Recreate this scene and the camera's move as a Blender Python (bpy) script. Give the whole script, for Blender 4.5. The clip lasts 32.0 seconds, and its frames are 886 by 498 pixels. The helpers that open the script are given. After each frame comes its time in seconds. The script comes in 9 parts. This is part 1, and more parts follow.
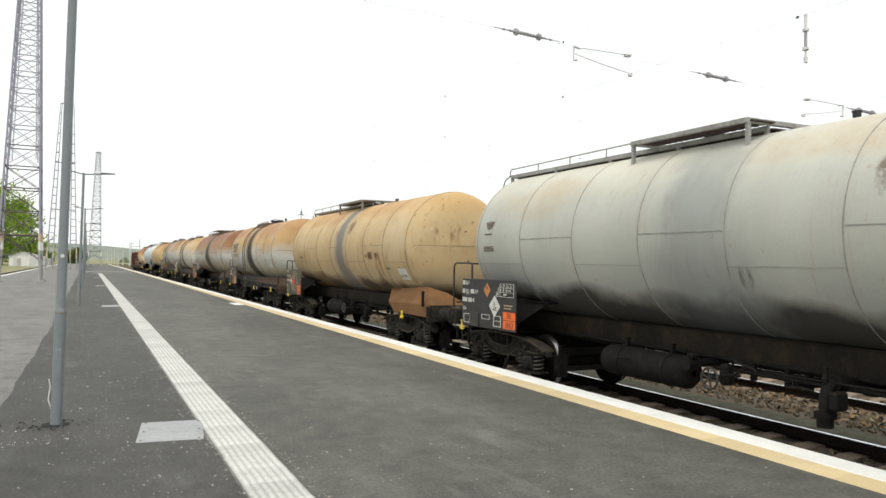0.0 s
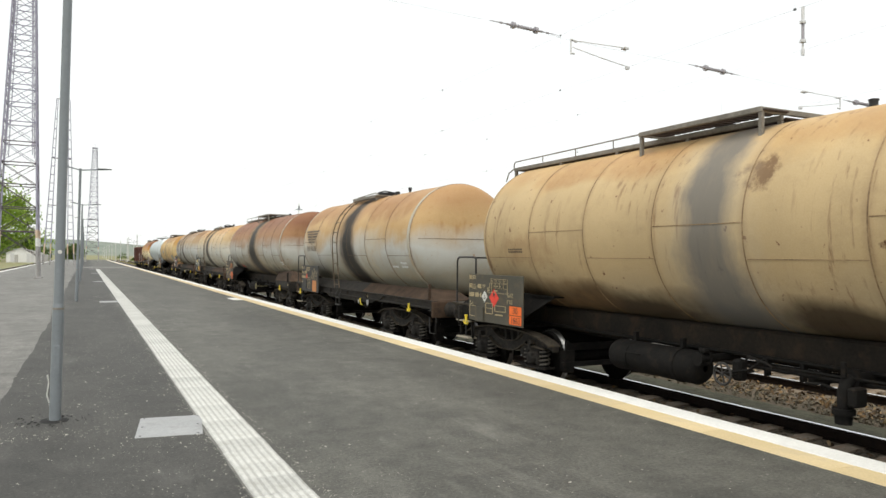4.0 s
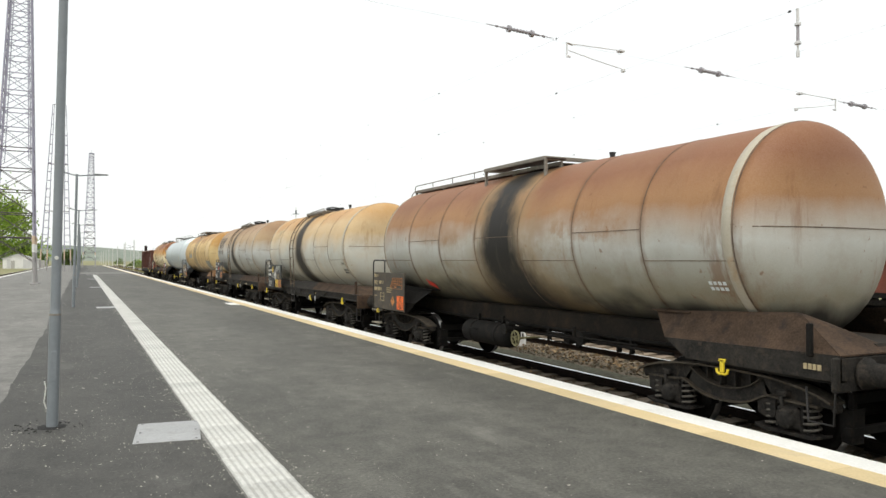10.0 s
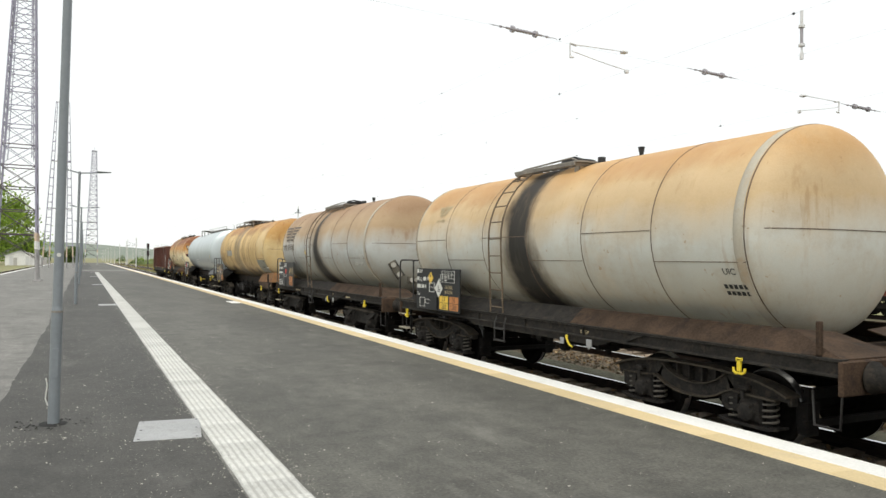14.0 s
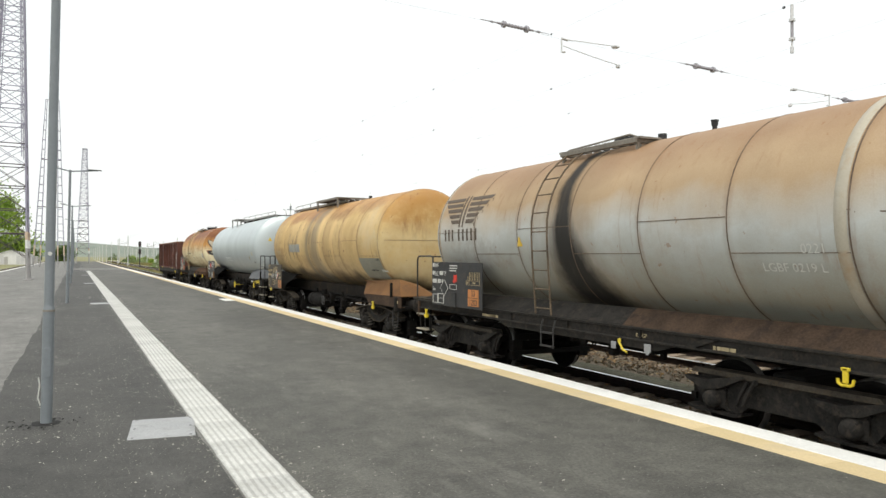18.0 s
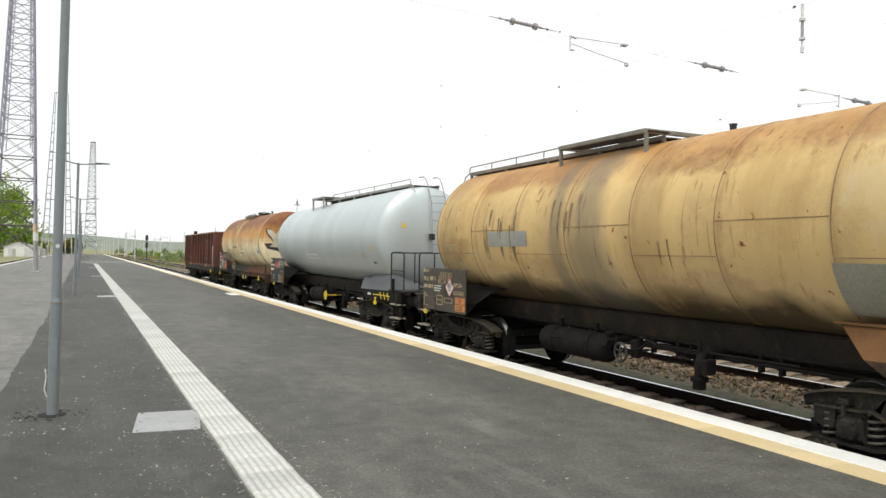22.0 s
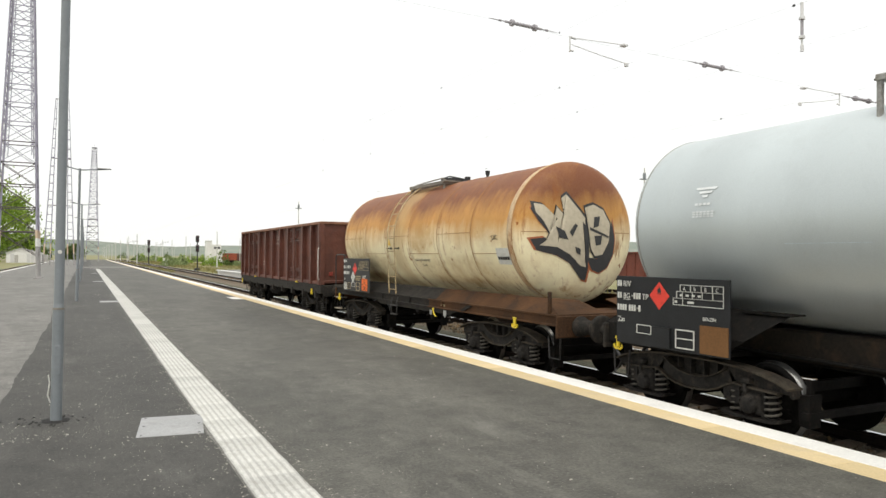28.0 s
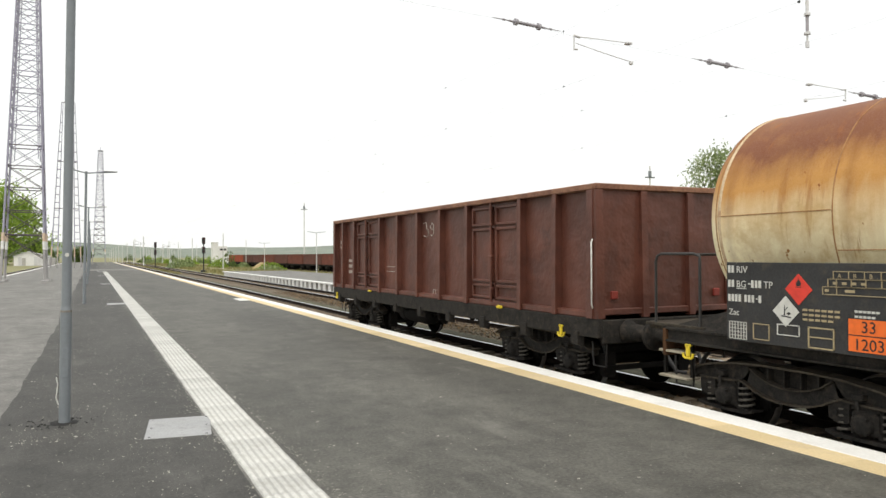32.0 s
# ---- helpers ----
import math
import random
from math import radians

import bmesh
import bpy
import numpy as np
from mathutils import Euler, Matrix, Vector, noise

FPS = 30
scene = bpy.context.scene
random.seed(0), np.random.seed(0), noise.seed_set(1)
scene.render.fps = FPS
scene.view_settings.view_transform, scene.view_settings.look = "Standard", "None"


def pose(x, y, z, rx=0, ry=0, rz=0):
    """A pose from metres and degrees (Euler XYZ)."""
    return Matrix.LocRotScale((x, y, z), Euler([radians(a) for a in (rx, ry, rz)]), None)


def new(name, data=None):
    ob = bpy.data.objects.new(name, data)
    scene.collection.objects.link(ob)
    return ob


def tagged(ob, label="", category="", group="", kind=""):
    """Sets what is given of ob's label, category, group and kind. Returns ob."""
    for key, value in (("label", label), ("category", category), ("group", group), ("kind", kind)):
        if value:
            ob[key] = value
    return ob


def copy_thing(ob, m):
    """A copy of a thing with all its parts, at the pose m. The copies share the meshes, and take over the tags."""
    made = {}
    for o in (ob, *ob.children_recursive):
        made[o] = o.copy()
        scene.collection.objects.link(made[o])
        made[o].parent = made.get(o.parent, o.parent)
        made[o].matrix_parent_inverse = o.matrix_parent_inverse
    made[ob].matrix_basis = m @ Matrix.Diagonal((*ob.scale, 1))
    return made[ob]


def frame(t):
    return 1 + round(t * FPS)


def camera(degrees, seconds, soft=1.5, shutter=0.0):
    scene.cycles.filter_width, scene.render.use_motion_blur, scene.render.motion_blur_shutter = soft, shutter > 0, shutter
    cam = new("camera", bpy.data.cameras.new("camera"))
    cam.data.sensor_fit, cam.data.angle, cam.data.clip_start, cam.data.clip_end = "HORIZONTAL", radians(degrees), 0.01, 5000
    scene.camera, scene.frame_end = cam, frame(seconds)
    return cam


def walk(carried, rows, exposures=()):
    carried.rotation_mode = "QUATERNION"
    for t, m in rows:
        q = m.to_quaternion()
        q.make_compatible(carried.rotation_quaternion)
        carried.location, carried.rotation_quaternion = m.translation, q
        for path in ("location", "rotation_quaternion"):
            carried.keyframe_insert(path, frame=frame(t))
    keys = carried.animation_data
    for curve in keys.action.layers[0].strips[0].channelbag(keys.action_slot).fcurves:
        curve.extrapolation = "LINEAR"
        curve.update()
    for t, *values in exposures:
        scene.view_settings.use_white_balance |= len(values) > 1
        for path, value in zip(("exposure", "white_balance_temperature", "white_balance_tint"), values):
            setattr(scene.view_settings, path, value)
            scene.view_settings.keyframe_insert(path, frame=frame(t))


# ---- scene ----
# Axes: x across the tracks, y along them (away), z up from the platform's surface.
cam = camera(62.2, 32.0, soft=1.5)
EYE = (0.0, 0.0, 1.81)
AIM = [(0.0, -25.83, 1.09, -0.78), (0.5, -25.84, 1.15, -0.87), (1.0, -25.86, 1.23, -0.72), (1.5, -25.83, 1.15, -0.75),
       (2.0, -26.01, 0.98, -0.87), (2.5, -26.0, 0.72, -0.62), (3.0, -25.93, 0.61, -0.61), (3.5, -25.95, 0.64, -0.55),
       (5.5, -26.04, 0.63, -0.49), (6.0, -26.04, 0.6, -0.5), (6.5, -26.11, 0.6, -0.33), (7.0, -26.24, 0.54, -0.4),
       (7.5, -26.3, 0.42, -0.42), (8.0, -26.28, 0.34, -0.27), (8.5, -26.32, 0.45, -0.16), (9.0, -26.27, 0.66, -0.11),
       (9.5, -26.28, 0.81, -0.26), (10.0, -26.19, 0.91, -0.16), (10.5, -26.14, 0.93, -0.14), (11.0, -26.11, 0.95, -0.08),
       (11.5, -26.03, 0.92, -0.18), (12.0, -26.01, 0.97, -0.16), (12.5, -25.96, 0.95, -0.13), (13.0, -25.93, 0.87, -0.36),
       (13.5, -26.01, 0.86, -0.49), (14.0, -26.05, 0.9, -0.57), (14.5, -26.12, 0.84, -0.54), (16.5, -26.18, 0.64, -0.52),
       (17.0, -26.41, 0.58, -0.34), (17.5, -26.62, 0.57, -0.38), (18.0, -26.59, 0.58, -0.13), (18.5, -26.36, 0.62, -0.26),
       (19.0, -26.3, 0.64, -0.25), (19.5, -26.36, 0.68, -0.58), (20.0, -26.39, 0.61, -0.78), (20.5, -26.39, 0.49, -0.79),
       (21.0, -26.31, 0.41, -0.64), (21.5, -26.16, 0.39, -0.57), (22.0, -26.13, 0.33, -0.77), (22.5, -26.16, 0.28, -0.76),
       (23.0, -26.3, 0.22, -0.63), (23.5, -26.25, 0.23, -0.46), (24.0, -26.24, 0.34, -0.22), (24.5, -26.12, 0.37, -0.29),
       (25.0, -26.15, 0.48, -0.13), (25.5, -26.21, 0.51, -0.25), (27.5, -26.14, 0.52, -0.18), (28.0, -25.99, 0.49, -0.22),
       (28.5, -25.89, 0.56, -0.01), (29.0, -25.88, 0.57, -0.1), (29.5, -25.76, 0.56, -0.01), (30.0, -25.63, 0.49, 0.25),
       (30.5, -25.56, 0.38, 0.12), (31.0, -25.59, 0.38, 0.01), (31.5, -25.5, 0.4, -0.06), (32.0, -25.55, 0.48, 0.23)]
walk(cam, [(t, pose(*EYE, 90 + p, r, y)) for t, y, p, r in AIM], [(0, 0.13, 6620, 6), (26, 0.13, 6570, 6), (28, 0.13, 6760, 7.5), (30, 0.13, 6900, 9), (32, 0.13, 6720, 7.5)])

# how far the train has run, seconds and metres
RUN = [(0.0, 0.0), (2.0, 7.18), (4.0, 14.56), (6.0, 22.0), (8.0, 29.41), (10.0, 36.75), (12.0, 43.99), (14.0, 51.12), (16.0, 58.17),
       (18.0, 65.15), (20.0, 72.08), (22.0, 79.01), (24.0, 85.94), (26.0, 92.89), (28.0, 99.86), (30.0, 106.83), (32.0, 113.78)]

# ---- light: bright overcast ----
SUN_EL, SUN_AZ = radians(66), radians(215)
world = bpy.data.worlds.new("sky")
scene.world = world
world.use_nodes = True
wn = world.node_tree
wn.nodes.clear()
w_sky = wn.nodes.new("ShaderNodeTexSky")
w_sky.sky_type = "NISHITA"
w_sky.sun_disc = False
w_sky.sun_elevation, w_sky.sun_rotation = SUN_EL, SUN_AZ
w_sky.air_density, w_sky.dust_density, w_sky.ozone_density = 1.0, 6.0, 1.0
w_cloud = wn.nodes.new("ShaderNodeMix")
w_cloud.data_type = "RGBA"
w_cloud.inputs[0].default_value = 0.82
w_cloud.inputs[7].default_value = (9.4, 9.5, 9.6, 1)
w_bg = wn.nodes.new("ShaderNodeBackground")
w_bg.inputs["Strength"].default_value = 0.12
w_out = wn.nodes.new("ShaderNodeOutputWorld")
wn.links.new(w_sky.outputs[0], w_cloud.inputs[6])
wn.links.new(w_cloud.outputs[2], w_bg.inputs["Color"])
wn.links.new(w_bg.outputs[0], w_out.inputs["Surface"])
sun_data = bpy.data.lights.new("sun", "SUN")
sun_data.energy, sun_data.angle, sun_data.color = 1.9, radians(40), (1.0, 0.96, 0.9)
sun = new("sun", sun_data)
sun.rotation_euler = (radians(90) - SUN_EL, 0, radians(-35))

# ---- materials ----


def nodes_of(name, rough=0.7, metal=0.0):
    m = bpy.data.materials.new(name)
    m.use_nodes = True
    nt = m.node_tree
    b = nt.nodes["Principled BSDF"]
    b.inputs["Roughness"].default_value, b.inputs["Metallic"].default_value = rough, metal
    return m, nt, b


def rgba(c):
    return (*c, 1) if len(c) == 3 else c


def n_noise(nt, vec, scale, detail=4, rough=0.55, stretch=None):
    if stretch:
        mp = nt.nodes.new("ShaderNodeMapping")
        mp.inputs["Scale"].default_value = stretch
        nt.links.new(vec, mp.inputs["Vector"])
        vec = mp.outputs[0]
    n = nt.nodes.new("ShaderNodeTexNoise")
    n.inputs["Scale"].default_value, n.inputs["Detail"].default_value, n.inputs["Roughness"].default_value = scale, detail, rough
    nt.links.new(vec, n.inputs["Vector"])
    return n.outputs["Fac"]


def n_ramp(nt, fac, stops):
    r = nt.nodes.new("ShaderNodeValToRGB")
    e = r.color_ramp.elements
    while len(e) < len(stops):
        e.new(0.5)
    for el, (p, c) in zip(e, stops):
        el.position, el.color = p, rgba(c) if not isinstance(c, (int, float)) else (c, c, c, 1)
    nt.links.new(fac, r.inputs[0])
    return r.outputs[0]


def n_mix(nt, fac, a, b, mode="MIX"):
    x = nt.nodes.new("ShaderNodeMix")
    x.data_type, x.blend_type = "RGBA", mode
    for sock, v in ((0, fac), (6, a), (7, b)):
        if isinstance(v, (int, float)):
            x.inputs[sock].default_value = v
        elif isinstance(v, tuple):
            x.inputs[sock].default_value = rgba(v)
        else:
            nt.links.new(v, x.inputs[sock])
    return x.outputs[2]


def n_math(nt, op, a, b=0.0, c=0.0, clamp=False):
    x = nt.nodes.new("ShaderNodeMath")
    x.operation, x.use_clamp = op, clamp
    for i, v in enumerate((a, b, c)):
        if isinstance(v, (int, float)):
            x.inputs[i].default_value = v
        else:
            nt.links.new(v, x.inputs[i])
    return x.outputs[0]


def n_bump(nt, b, height, strength=0.3, dist=0.01):
    x = nt.nodes.new("ShaderNodeBump")
    x.inputs["Strength"].default_value, x.inputs["Distance"].default_value = strength, dist
    nt.links.new(height, x.inputs["Height"])
    nt.links.new(x.outputs[0], b.inputs["Normal"])


def n_pos(nt, kind="Object"):
    return nt.nodes.new("ShaderNodeTexCoord").outputs[kind]


def surface(name, dark, light, rough=0.7, metal=0.0, spec=0.5, grain=0.35, coarse=1.5, fine=40, bump=0.25, depth=0.005, grime=None, spread=(0.35, 0.65), per_piece=0.0):
    """Two scales of variation between two colours, fine relief and, if given, blotches of a third colour."""
    m, nt, b = nodes_of(name, rough, metal)
    p = n_pos(nt)
    col = n_ramp(nt, n_noise(nt, p, coarse, 5), [(spread[0], dark), (spread[1], light)])
    f = n_noise(nt, p, fine, 3)
    b.inputs["Specular IOR Level"].default_value = spec
    col = n_mix(nt, grain, col, n_ramp(nt, f, [(0.3, tuple(v * 0.6 for v in dark)), (0.7, tuple(min(1, v * 1.25) for v in light))]))
    if grime:
        col = n_mix(nt, n_ramp(nt, n_noise(nt, p, coarse * 2.3, 6, 0.65), [(0.52, 0.0), (0.68, 0.85)]), col, grime)
    if per_piece:
        info = nt.nodes.new("ShaderNodeObjectInfo")
        v = n_math(nt, "MULTIPLY_ADD", info.outputs["Random"], per_piece, 1 - per_piece / 2)
        col = n_mix(nt, 1.0, col, v, "MULTIPLY")
    nt.links.new(col, b.inputs["Base Color"])
    n_bump(nt, b, f, bump, depth)
    return m


def tank_paint(name, low, mid, top, lo=0.05, hi=0.55, band=None, band_col=(0.02, 0.019, 0.018), rust=(0.3, 0.11, 0.04), rust_amt=0.3, wob=0.28, zc=2.6, r=1.35, streak=0.08, mottle=0.3, rough=0.55, marks=(), spec=0.2, metal=0.0, ringed=0.08, welds=(), weld_amt=0.4, film_shade=None):
    """Weathered tank paint: tones from low to top with settled dust and rust on most crowns, a spill round the filling
    dome, streaks.
    """
    m, nt, b = nodes_of(name, rough, metal)
    b.inputs["Specular IOR Level"].default_value = spec
    p = n_pos(nt)
    sep = nt.nodes.new("ShaderNodeSeparateXYZ")
    nt.links.new(p, sep.inputs[0])
    y, z = sep.outputs[1], sep.outputs[2]
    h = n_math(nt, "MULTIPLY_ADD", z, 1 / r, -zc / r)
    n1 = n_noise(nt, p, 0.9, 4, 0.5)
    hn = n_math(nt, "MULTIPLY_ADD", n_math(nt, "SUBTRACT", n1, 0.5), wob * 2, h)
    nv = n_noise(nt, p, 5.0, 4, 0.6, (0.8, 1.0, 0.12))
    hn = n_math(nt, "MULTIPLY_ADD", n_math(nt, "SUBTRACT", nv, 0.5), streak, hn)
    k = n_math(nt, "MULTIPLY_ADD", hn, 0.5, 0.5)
    # lowest stop mixes shade of the lower flank into the khaki dirt colour
    col = n_ramp(nt, k, ([(0.2, film_shade)] if film_shade else []) + [(0.5 + lo / 2 - 0.12, low), (0.5 + lo / 2 + 0.08, mid), (0.5 + hi / 2, mid), (0.5 + hi / 2 + 0.16, top)])
    n2 = n_noise(nt, p, 2.6, 7, 0.7)
    col = n_mix(nt, n_ramp(nt, n2, [(0.5, 0.0), (0.8, 0.35)]), col, tuple(v * 0.75 for v in mid))
    n3 = n_noise(nt, p, 1.7, 9, 0.72, (1.0, 0.8, 1.0))
    col = n_mix(nt, n_math(nt, "MULTIPLY", n_ramp(nt, n3, [(0.5, 0.0), (0.66, 1.0)]), mottle), col, tuple(a * 0.45 + c * 0.35 for a, c in zip(mid, rust)))
    n4 = n_noise(nt, p, 0.8, 7, 0.7)
    col = n_mix(nt, n_math(nt, "MULTIPLY", n_ramp(nt, n4, [(0.52, 0.0), (0.7, 1.0)]), mottle), col, tuple(min(1, v * 1.18 + 0.015) for v in mid))
    # each plate ring of the shell has faded a little differently
    ring = n_ramp(nt, n_noise(nt, p, 1.0, 2, 0.5, (0.0, 0.7, 0.0)), [(0.3, 1 - ringed), (0.7, 1 + ringed)])
    col = n_mix(nt, 1.0, col, ring, "MULTIPLY")
    fine = n_noise(nt, p, 60, 3)
    col = n_mix(nt, 0.05, col, n_ramp(nt, fine, [(0.3, (0.2, 0.18, 0.16)), (0.7, (0.9, 0.88, 0.85))]))
    # rust runs
    nr = n_noise(nt, p, 9.0, 5, 0.65, (0.5, 1.0, 0.09))
    nr2 = n_noise(nt, p, 0.7, 3)
    runs = n_math(nt, "MULTIPLY", n_ramp(nt, nr, [(0.56, 0.0), (0.66, 1.0)]), n_ramp(nt, nr2, [(0.45, 0.0), (0.6, 1.0)]))
    col = n_mix(nt, n_math(nt, "MULTIPLY", runs, rust_amt), col, rust)
    spots = n_ramp(nt, n_noise(nt, p, 7, 3), [(0.69, 0.0), (0.72, 0.8)])
    col = n_mix(nt, n_math(nt, "MULTIPLY", spots, rust_amt * 1.6, clamp=True), col, rust)
    # rust that bleeds from the ring welds
    for yw in welds:
        wv = n_math(nt, "MULTIPLY_ADD", n_math(nt, "SUBTRACT", n_noise(nt, p, 3.0, 4), 0.5), 0.1, y)
        f = n_ramp(nt, n_math(nt, "ABSOLUTE", n_math(nt, "SUBTRACT", wv, yw)), [(0.0, 1.0), (0.02, 0.75), (0.09, 0.0)])
        f = n_math(nt, "MULTIPLY", f, n_ramp(nt, n2, [(0.3, 0.25), (0.65, 1.0)]))
        col = n_mix(nt, n_math(nt, "MULTIPLY", f, weld_amt), col, tuple(v * 0.7 for v in rust))
    # rust scars, worn patches and painted belly shade with a place of their own: along, height, half sizes, colour,
    # strength
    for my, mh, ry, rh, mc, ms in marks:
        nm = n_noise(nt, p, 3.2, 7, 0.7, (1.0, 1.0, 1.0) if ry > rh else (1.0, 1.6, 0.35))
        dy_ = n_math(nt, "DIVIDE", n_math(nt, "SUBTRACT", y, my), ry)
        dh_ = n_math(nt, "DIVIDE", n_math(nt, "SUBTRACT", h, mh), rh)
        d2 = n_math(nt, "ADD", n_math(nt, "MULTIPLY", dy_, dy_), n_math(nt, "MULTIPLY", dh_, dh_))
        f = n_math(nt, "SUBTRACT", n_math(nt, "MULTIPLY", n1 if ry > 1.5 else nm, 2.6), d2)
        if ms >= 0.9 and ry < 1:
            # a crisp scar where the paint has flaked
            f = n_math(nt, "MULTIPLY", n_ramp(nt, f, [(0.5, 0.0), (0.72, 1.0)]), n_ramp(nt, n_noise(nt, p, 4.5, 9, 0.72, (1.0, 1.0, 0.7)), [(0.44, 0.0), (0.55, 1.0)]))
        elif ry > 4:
            # very wide marks: shade under the belly put into the paint
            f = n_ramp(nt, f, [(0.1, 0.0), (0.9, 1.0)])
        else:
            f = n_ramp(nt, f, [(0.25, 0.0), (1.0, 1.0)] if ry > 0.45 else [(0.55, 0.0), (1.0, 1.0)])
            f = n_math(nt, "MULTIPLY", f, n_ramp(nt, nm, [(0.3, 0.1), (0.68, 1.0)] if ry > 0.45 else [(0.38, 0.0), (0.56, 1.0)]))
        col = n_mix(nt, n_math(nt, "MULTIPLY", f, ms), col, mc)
    for y0, w, strength, flare, *own in band or ():
        wobble = n_math(nt, "MULTIPLY_ADD", n_math(nt, "SUBTRACT", n_noise(nt, p, 1.6, 3), 0.5), w * 0.9, y)
        down = n_math(nt, "POWER", n_math(nt, "MULTIPLY_ADD", h, -0.5, 0.5, clamp=True), 2.2)
        wide = n_math(nt, "MULTIPLY_ADD", down, flare * w * 2.2, w)
        d = n_math(nt, "ABSOLUTE", n_math(nt, "SUBTRACT", n_math(nt, "MULTIPLY_ADD", down, flare * w * 1.1, wobble), y0))
        f = n_math(nt, "SUBTRACT", 1.0, n_math(nt, "DIVIDE", d, wide))
        f = n_math(nt, "MULTIPLY_ADD", n_math(nt, "SUBTRACT", n_noise(nt, p, 7.0, 5, 0.7, (1.0, 1.0, 0.2)), 0.5), 0.45, f)
        f = n_ramp(nt, f, [(0.0, 0.0), (0.2, 0.35), (0.6, 1.0)])
        f = n_math(nt, "MULTIPLY", f, n_ramp(nt, nv, [(0.2, 0.85), (0.5, 1.0)]))
        col = n_mix(nt, n_math(nt, "MULTIPLY", f, strength), col, own[0] if own else band_col)
    nt.links.new(col, b.inputs["Base Color"])
    n_bump(nt, b, n2, 0.12, 0.02)
    return m


def plain(name, c, rough=0.6, metal=0.0):
    m, nt, b = nodes_of(name, rough, metal)
    p = n_pos(nt)
    col = n_mix(nt, n_ramp(nt, n_noise(nt, p, 14, 5), [(0.4, 0.0), (0.75, 0.5)]), c, tuple(v * 0.6 for v in c))
    nt.links.new(col, b.inputs["Base Color"])
    return m


def paving(name, c, patchy=0.22, speck=(0.2, 0.195, 0.175), speck_at=0.67, cracks=0.0):
    """Worn paving: broad pale tracks along the platform, blotches, coarse grain, pale chips and, if asked, cracks."""
    m, nt, b = nodes_of(name, 0.72)
    b.inputs["Specular IOR Level"].default_value = 0.5
    p = n_pos(nt)
    big = n_ramp(nt, n_noise(nt, p, 0.55, 5, 0.6, (1.0, 0.3, 1.0)), [(0.32, 1 - patchy), (0.68, 1 + patchy)])
    mid = n_ramp(nt, n_noise(nt, p, 3.5, 7, 0.7), [(0.3, 0.74), (0.7, 1.3)])
    fine = n_noise(nt, p, 30, 6, 0.75)
    grain_ = n_ramp(nt, fine, [(0.32, 0.45), (0.68, 1.55)])
    col = n_mix(nt, 1.0, c, big, "MULTIPLY")
    col = n_mix(nt, 1.0, col, mid, "MULTIPLY")
    col = n_mix(nt, 1.0, col, grain_, "MULTIPLY")
    scuff = n_math(nt, "MULTIPLY", n_ramp(nt, n_noise(nt, p, 2.2, 8, 0.72, (1.0, 0.22, 1.0)), [(0.52, 0.0), (0.68, 1.0)]), n_ramp(nt, n_noise(nt, p, 0.45, 3), [(0.42, 0.0), (0.62, 0.5)]))
    col = n_mix(nt, scuff, col, tuple(min(1, v * 2.1 + 0.03) for v in c))
    blot = n_ramp(nt, n_noise(nt, p, 1.1, 8, 0.74), [(0.36, 0.62), (0.52, 1.0)])
    col = n_mix(nt, 0.8, col, n_mix(nt, 1.0, col, blot, "MULTIPLY"))
    chips = n_ramp(nt, n_noise(nt, p, 42, 2, 0.5), [(speck_at, 0.0), (speck_at + 0.03, 0.8)])
    col = n_mix(nt, chips, col, speck)
    if cracks:
        v = nt.nodes.new("ShaderNodeTexVoronoi")
        v.feature = "DISTANCE_TO_EDGE"
        v.inputs["Scale"].default_value = 0.32
        warp = n_mix(nt, 0.35, p, n_noise(nt, p, 1.2, 4), "ADD")
        nt.links.new(warp, v.inputs["Vector"])
        col = n_mix(nt, n_ramp(nt, v.outputs["Distance"], [(0.0, cracks), (0.012, 0.0)]), col, tuple(x * 0.45 for x in c))
        st = n_ramp(nt, n_noise(nt, p, 0.9, 7, 0.72), [(0.52, 0.0), (0.66, 0.5)])
        col = n_mix(nt, st, col, tuple(x * 0.68 for x in c))
    nt.links.new(col, b.inputs["Base Color"])
    n_bump(nt, b, fine, 0.7, 0.006)
    return m


M_ASPHALT = paving("asphalt", (0.041, 0.0394, 0.0355), 0.3)
M_APRON = paving("old_concrete", (0.145, 0.141, 0.131), 0.15, (0.3, 0.29, 0.27), 0.7, 0.3)
# grooves darkened so the ribs show: shade and dirt in one colour
M_TILE_BASE = surface("tile_groove_shade", (0.33, 0.33, 0.315), (0.43, 0.43, 0.41), 0.9, coarse=3, fine=45, grime=(0.28, 0.27, 0.245), per_piece=0.2)
M_TILE = surface("tactile_tile", (0.43, 0.43, 0.41), (0.56, 0.56, 0.54), 0.8, coarse=2.4, fine=45, grime=(0.33, 0.325, 0.3), per_piece=0.2)
M_WHITE = surface("white_edge", (0.66, 0.66, 0.64), (0.74, 0.74, 0.72), 0.7, coarse=0.9, fine=30, grain=0.2, grime=(0.6, 0.595, 0.57))
M_YELLOW = surface("yellow_edge", (0.53, 0.42, 0.235), (0.62, 0.5, 0.3), 0.75, coarse=0.8, fine=40, grain=0.22, grime=(0.49, 0.4, 0.26), per_piece=0.16)
M_PLATE = surface("cover_plate", (0.3, 0.305, 0.31), (0.37, 0.375, 0.38), 0.55, 0.3, coarse=2, fine=60, grime=(0.24, 0.24, 0.235))
M_POST = surface("grey_post_paint", (0.175, 0.195, 0.21), (0.21, 0.232, 0.25), 0.45, grain=0.12, coarse=1.5, fine=30, bump=0.08)
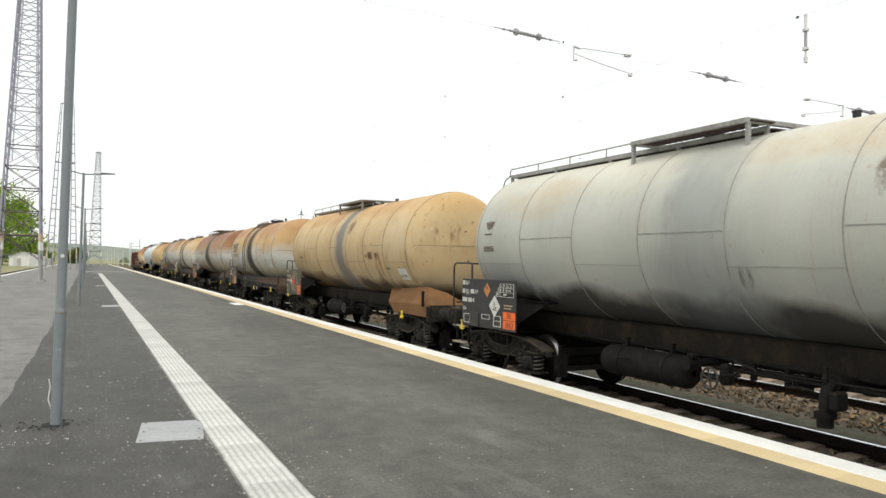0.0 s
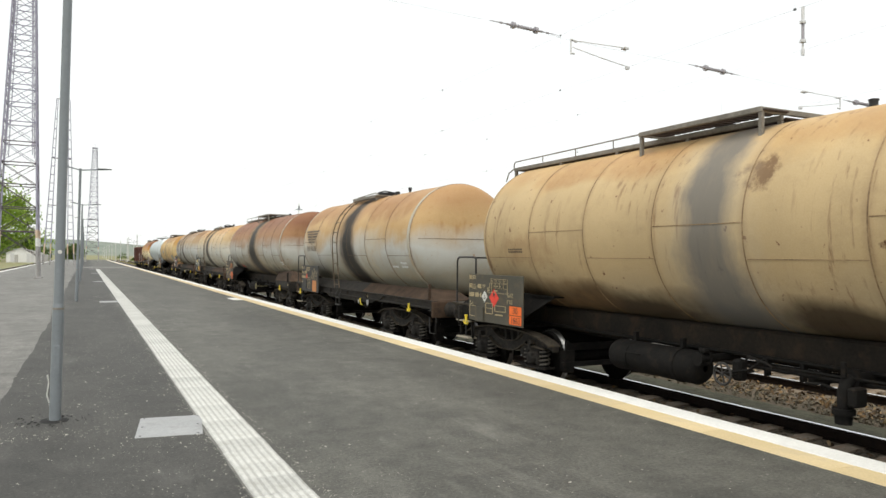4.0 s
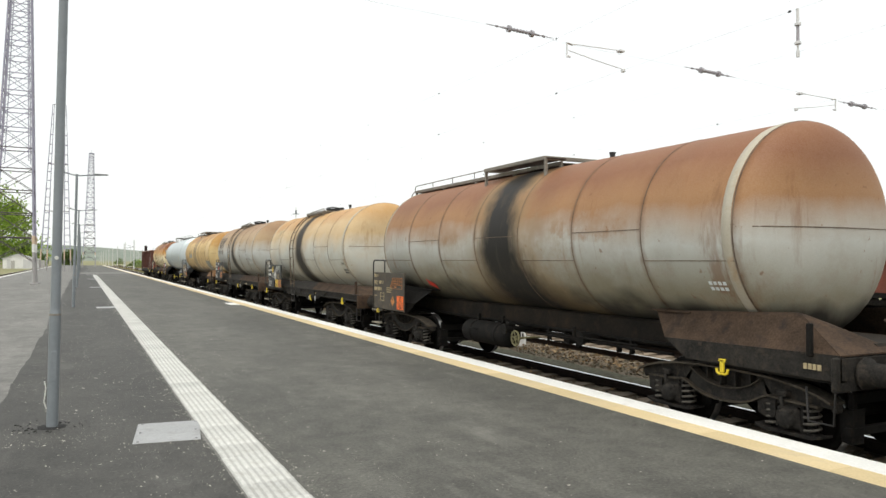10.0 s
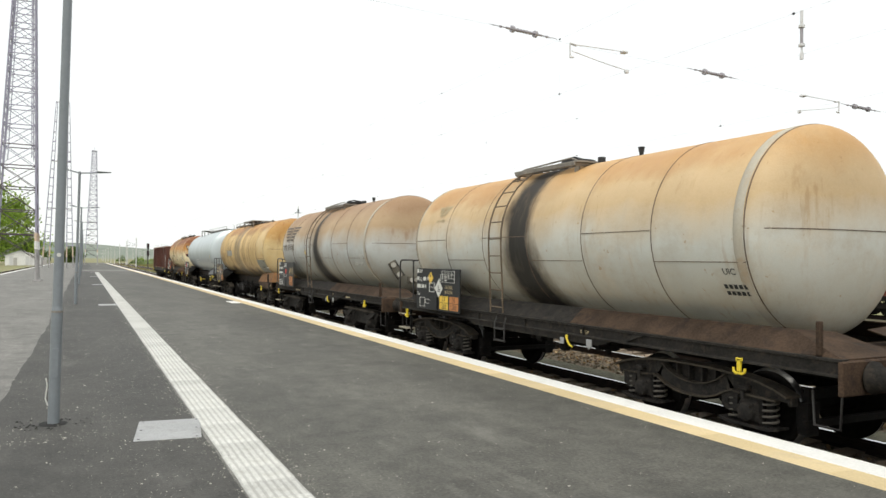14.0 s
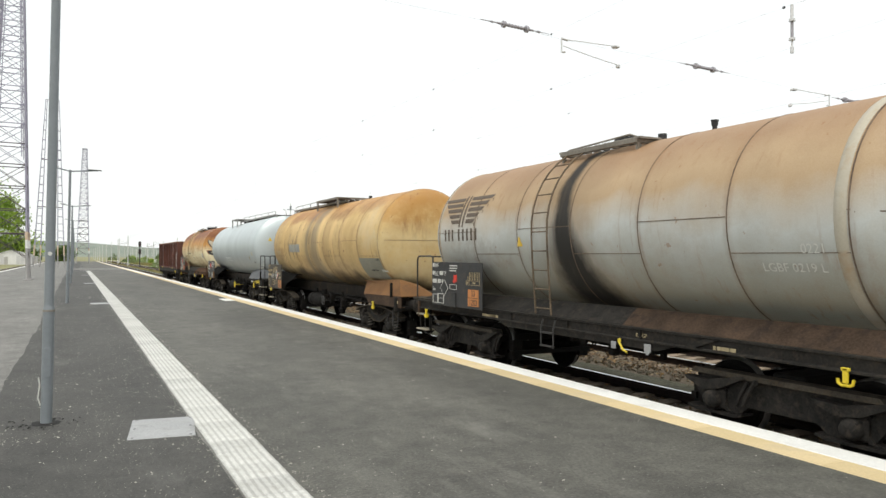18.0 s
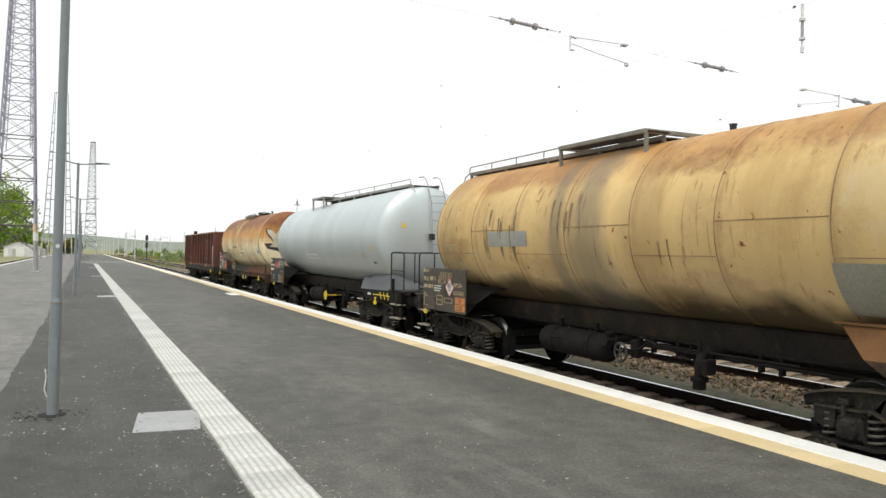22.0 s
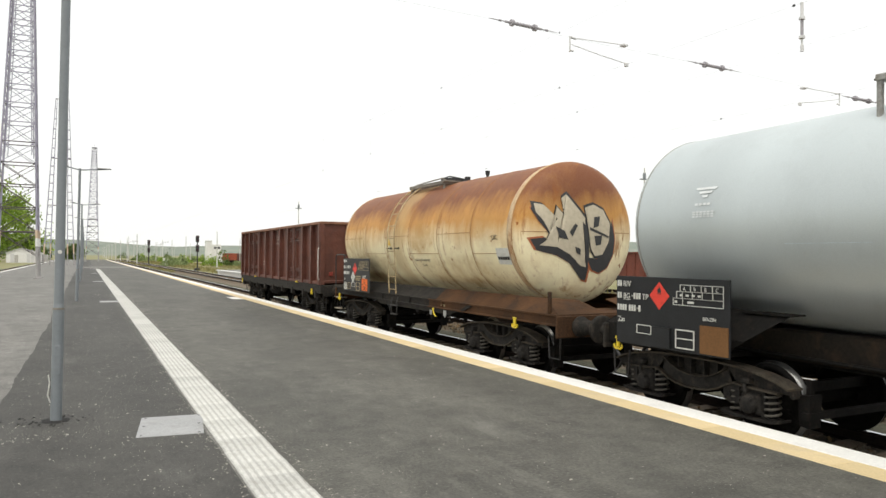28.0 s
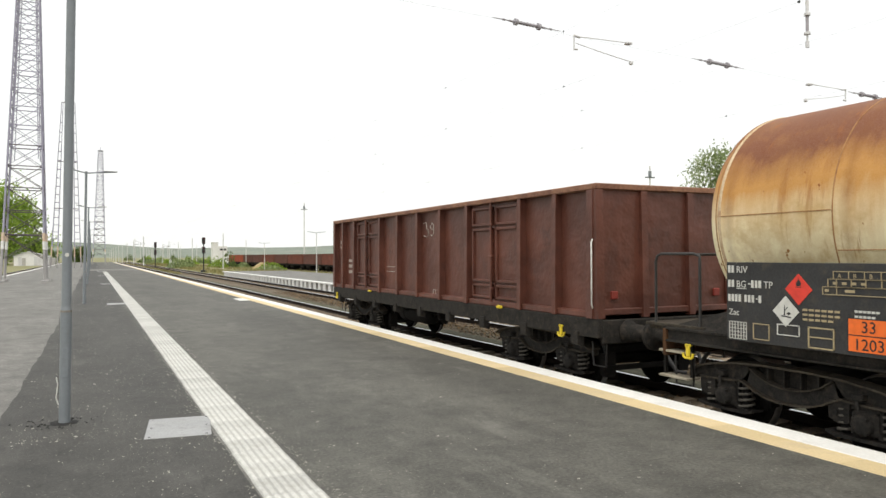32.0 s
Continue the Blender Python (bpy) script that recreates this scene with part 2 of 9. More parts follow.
# pale violet tone takes in the sky's glare round thin steel
M_LATTICE = surface("glare_paled_steel", (0.29, 0.28, 0.37), (0.38, 0.37, 0.46), 0.6, 0.0, coarse=2, fine=20)
M_LATTICE_DARK = surface("lattice_rust", (0.06, 0.048, 0.05), (0.13, 0.105, 0.11), 0.7, coarse=2, fine=20)
M_LATTICE_LIGHT = surface("painted_leg", (0.28, 0.27, 0.27), (0.38, 0.37, 0.36), 0.6, coarse=2, fine=20)
M_BAND_ORANGE = surface("faded_orange_paint", (0.5, 0.36, 0.25), (0.64, 0.52, 0.4), 0.7, coarse=2, fine=20)
M_CONC = surface("concrete", (0.36, 0.35, 0.33), (0.48, 0.47, 0.44), 0.9, coarse=1.5, fine=30, grime=(0.22, 0.21, 0.19))
M_SLEEPER = surface("sleeper_concrete", (0.11, 0.085, 0.06), (0.23, 0.18, 0.13), 0.9, coarse=3, fine=30, grime=(0.16, 0.09, 0.05), per_piece=0.4)
M_BALLAST = surface("ballast", (0.075, 0.06, 0.042), (0.2, 0.16, 0.112), 0.95, coarse=14, fine=60, bump=1.0, depth=0.04, grime=(0.12, 0.075, 0.045))
M_STONE = surface("ballast_stone", (0.06, 0.05, 0.04), (0.18, 0.15, 0.115), 0.9, coarse=9, fine=40, grime=(0.15, 0.1, 0.06))
M_MOSS = surface("mossy_gravel", (0.045, 0.044, 0.026), (0.12, 0.113, 0.07), 0.95, coarse=5, fine=70, bump=1.0, depth=0.03, grime=(0.055, 0.062, 0.03))
M_YARD = surface("weedy_yard_ballast", (0.075, 0.066, 0.042), (0.17, 0.145, 0.095), 0.95, coarse=0.8, fine=14, bump=0.8, depth=0.04, grime=(0.085, 0.105, 0.04))
M_RAIL = surface("rail_rust", (0.012, 0.009, 0.008), (0.026, 0.018, 0.014), 0.8, spec=0.1, coarse=4, fine=40)
M_RAILHEAD = surface("rail_head", (0.6, 0.61, 0.63), (0.75, 0.76, 0.78), 0.25, 0.9, coarse=3, fine=30, bump=0.03)
M_BLACK = surface("black_running_gear", (0.006, 0.0058, 0.0055), (0.013, 0.012, 0.011), 0.8, spec=0.15, coarse=4, fine=30, grime=(0.022, 0.017, 0.013))
M_GEAR = surface("dusty_running_gear", (0.011, 0.0105, 0.01), (0.032, 0.029, 0.0255), 0.85, spec=0.2, coarse=5, fine=40, grime=(0.05, 0.04, 0.031))
M_SPRING = surface("spring_steel", (0.045, 0.041, 0.035), (0.11, 0.098, 0.08), 0.75, 0.0, coarse=8, fine=40)
M_WHEEL = surface("wheel_steel", (0.006, 0.0058, 0.0055), (0.013, 0.012, 0.011), 0.9, 0.0, spec=0.1, coarse=6, fine=30)
M_TREAD = surface("worn_tread", (0.15, 0.15, 0.15), (0.24, 0.24, 0.24), 0.35, 0.9, coarse=6, fine=30)
M_SILL_RUST = surface("rusty_brown_sill", (0.035, 0.02, 0.012), (0.105, 0.052, 0.025), 0.85, spec=0.15, coarse=0.8, fine=40, grime=(0.03, 0.022, 0.018))
M_SILL_BROWN = surface("brown_sill", (0.032, 0.022, 0.0155), (0.078, 0.051, 0.035), 0.85, spec=0.15, coarse=2.5, fine=40, grime=(0.025, 0.02, 0.018))
M_SILL_TAN = surface("rusty_tan_sill", (0.125, 0.06, 0.022), (0.19, 0.095, 0.036), 0.75, spec=0.25, coarse=0.9, fine=40, grain=0.18, grime=(0.1, 0.052, 0.026))
M_SILL_GRIMY = surface("grimy_underframe", (0.008, 0.007, 0.0062), (0.026, 0.02, 0.0145), 0.85, spec=0.2, coarse=1.4, fine=30, grime=(0.042, 0.028, 0.017))
M_SILL_GREY = surface("grey_saddle", (0.052, 0.056, 0.062), (0.082, 0.087, 0.094), 0.55, coarse=2.5, fine=40, grain=0.15, grime=(0.06, 0.06, 0.058))
M_SIGN = surface("dark_sign", (0.029, 0.029, 0.03), (0.044, 0.044, 0.045), 0.6, spec=0.3, coarse=3, fine=40, bump=0.05, grime=(0.065, 0.056, 0.045))
M_SIGN_BROWN = surface("brown_sign", (0.05, 0.043, 0.035), (0.08, 0.069, 0.055), 0.65, spec=0.3, coarse=3, fine=40, bump=0.05, grime=(0.12, 0.09, 0.06))
M_SIGN_BLACK = surface("black_sign", (0.009, 0.01, 0.011), (0.017, 0.018, 0.02), 0.5, spec=0.3, coarse=3, fine=40, bump=0.03)
M_INK_W = plain("white_lettering", (0.62, 0.62, 0.58))
M_INK_Y = plain("faded_lettering", (0.42, 0.34, 0.2))
M_INK_K = plain("black_lettering", (0.018, 0.018, 0.018))
M_ORANGE = plain("orange_plate", (0.85, 0.16, 0.02))
M_ORANGE_OLD = plain("faded_orange_plate", (0.5, 0.2, 0.06))
M_AMBER = plain("amber_plate", (0.75, 0.5, 0.06))
M_RED = plain("red_label", (0.72, 0.05, 0.03))
M_HOOKY = plain("yellow_hook", (0.72, 0.55, 0.03), 0.5)
M_WOODSTEP = surface("step_board", (0.2, 0.175, 0.13), (0.36, 0.32, 0.25), 0.8, coarse=3, fine=30)
M_HANDRAIL = plain("dark_handrail", (0.025, 0.023, 0.022), 0.5)
M_WALKWAY = surface("walkway_grey", (0.14, 0.125, 0.105), (0.25, 0.225, 0.19), 0.7, coarse=3, fine=30)
M_GRATE = surface("dark_brown_grating", (0.02, 0.014, 0.011), (0.06, 0.035, 0.025), 0.85, coarse=4, fine=30)
M_DARKMETAL = plain("dark_metal", (0.03, 0.03, 0.032), 0.5, 0.3)
M_GONDOLA = surface("gondola_brown", (0.078, 0.026, 0.017), (0.145, 0.05, 0.032), 0.5, coarse=0.9, fine=2.6, bump=0.8, depth=0.05, grain=0.2, grime=(0.075, 0.028, 0.02))
M_GONDOLA_EDGE = surface("gondola_worn_edge", (0.13, 0.05, 0.03), (0.3, 0.15, 0.085), 0.7, coarse=2.5, fine=20)
M_DUST = surface("dusty_flange", (0.024, 0.021, 0.0175), (0.07, 0.06, 0.047), 0.9, spec=0.15, coarse=4, fine=30, grime=(0.066, 0.05, 0.033))
M_RED_GONDOLA = surface("gondola_red", (0.12, 0.034, 0.021), (0.21, 0.06, 0.036), 0.8, coarse=0.6, fine=12, grime=(0.09, 0.04, 0.03))
M_RED_GONDOLA_B = surface("gondola_dull", (0.09, 0.035, 0.025), (0.15, 0.06, 0.045), 0.8, coarse=0.6, fine=12, grime=(0.2, 0.07, 0.04))
M_ORANGE_GONDOLA = surface("gondola_orange", (0.32, 0.065, 0.025), (0.42, 0.1, 0.045), 0.8, coarse=0.6, fine=12, grime=(0.2, 0.07, 0.04))
M_BARK = surface("bark", (0.06, 0.05, 0.038), (0.13, 0.11, 0.085), 0.9, coarse=4, fine=30, bump=0.6)
M_TOWER_LOW = surface("tower_render", (0.42, 0.37, 0.29), (0.58, 0.53, 0.44), 0.9, coarse=0.35, fine=6, grime=(0.36, 0.31, 0.24))
M_TOWER_TOP = surface("tower_top", (0.27, 0.26, 0.23), (0.37, 0.355, 0.32), 0.9, coarse=0.35, fine=6, grime=(0.22, 0.2, 0.17))
M_VOID = plain("dark_opening", (0.02, 0.02, 0.022), 0.5)
M_SHED = surface("weathered_sheet", (0.5, 0.5, 0.5), (0.62, 0.62, 0.62), 0.7, coarse=0.6, fine=8)
M_WALLWHITE = surface("white_wall", (0.66, 0.66, 0.64), (0.78, 0.78, 0.76), 0.85, coarse=0.5, fine=6)
# insulators and arms are lightened to take in glare from the sky
M_INSUL = plain("insulator_glaze", (0.36, 0.34, 0.37), 0.3)
M_ARM = plain("glare_paled_arm", (0.7, 0.7, 0.71), 0.5)
M_WIRE = plain("wire", (0.25, 0.25, 0.25), 0.4, 0.5)
M_GLASSRED = plain("dark_lens", (0.06, 0.012, 0.012), 0.2)


def ground_mat():
    m, nt, b = nodes_of("ground", 0.95)
    p = n_pos(nt)
    g = n_ramp(nt, n_noise(nt, p, 0.06, 6, 0.65), [(0.35, (0.13, 0.15, 0.05)), (0.5, (0.21, 0.2, 0.09)), (0.62, (0.22, 0.185, 0.11)), (0.75, (0.14, 0.16, 0.055))])
    f = n_noise(nt, p, 6, 6, 0.7)
    col = n_mix(nt, 0.4, g, n_ramp(nt, f, [(0.35, (0.12, 0.13, 0.045)), (0.7, (0.3, 0.27, 0.16))]))
    nt.links.new(col, b.inputs["Base Color"])
    n_bump(nt, b, f, 0.6, 0.05)
    return m


def leaf_mat(name, a, c):
    m, nt, b = nodes_of(name, 0.72)
    geo = nt.nodes.new("ShaderNodeNewGeometry")
    col = n_ramp(nt, geo.outputs["Random Per Island"], [(0.0, a), (1.0, c)])
    nt.links.new(col, b.inputs["Base Color"])
    tr = nt.nodes.new("ShaderNodeBsdfTranslucent")
    nt.links.new(col, tr.inputs["Color"])
    mix = nt.nodes.new("ShaderNodeMixShader")
    mix.inputs[0].default_value = 0.4
    out = nt.nodes["Material Output"]
    nt.links.new(b.outputs[0], mix.inputs[1])
    nt.links.new(tr.outputs[0], mix.inputs[2])
    nt.links.new(mix.outputs[0], out.inputs["Surface"])
    return m


M_ASPHALT_PALE = paving("paler_asphalt", (0.076, 0.074, 0.064), 0.28, (0.26, 0.255, 0.23), 0.68)
M_STONE_PALE = surface("pale_ballast_stone", (0.06, 0.053, 0.038), (0.2, 0.175, 0.125), 0.9, coarse=9, fine=40, grime=(0.13, 0.095, 0.055))


def litter_mat():
    m, nt, b = nodes_of("dry_litter", 0.85)
    geo = nt.nodes.new("ShaderNodeNewGeometry")
    col = n_ramp(nt, geo.outputs["Random Per Island"], [(0.0, (0.035, 0.024, 0.013)), (0.5, (0.1, 0.06, 0.025)), (0.85, (0.2, 0.115, 0.042)), (1.0, (0.33, 0.25, 0.14))])
    nt.links.new(col, b.inputs["Base Color"])
    return m


M_LITTER = litter_mat()
M_EMBLEM = plain("faded_emblem", (0.1, 0.072, 0.05))
M_DRIP = surface("dried_drip", (0.11, 0.09, 0.055), (0.3, 0.22, 0.11), 0.7, coarse=6, fine=40)
M_SEAM = surface("rusty_weld", (0.06, 0.04, 0.028), (0.2, 0.145, 0.1), 0.8, coarse=3, fine=30)
M_LADDER = surface("browned_ladder_steel", (0.06, 0.042, 0.027), (0.17, 0.122, 0.076), 0.75, coarse=3, fine=30)
M_LADDER_OCHRE = surface("ochre_ladder_paint", (0.26, 0.18, 0.085), (0.5, 0.4, 0.24), 0.7, coarse=2.5, fine=30)
M_SEAM_GREY = surface("grey_weld", (0.17, 0.17, 0.16), (0.35, 0.35, 0.325), 0.8, coarse=3, fine=30)
M_WHEEL_OLIVE = surface("worn_yellow_wheel", (0.1, 0.09, 0.04), (0.22, 0.2, 0.1), 0.7, coarse=3, fine=30)
M_SEAM_TAN = surface("tan_weld", (0.12, 0.07, 0.036), (0.36, 0.25, 0.135), 0.8, coarse=3, fine=30)
M_GROUND = ground_mat()
M_LEAF = leaf_mat("spring_leaf", (0.11, 0.2, 0.02), (0.34, 0.46, 0.07))
M_LEAF_DARK = leaf_mat("dark_leaf", (0.05, 0.085, 0.02), (0.14, 0.2, 0.05))
M_LEAF_PALE = leaf_mat("pale_leaf", (0.14, 0.2, 0.07), (0.36, 0.42, 0.2))
M_GRASS = leaf_mat("dry_grass", (0.16, 0.16, 0.05), (0.34, 0.29, 0.13))

# ---- mesh building ----


class Shape:
    """Collects vertices and faces of one mesh."""

    def __init__(self):
        self.v, self.f, self.s, self.mi, self.k = [], [], [], [], 0

    def add(self, verts, faces, smooth=False):
        n = len(self.v)
        self.v += [tuple(p) for p in verts]
        self.f += [tuple(i + n for i in q) for q in faces]
        self.s += [smooth] * len(faces)
        self.mi += [self.k] * len(faces)
        return self

    def box(self, x0, x1, y0, y1, z0, z1, m=None):
        p = [(x, y, z) for x in (x0, x1) for y in (y0, y1) for z in (z0, z1)]
        if m is not None:
            p = [m @ Vector(q) for q in p]
        return self.add(p, [(0, 1, 3, 2), (4, 6, 7, 5), (0, 4, 5, 1), (2, 3, 7, 6), (0, 2, 6, 4), (1, 5, 7, 3)])

    def cbox(self, x0, x1, y0, y1, z0, z1, c=0.01):
        """A box with chamfered edges."""
        c = min(c, (x1 - x0) / 3, (y1 - y0) / 3, (z1 - z0) / 3)
        b = bmesh.new()
        bmesh.ops.create_cube(b, size=1)
        for w in b.verts:
            w.co = ((x0 + x1) / 2 + w.co.x * (x1 - x0), (y0 + y1) / 2 + w.co.y * (y1 - y0), (z0 + z1) / 2 + w.co.z * (z1 - z0))
        bmesh.ops.bevel(b, geom=b.edges[:], offset=c, segments=1, affect="EDGES")
        b.verts.index_update()
        self.add([w.co for w in b.verts], [[w.index for w in q.verts] for q in b.faces])
        b.free()
        return self

    def rings(self, rows, closed=True, caps=True, smooth=True):
        n = len(rows[0])
        fs = [(i * n + j, i * n + (j + 1) % n, (i + 1) * n + (j + 1) % n, (i + 1) * n + j) for i in range(len(rows) - 1) for j in range(n if closed else n - 1)]
        self.add([p for r in rows for p in r], fs, smooth)
        if caps:
            self.add(rows[0], [tuple(range(n - 1, -1, -1))])
            self.add(rows[-1], [tuple(range(n))])
        return self

    def tube(self, pts, r, seg=8, caps=True):
        pts = [Vector(p) for p in pts]
        rows, up = [], None
        rad = r if isinstance(r, (list, tuple)) else [r] * len(pts)
        for i, p in enumerate(pts):
            d = (pts[min(i + 1, len(pts) - 1)] - pts[max(i - 1, 0)]).normalized()
            if up is None:
                up = Vector((0, 0, 1)) if abs(d.z) < 0.9 else Vector((1, 0, 0))
            side = d.cross(up).normalized()
            up = side.cross(d).normalized()
            rows.append([p + (side * math.cos(a) + up * math.sin(a)) * rad[i] for a in (2 * math.pi * j / seg for j in range(seg))])
        return self.rings(rows, caps=caps)

    def cyl(self, a, b, r, seg=16, r2=None):
        return self.tube([a, b], [r, r if r2 is None else r2], seg)

    def lathe_y(self, prof, x, z, seg=48, smooth=True):
        """Turns a profile of (y, radius) round an axis along y."""
        rows = [[(x + rr * math.cos(a), y, z + rr * math.sin(a)) for a in (2 * math.pi * j / seg for j in range(seg))] for y, rr in prof]
        return self.rings(rows, caps=False, smooth=smooth)

    def lathe_x(self, prof, y, z, seg=28, smooth=True, caps=True):
        rows = [[(x, y + rr * math.cos(a), z + rr * math.sin(a)) for a in (2 * math.pi * j / seg for j in range(seg))] for x, rr in prof]
        return self.rings(rows, caps=caps, smooth=smooth)

    def prism_x(self, poly, x0, x1):
        """A polygon of (y, z) pushed along x."""
        n = len(poly)
        a, b = [(x0, y, z) for y, z in poly], [(x1, y, z) for y, z in poly]
        return self.add(a + b, [tuple(range(n - 1, -1, -1)), tuple(range(n, 2 * n))] + [(j, (j + 1) % n, n + (j + 1) % n, n + j) for j in range(n)])

    def prism_y(self, poly, y0, y1):
        n = len(poly)
        a, b = [(x, y0, z) for x, z in poly], [(x, y1, z) for x, z in poly]
        return self.add(a + b, [tuple(range(n)), tuple(range(2 * n - 1, n - 1, -1))] + [(j, n + j, n + (j + 1) % n, (j + 1) % n) for j in range(n)])

    def mesh(self, name, mat):
        me = bpy.data.meshes.new(name)
        me.from_pydata(self.v, [], self.f)
        me.polygons.foreach_set("use_smooth", self.s)
        me.polygons.foreach_set("material_index", self.mi)
        b = bmesh.new()
        b.from_mesh(me)
        bmesh.ops.recalc_face_normals(b, faces=b.faces[:])
        b.to_mesh(me)
        b.free()
        for m_ in mat if isinstance(mat, (list, tuple)) else (mat,):
            me.materials.append(m_)
        return me


def part(name, shape, mat, parent=None, label="", at=None):
    me = shape.mesh(name, mat) if isinstance(shape, Shape) else shape
    ob = new(name, me)
    if parent is not None:
        ob.parent = parent
    if at is not None:
        ob.matrix_basis = at
    if label:
        ob["label"] = label
    return ob


def thing(name, label, category, at=None, group="", kind=""):
    ob = new(name)
    ob.empty_display_size = 0.3
    if at is not None:
        ob.matrix_basis = at
    return tagged(ob, label, category, group, kind)


def lettering(text, size, mat, name="lettering"):
    cu = bpy.data.curves.new(name, "FONT")
    cu.body, cu.size, cu.extrude, cu.align_x = text, size, 0.001, "LEFT"
    cu.resolution_u = 3
    ob = bpy.data.objects.new(name, cu)
    scene.collection.objects.link(ob)
    me = bpy.data.meshes.new_from_object(ob.evaluated_get(bpy.context.evaluated_depsgraph_get()))
    bpy.data.objects.remove(ob)
    me.materials.clear()
    me.materials.append(mat)
    return me

# ---- the platform and the tracks ----
XC, RAIL_Z = 8.146, -0.385
X2 = 12.45
EDGE = 6.476


def structure(name, shape, mat, label="", at=None):
    return tagged(part(name, shape, mat, at=at), label, "", "", "structure")


structure("platform_body", Shape().box(-7.3, 6.13, -60, 260, -1.2, -0.006), M_APRON, "old pale grey concrete platform apron")
asph = Shape()
ys = [-40 + i * 0.25 for i in range(1200)]
edge_l = [-0.88 + 0.13 * noise.fractal((y * 0.16, 3.0, 0.0), 0.8, 2.1, 3) + 0.035 * noise.noise((y * 2.3, 1.0, 0.0)) for y in ys]
edge_r = [1.146 + 0.012 * noise.noise((y * 4.3, 5.0, 0.0)) - 0.03 * max(0.0, noise.noise((y * 1.1, 8.0, 0.0))) for y in ys]
asph.rings([[(edge_l[i], y, -0.02), (edge_l[i] + 0.02, y, 0.0), (edge_r[i] - 0.008, y, 0.0), (edge_r[i], y, -0.02)] for i, y in enumerate(ys)], caps=True, smooth=False)
structure("platform_asphalt_walk", Shape().box(1.605, 5.80, -40, 259.75, -0.02, 0.0), M_ASPHALT_PALE, "lighter grey asphalt beside the platform edge")
structure("platform_asphalt", asph, M_ASPHALT, "dark grey asphalt platform surface with pale grit")
structure("platform_asphalt_far", Shape().box(1.1, 1.604, 96.95, 259.7, -0.02, -0.003), M_ASPHALT_PALE, "lighter grey asphalt past the tactile strip")
structure("edge_strip_yellow", Shape().box(5.802, 6.128, 100.2, 259.8, -0.02, 0.003), M_YELLOW, "faded yellow warning strip along the platform edge")
structure("crossing_slab", Shape().box(-0.7, 5.78, 104, 116, -0.02, 0.004), M_APRON, "pale concrete crossing over the platform")
structure("edge_strip_white", Shape().cbox(6.13, EDGE, -40, 259.8, -0.14, 0.006, 0.012), M_WHITE, "white painted concrete platform edge")
structure("platform_wall", Shape().box(6.13, EDGE - 0.06, -60, 260, -1.2, -0.142), M_CONC, "grey concrete platform face above the track")
structure("apron_edge_white", Shape().cbox(-7.62, -7.28, -60, 260, -0.14, 0.004, 0.012), M_WHITE, "white painted edge of the other platform side")
structure("apron_wall", Shape().box(-7.55, -7.3, -60, 260, -1.2, -0.142), M_CONC)

# the ground: one sheet, low between and beyond the tracks


def ground_z(x, y):
    if x < 20:
        return -0.62
    k = min(1, (x - 20) / 16)
    return -0.62 - 0.75 * k * k * (3 - 2 * k)


gx = [-3000, -1200, -500, -200, -90, -40, -20, -8, 6, 16, 20, 22, 24, 26, 28, 30, 32, 34, 36, 40, 50, 70, 110, 180, 300, 600, 1400, 3000]
gy = [-300, -60, 0, 40, 80, 120, 160, 200, 260, 340, 500, 800, 1400, 2200, 3400]
gs = Shape()
gs.rings([[(x, y, ground_z(x, y)) for x in gx] for y in gy], closed=False, caps=False)
structure("ground", gs, M_GROUND, "rough ground with dry grass and bare soil")


def ballast_bed(xc, z, name, shoulder=-0.42):
    s = Shape()
    rows = []
    for i in range(420):
        y = -20 + i * 0.5 if i < 300 else 130 + (i - 300) * 1.5
        row = []
        for dx, dz in ((-2.4, shoulder), (-1.75, -0.19), (-1.2, -0.165), (-0.6, -0.185), (0, -0.19), (0.6, -0.185), (1.2, -0.165), (1.7, -0.19), (2.0, -0.22), (2.2, -0.23)):
            row.append((xc + dx + 0.05 * noise.noise((dx * 9, y * 1.7, 1)), y, z + dz + 0.03 * noise.noise((dx * 4, y * 3.1, 5))))
        rows.append(row)
    s.rings(rows, closed=False, caps=False)
    return structure(name, s, M_BALLAST, "rust-stained crushed stone ballast")


ballast_bed(XC, RAIL_Z, "ballast")
ballast_bed(X2, RAIL_Z, "ballast_2", -0.19)
path = Shape()
path.rings([[(x + 0.06 * noise.noise((y * 0.9, x * 3, 2)), y, RAIL_Z - 0.2 + dz + 0.018 * noise.noise((x * 5, y * 2.7, 3))) for x, dz in ((9.32, -0.03), (9.45, 0.035), (9.75, 0.05), (10.05, 0.045), (10.28, 0.01), (10.4, -0.03))]
            for y in (-20 + k * 0.4 for k in range(450))], closed=False, caps=False)
structure("cess_path", path, M_MOSS, "grey-green mossy fine gravel between the tracks")
ballast_bed(-9.5, RAIL_Z, "ballast_3")

sl = Shape()
sl.prism_y([(-1.3, -0.33), (1.3, -0.33), (1.3, -0.17), (1.27, -0.15), (0.45, -0.15), (0.3, -0.175), (-0.3, -0.175), (-0.45, -0.15), (-1.27, -0.15), (-1.3, -0.17)], -0.13, 0.13)
SLEEPER = sl.mesh("sleeper", M_SLEEPER)
RAIL_FOOT = [(-0.075, -0.172), (0.075, -0.172), (0.075, -0.158), (0.012, -0.14), (0.009, -0.05), (0.034, -0.036), (0.034, -0.008), (-0.034, -0.008), (-0.034, -0.036), (-0.009, -0.05), (-0.012, -0.14), (-0.075, -0.158)]


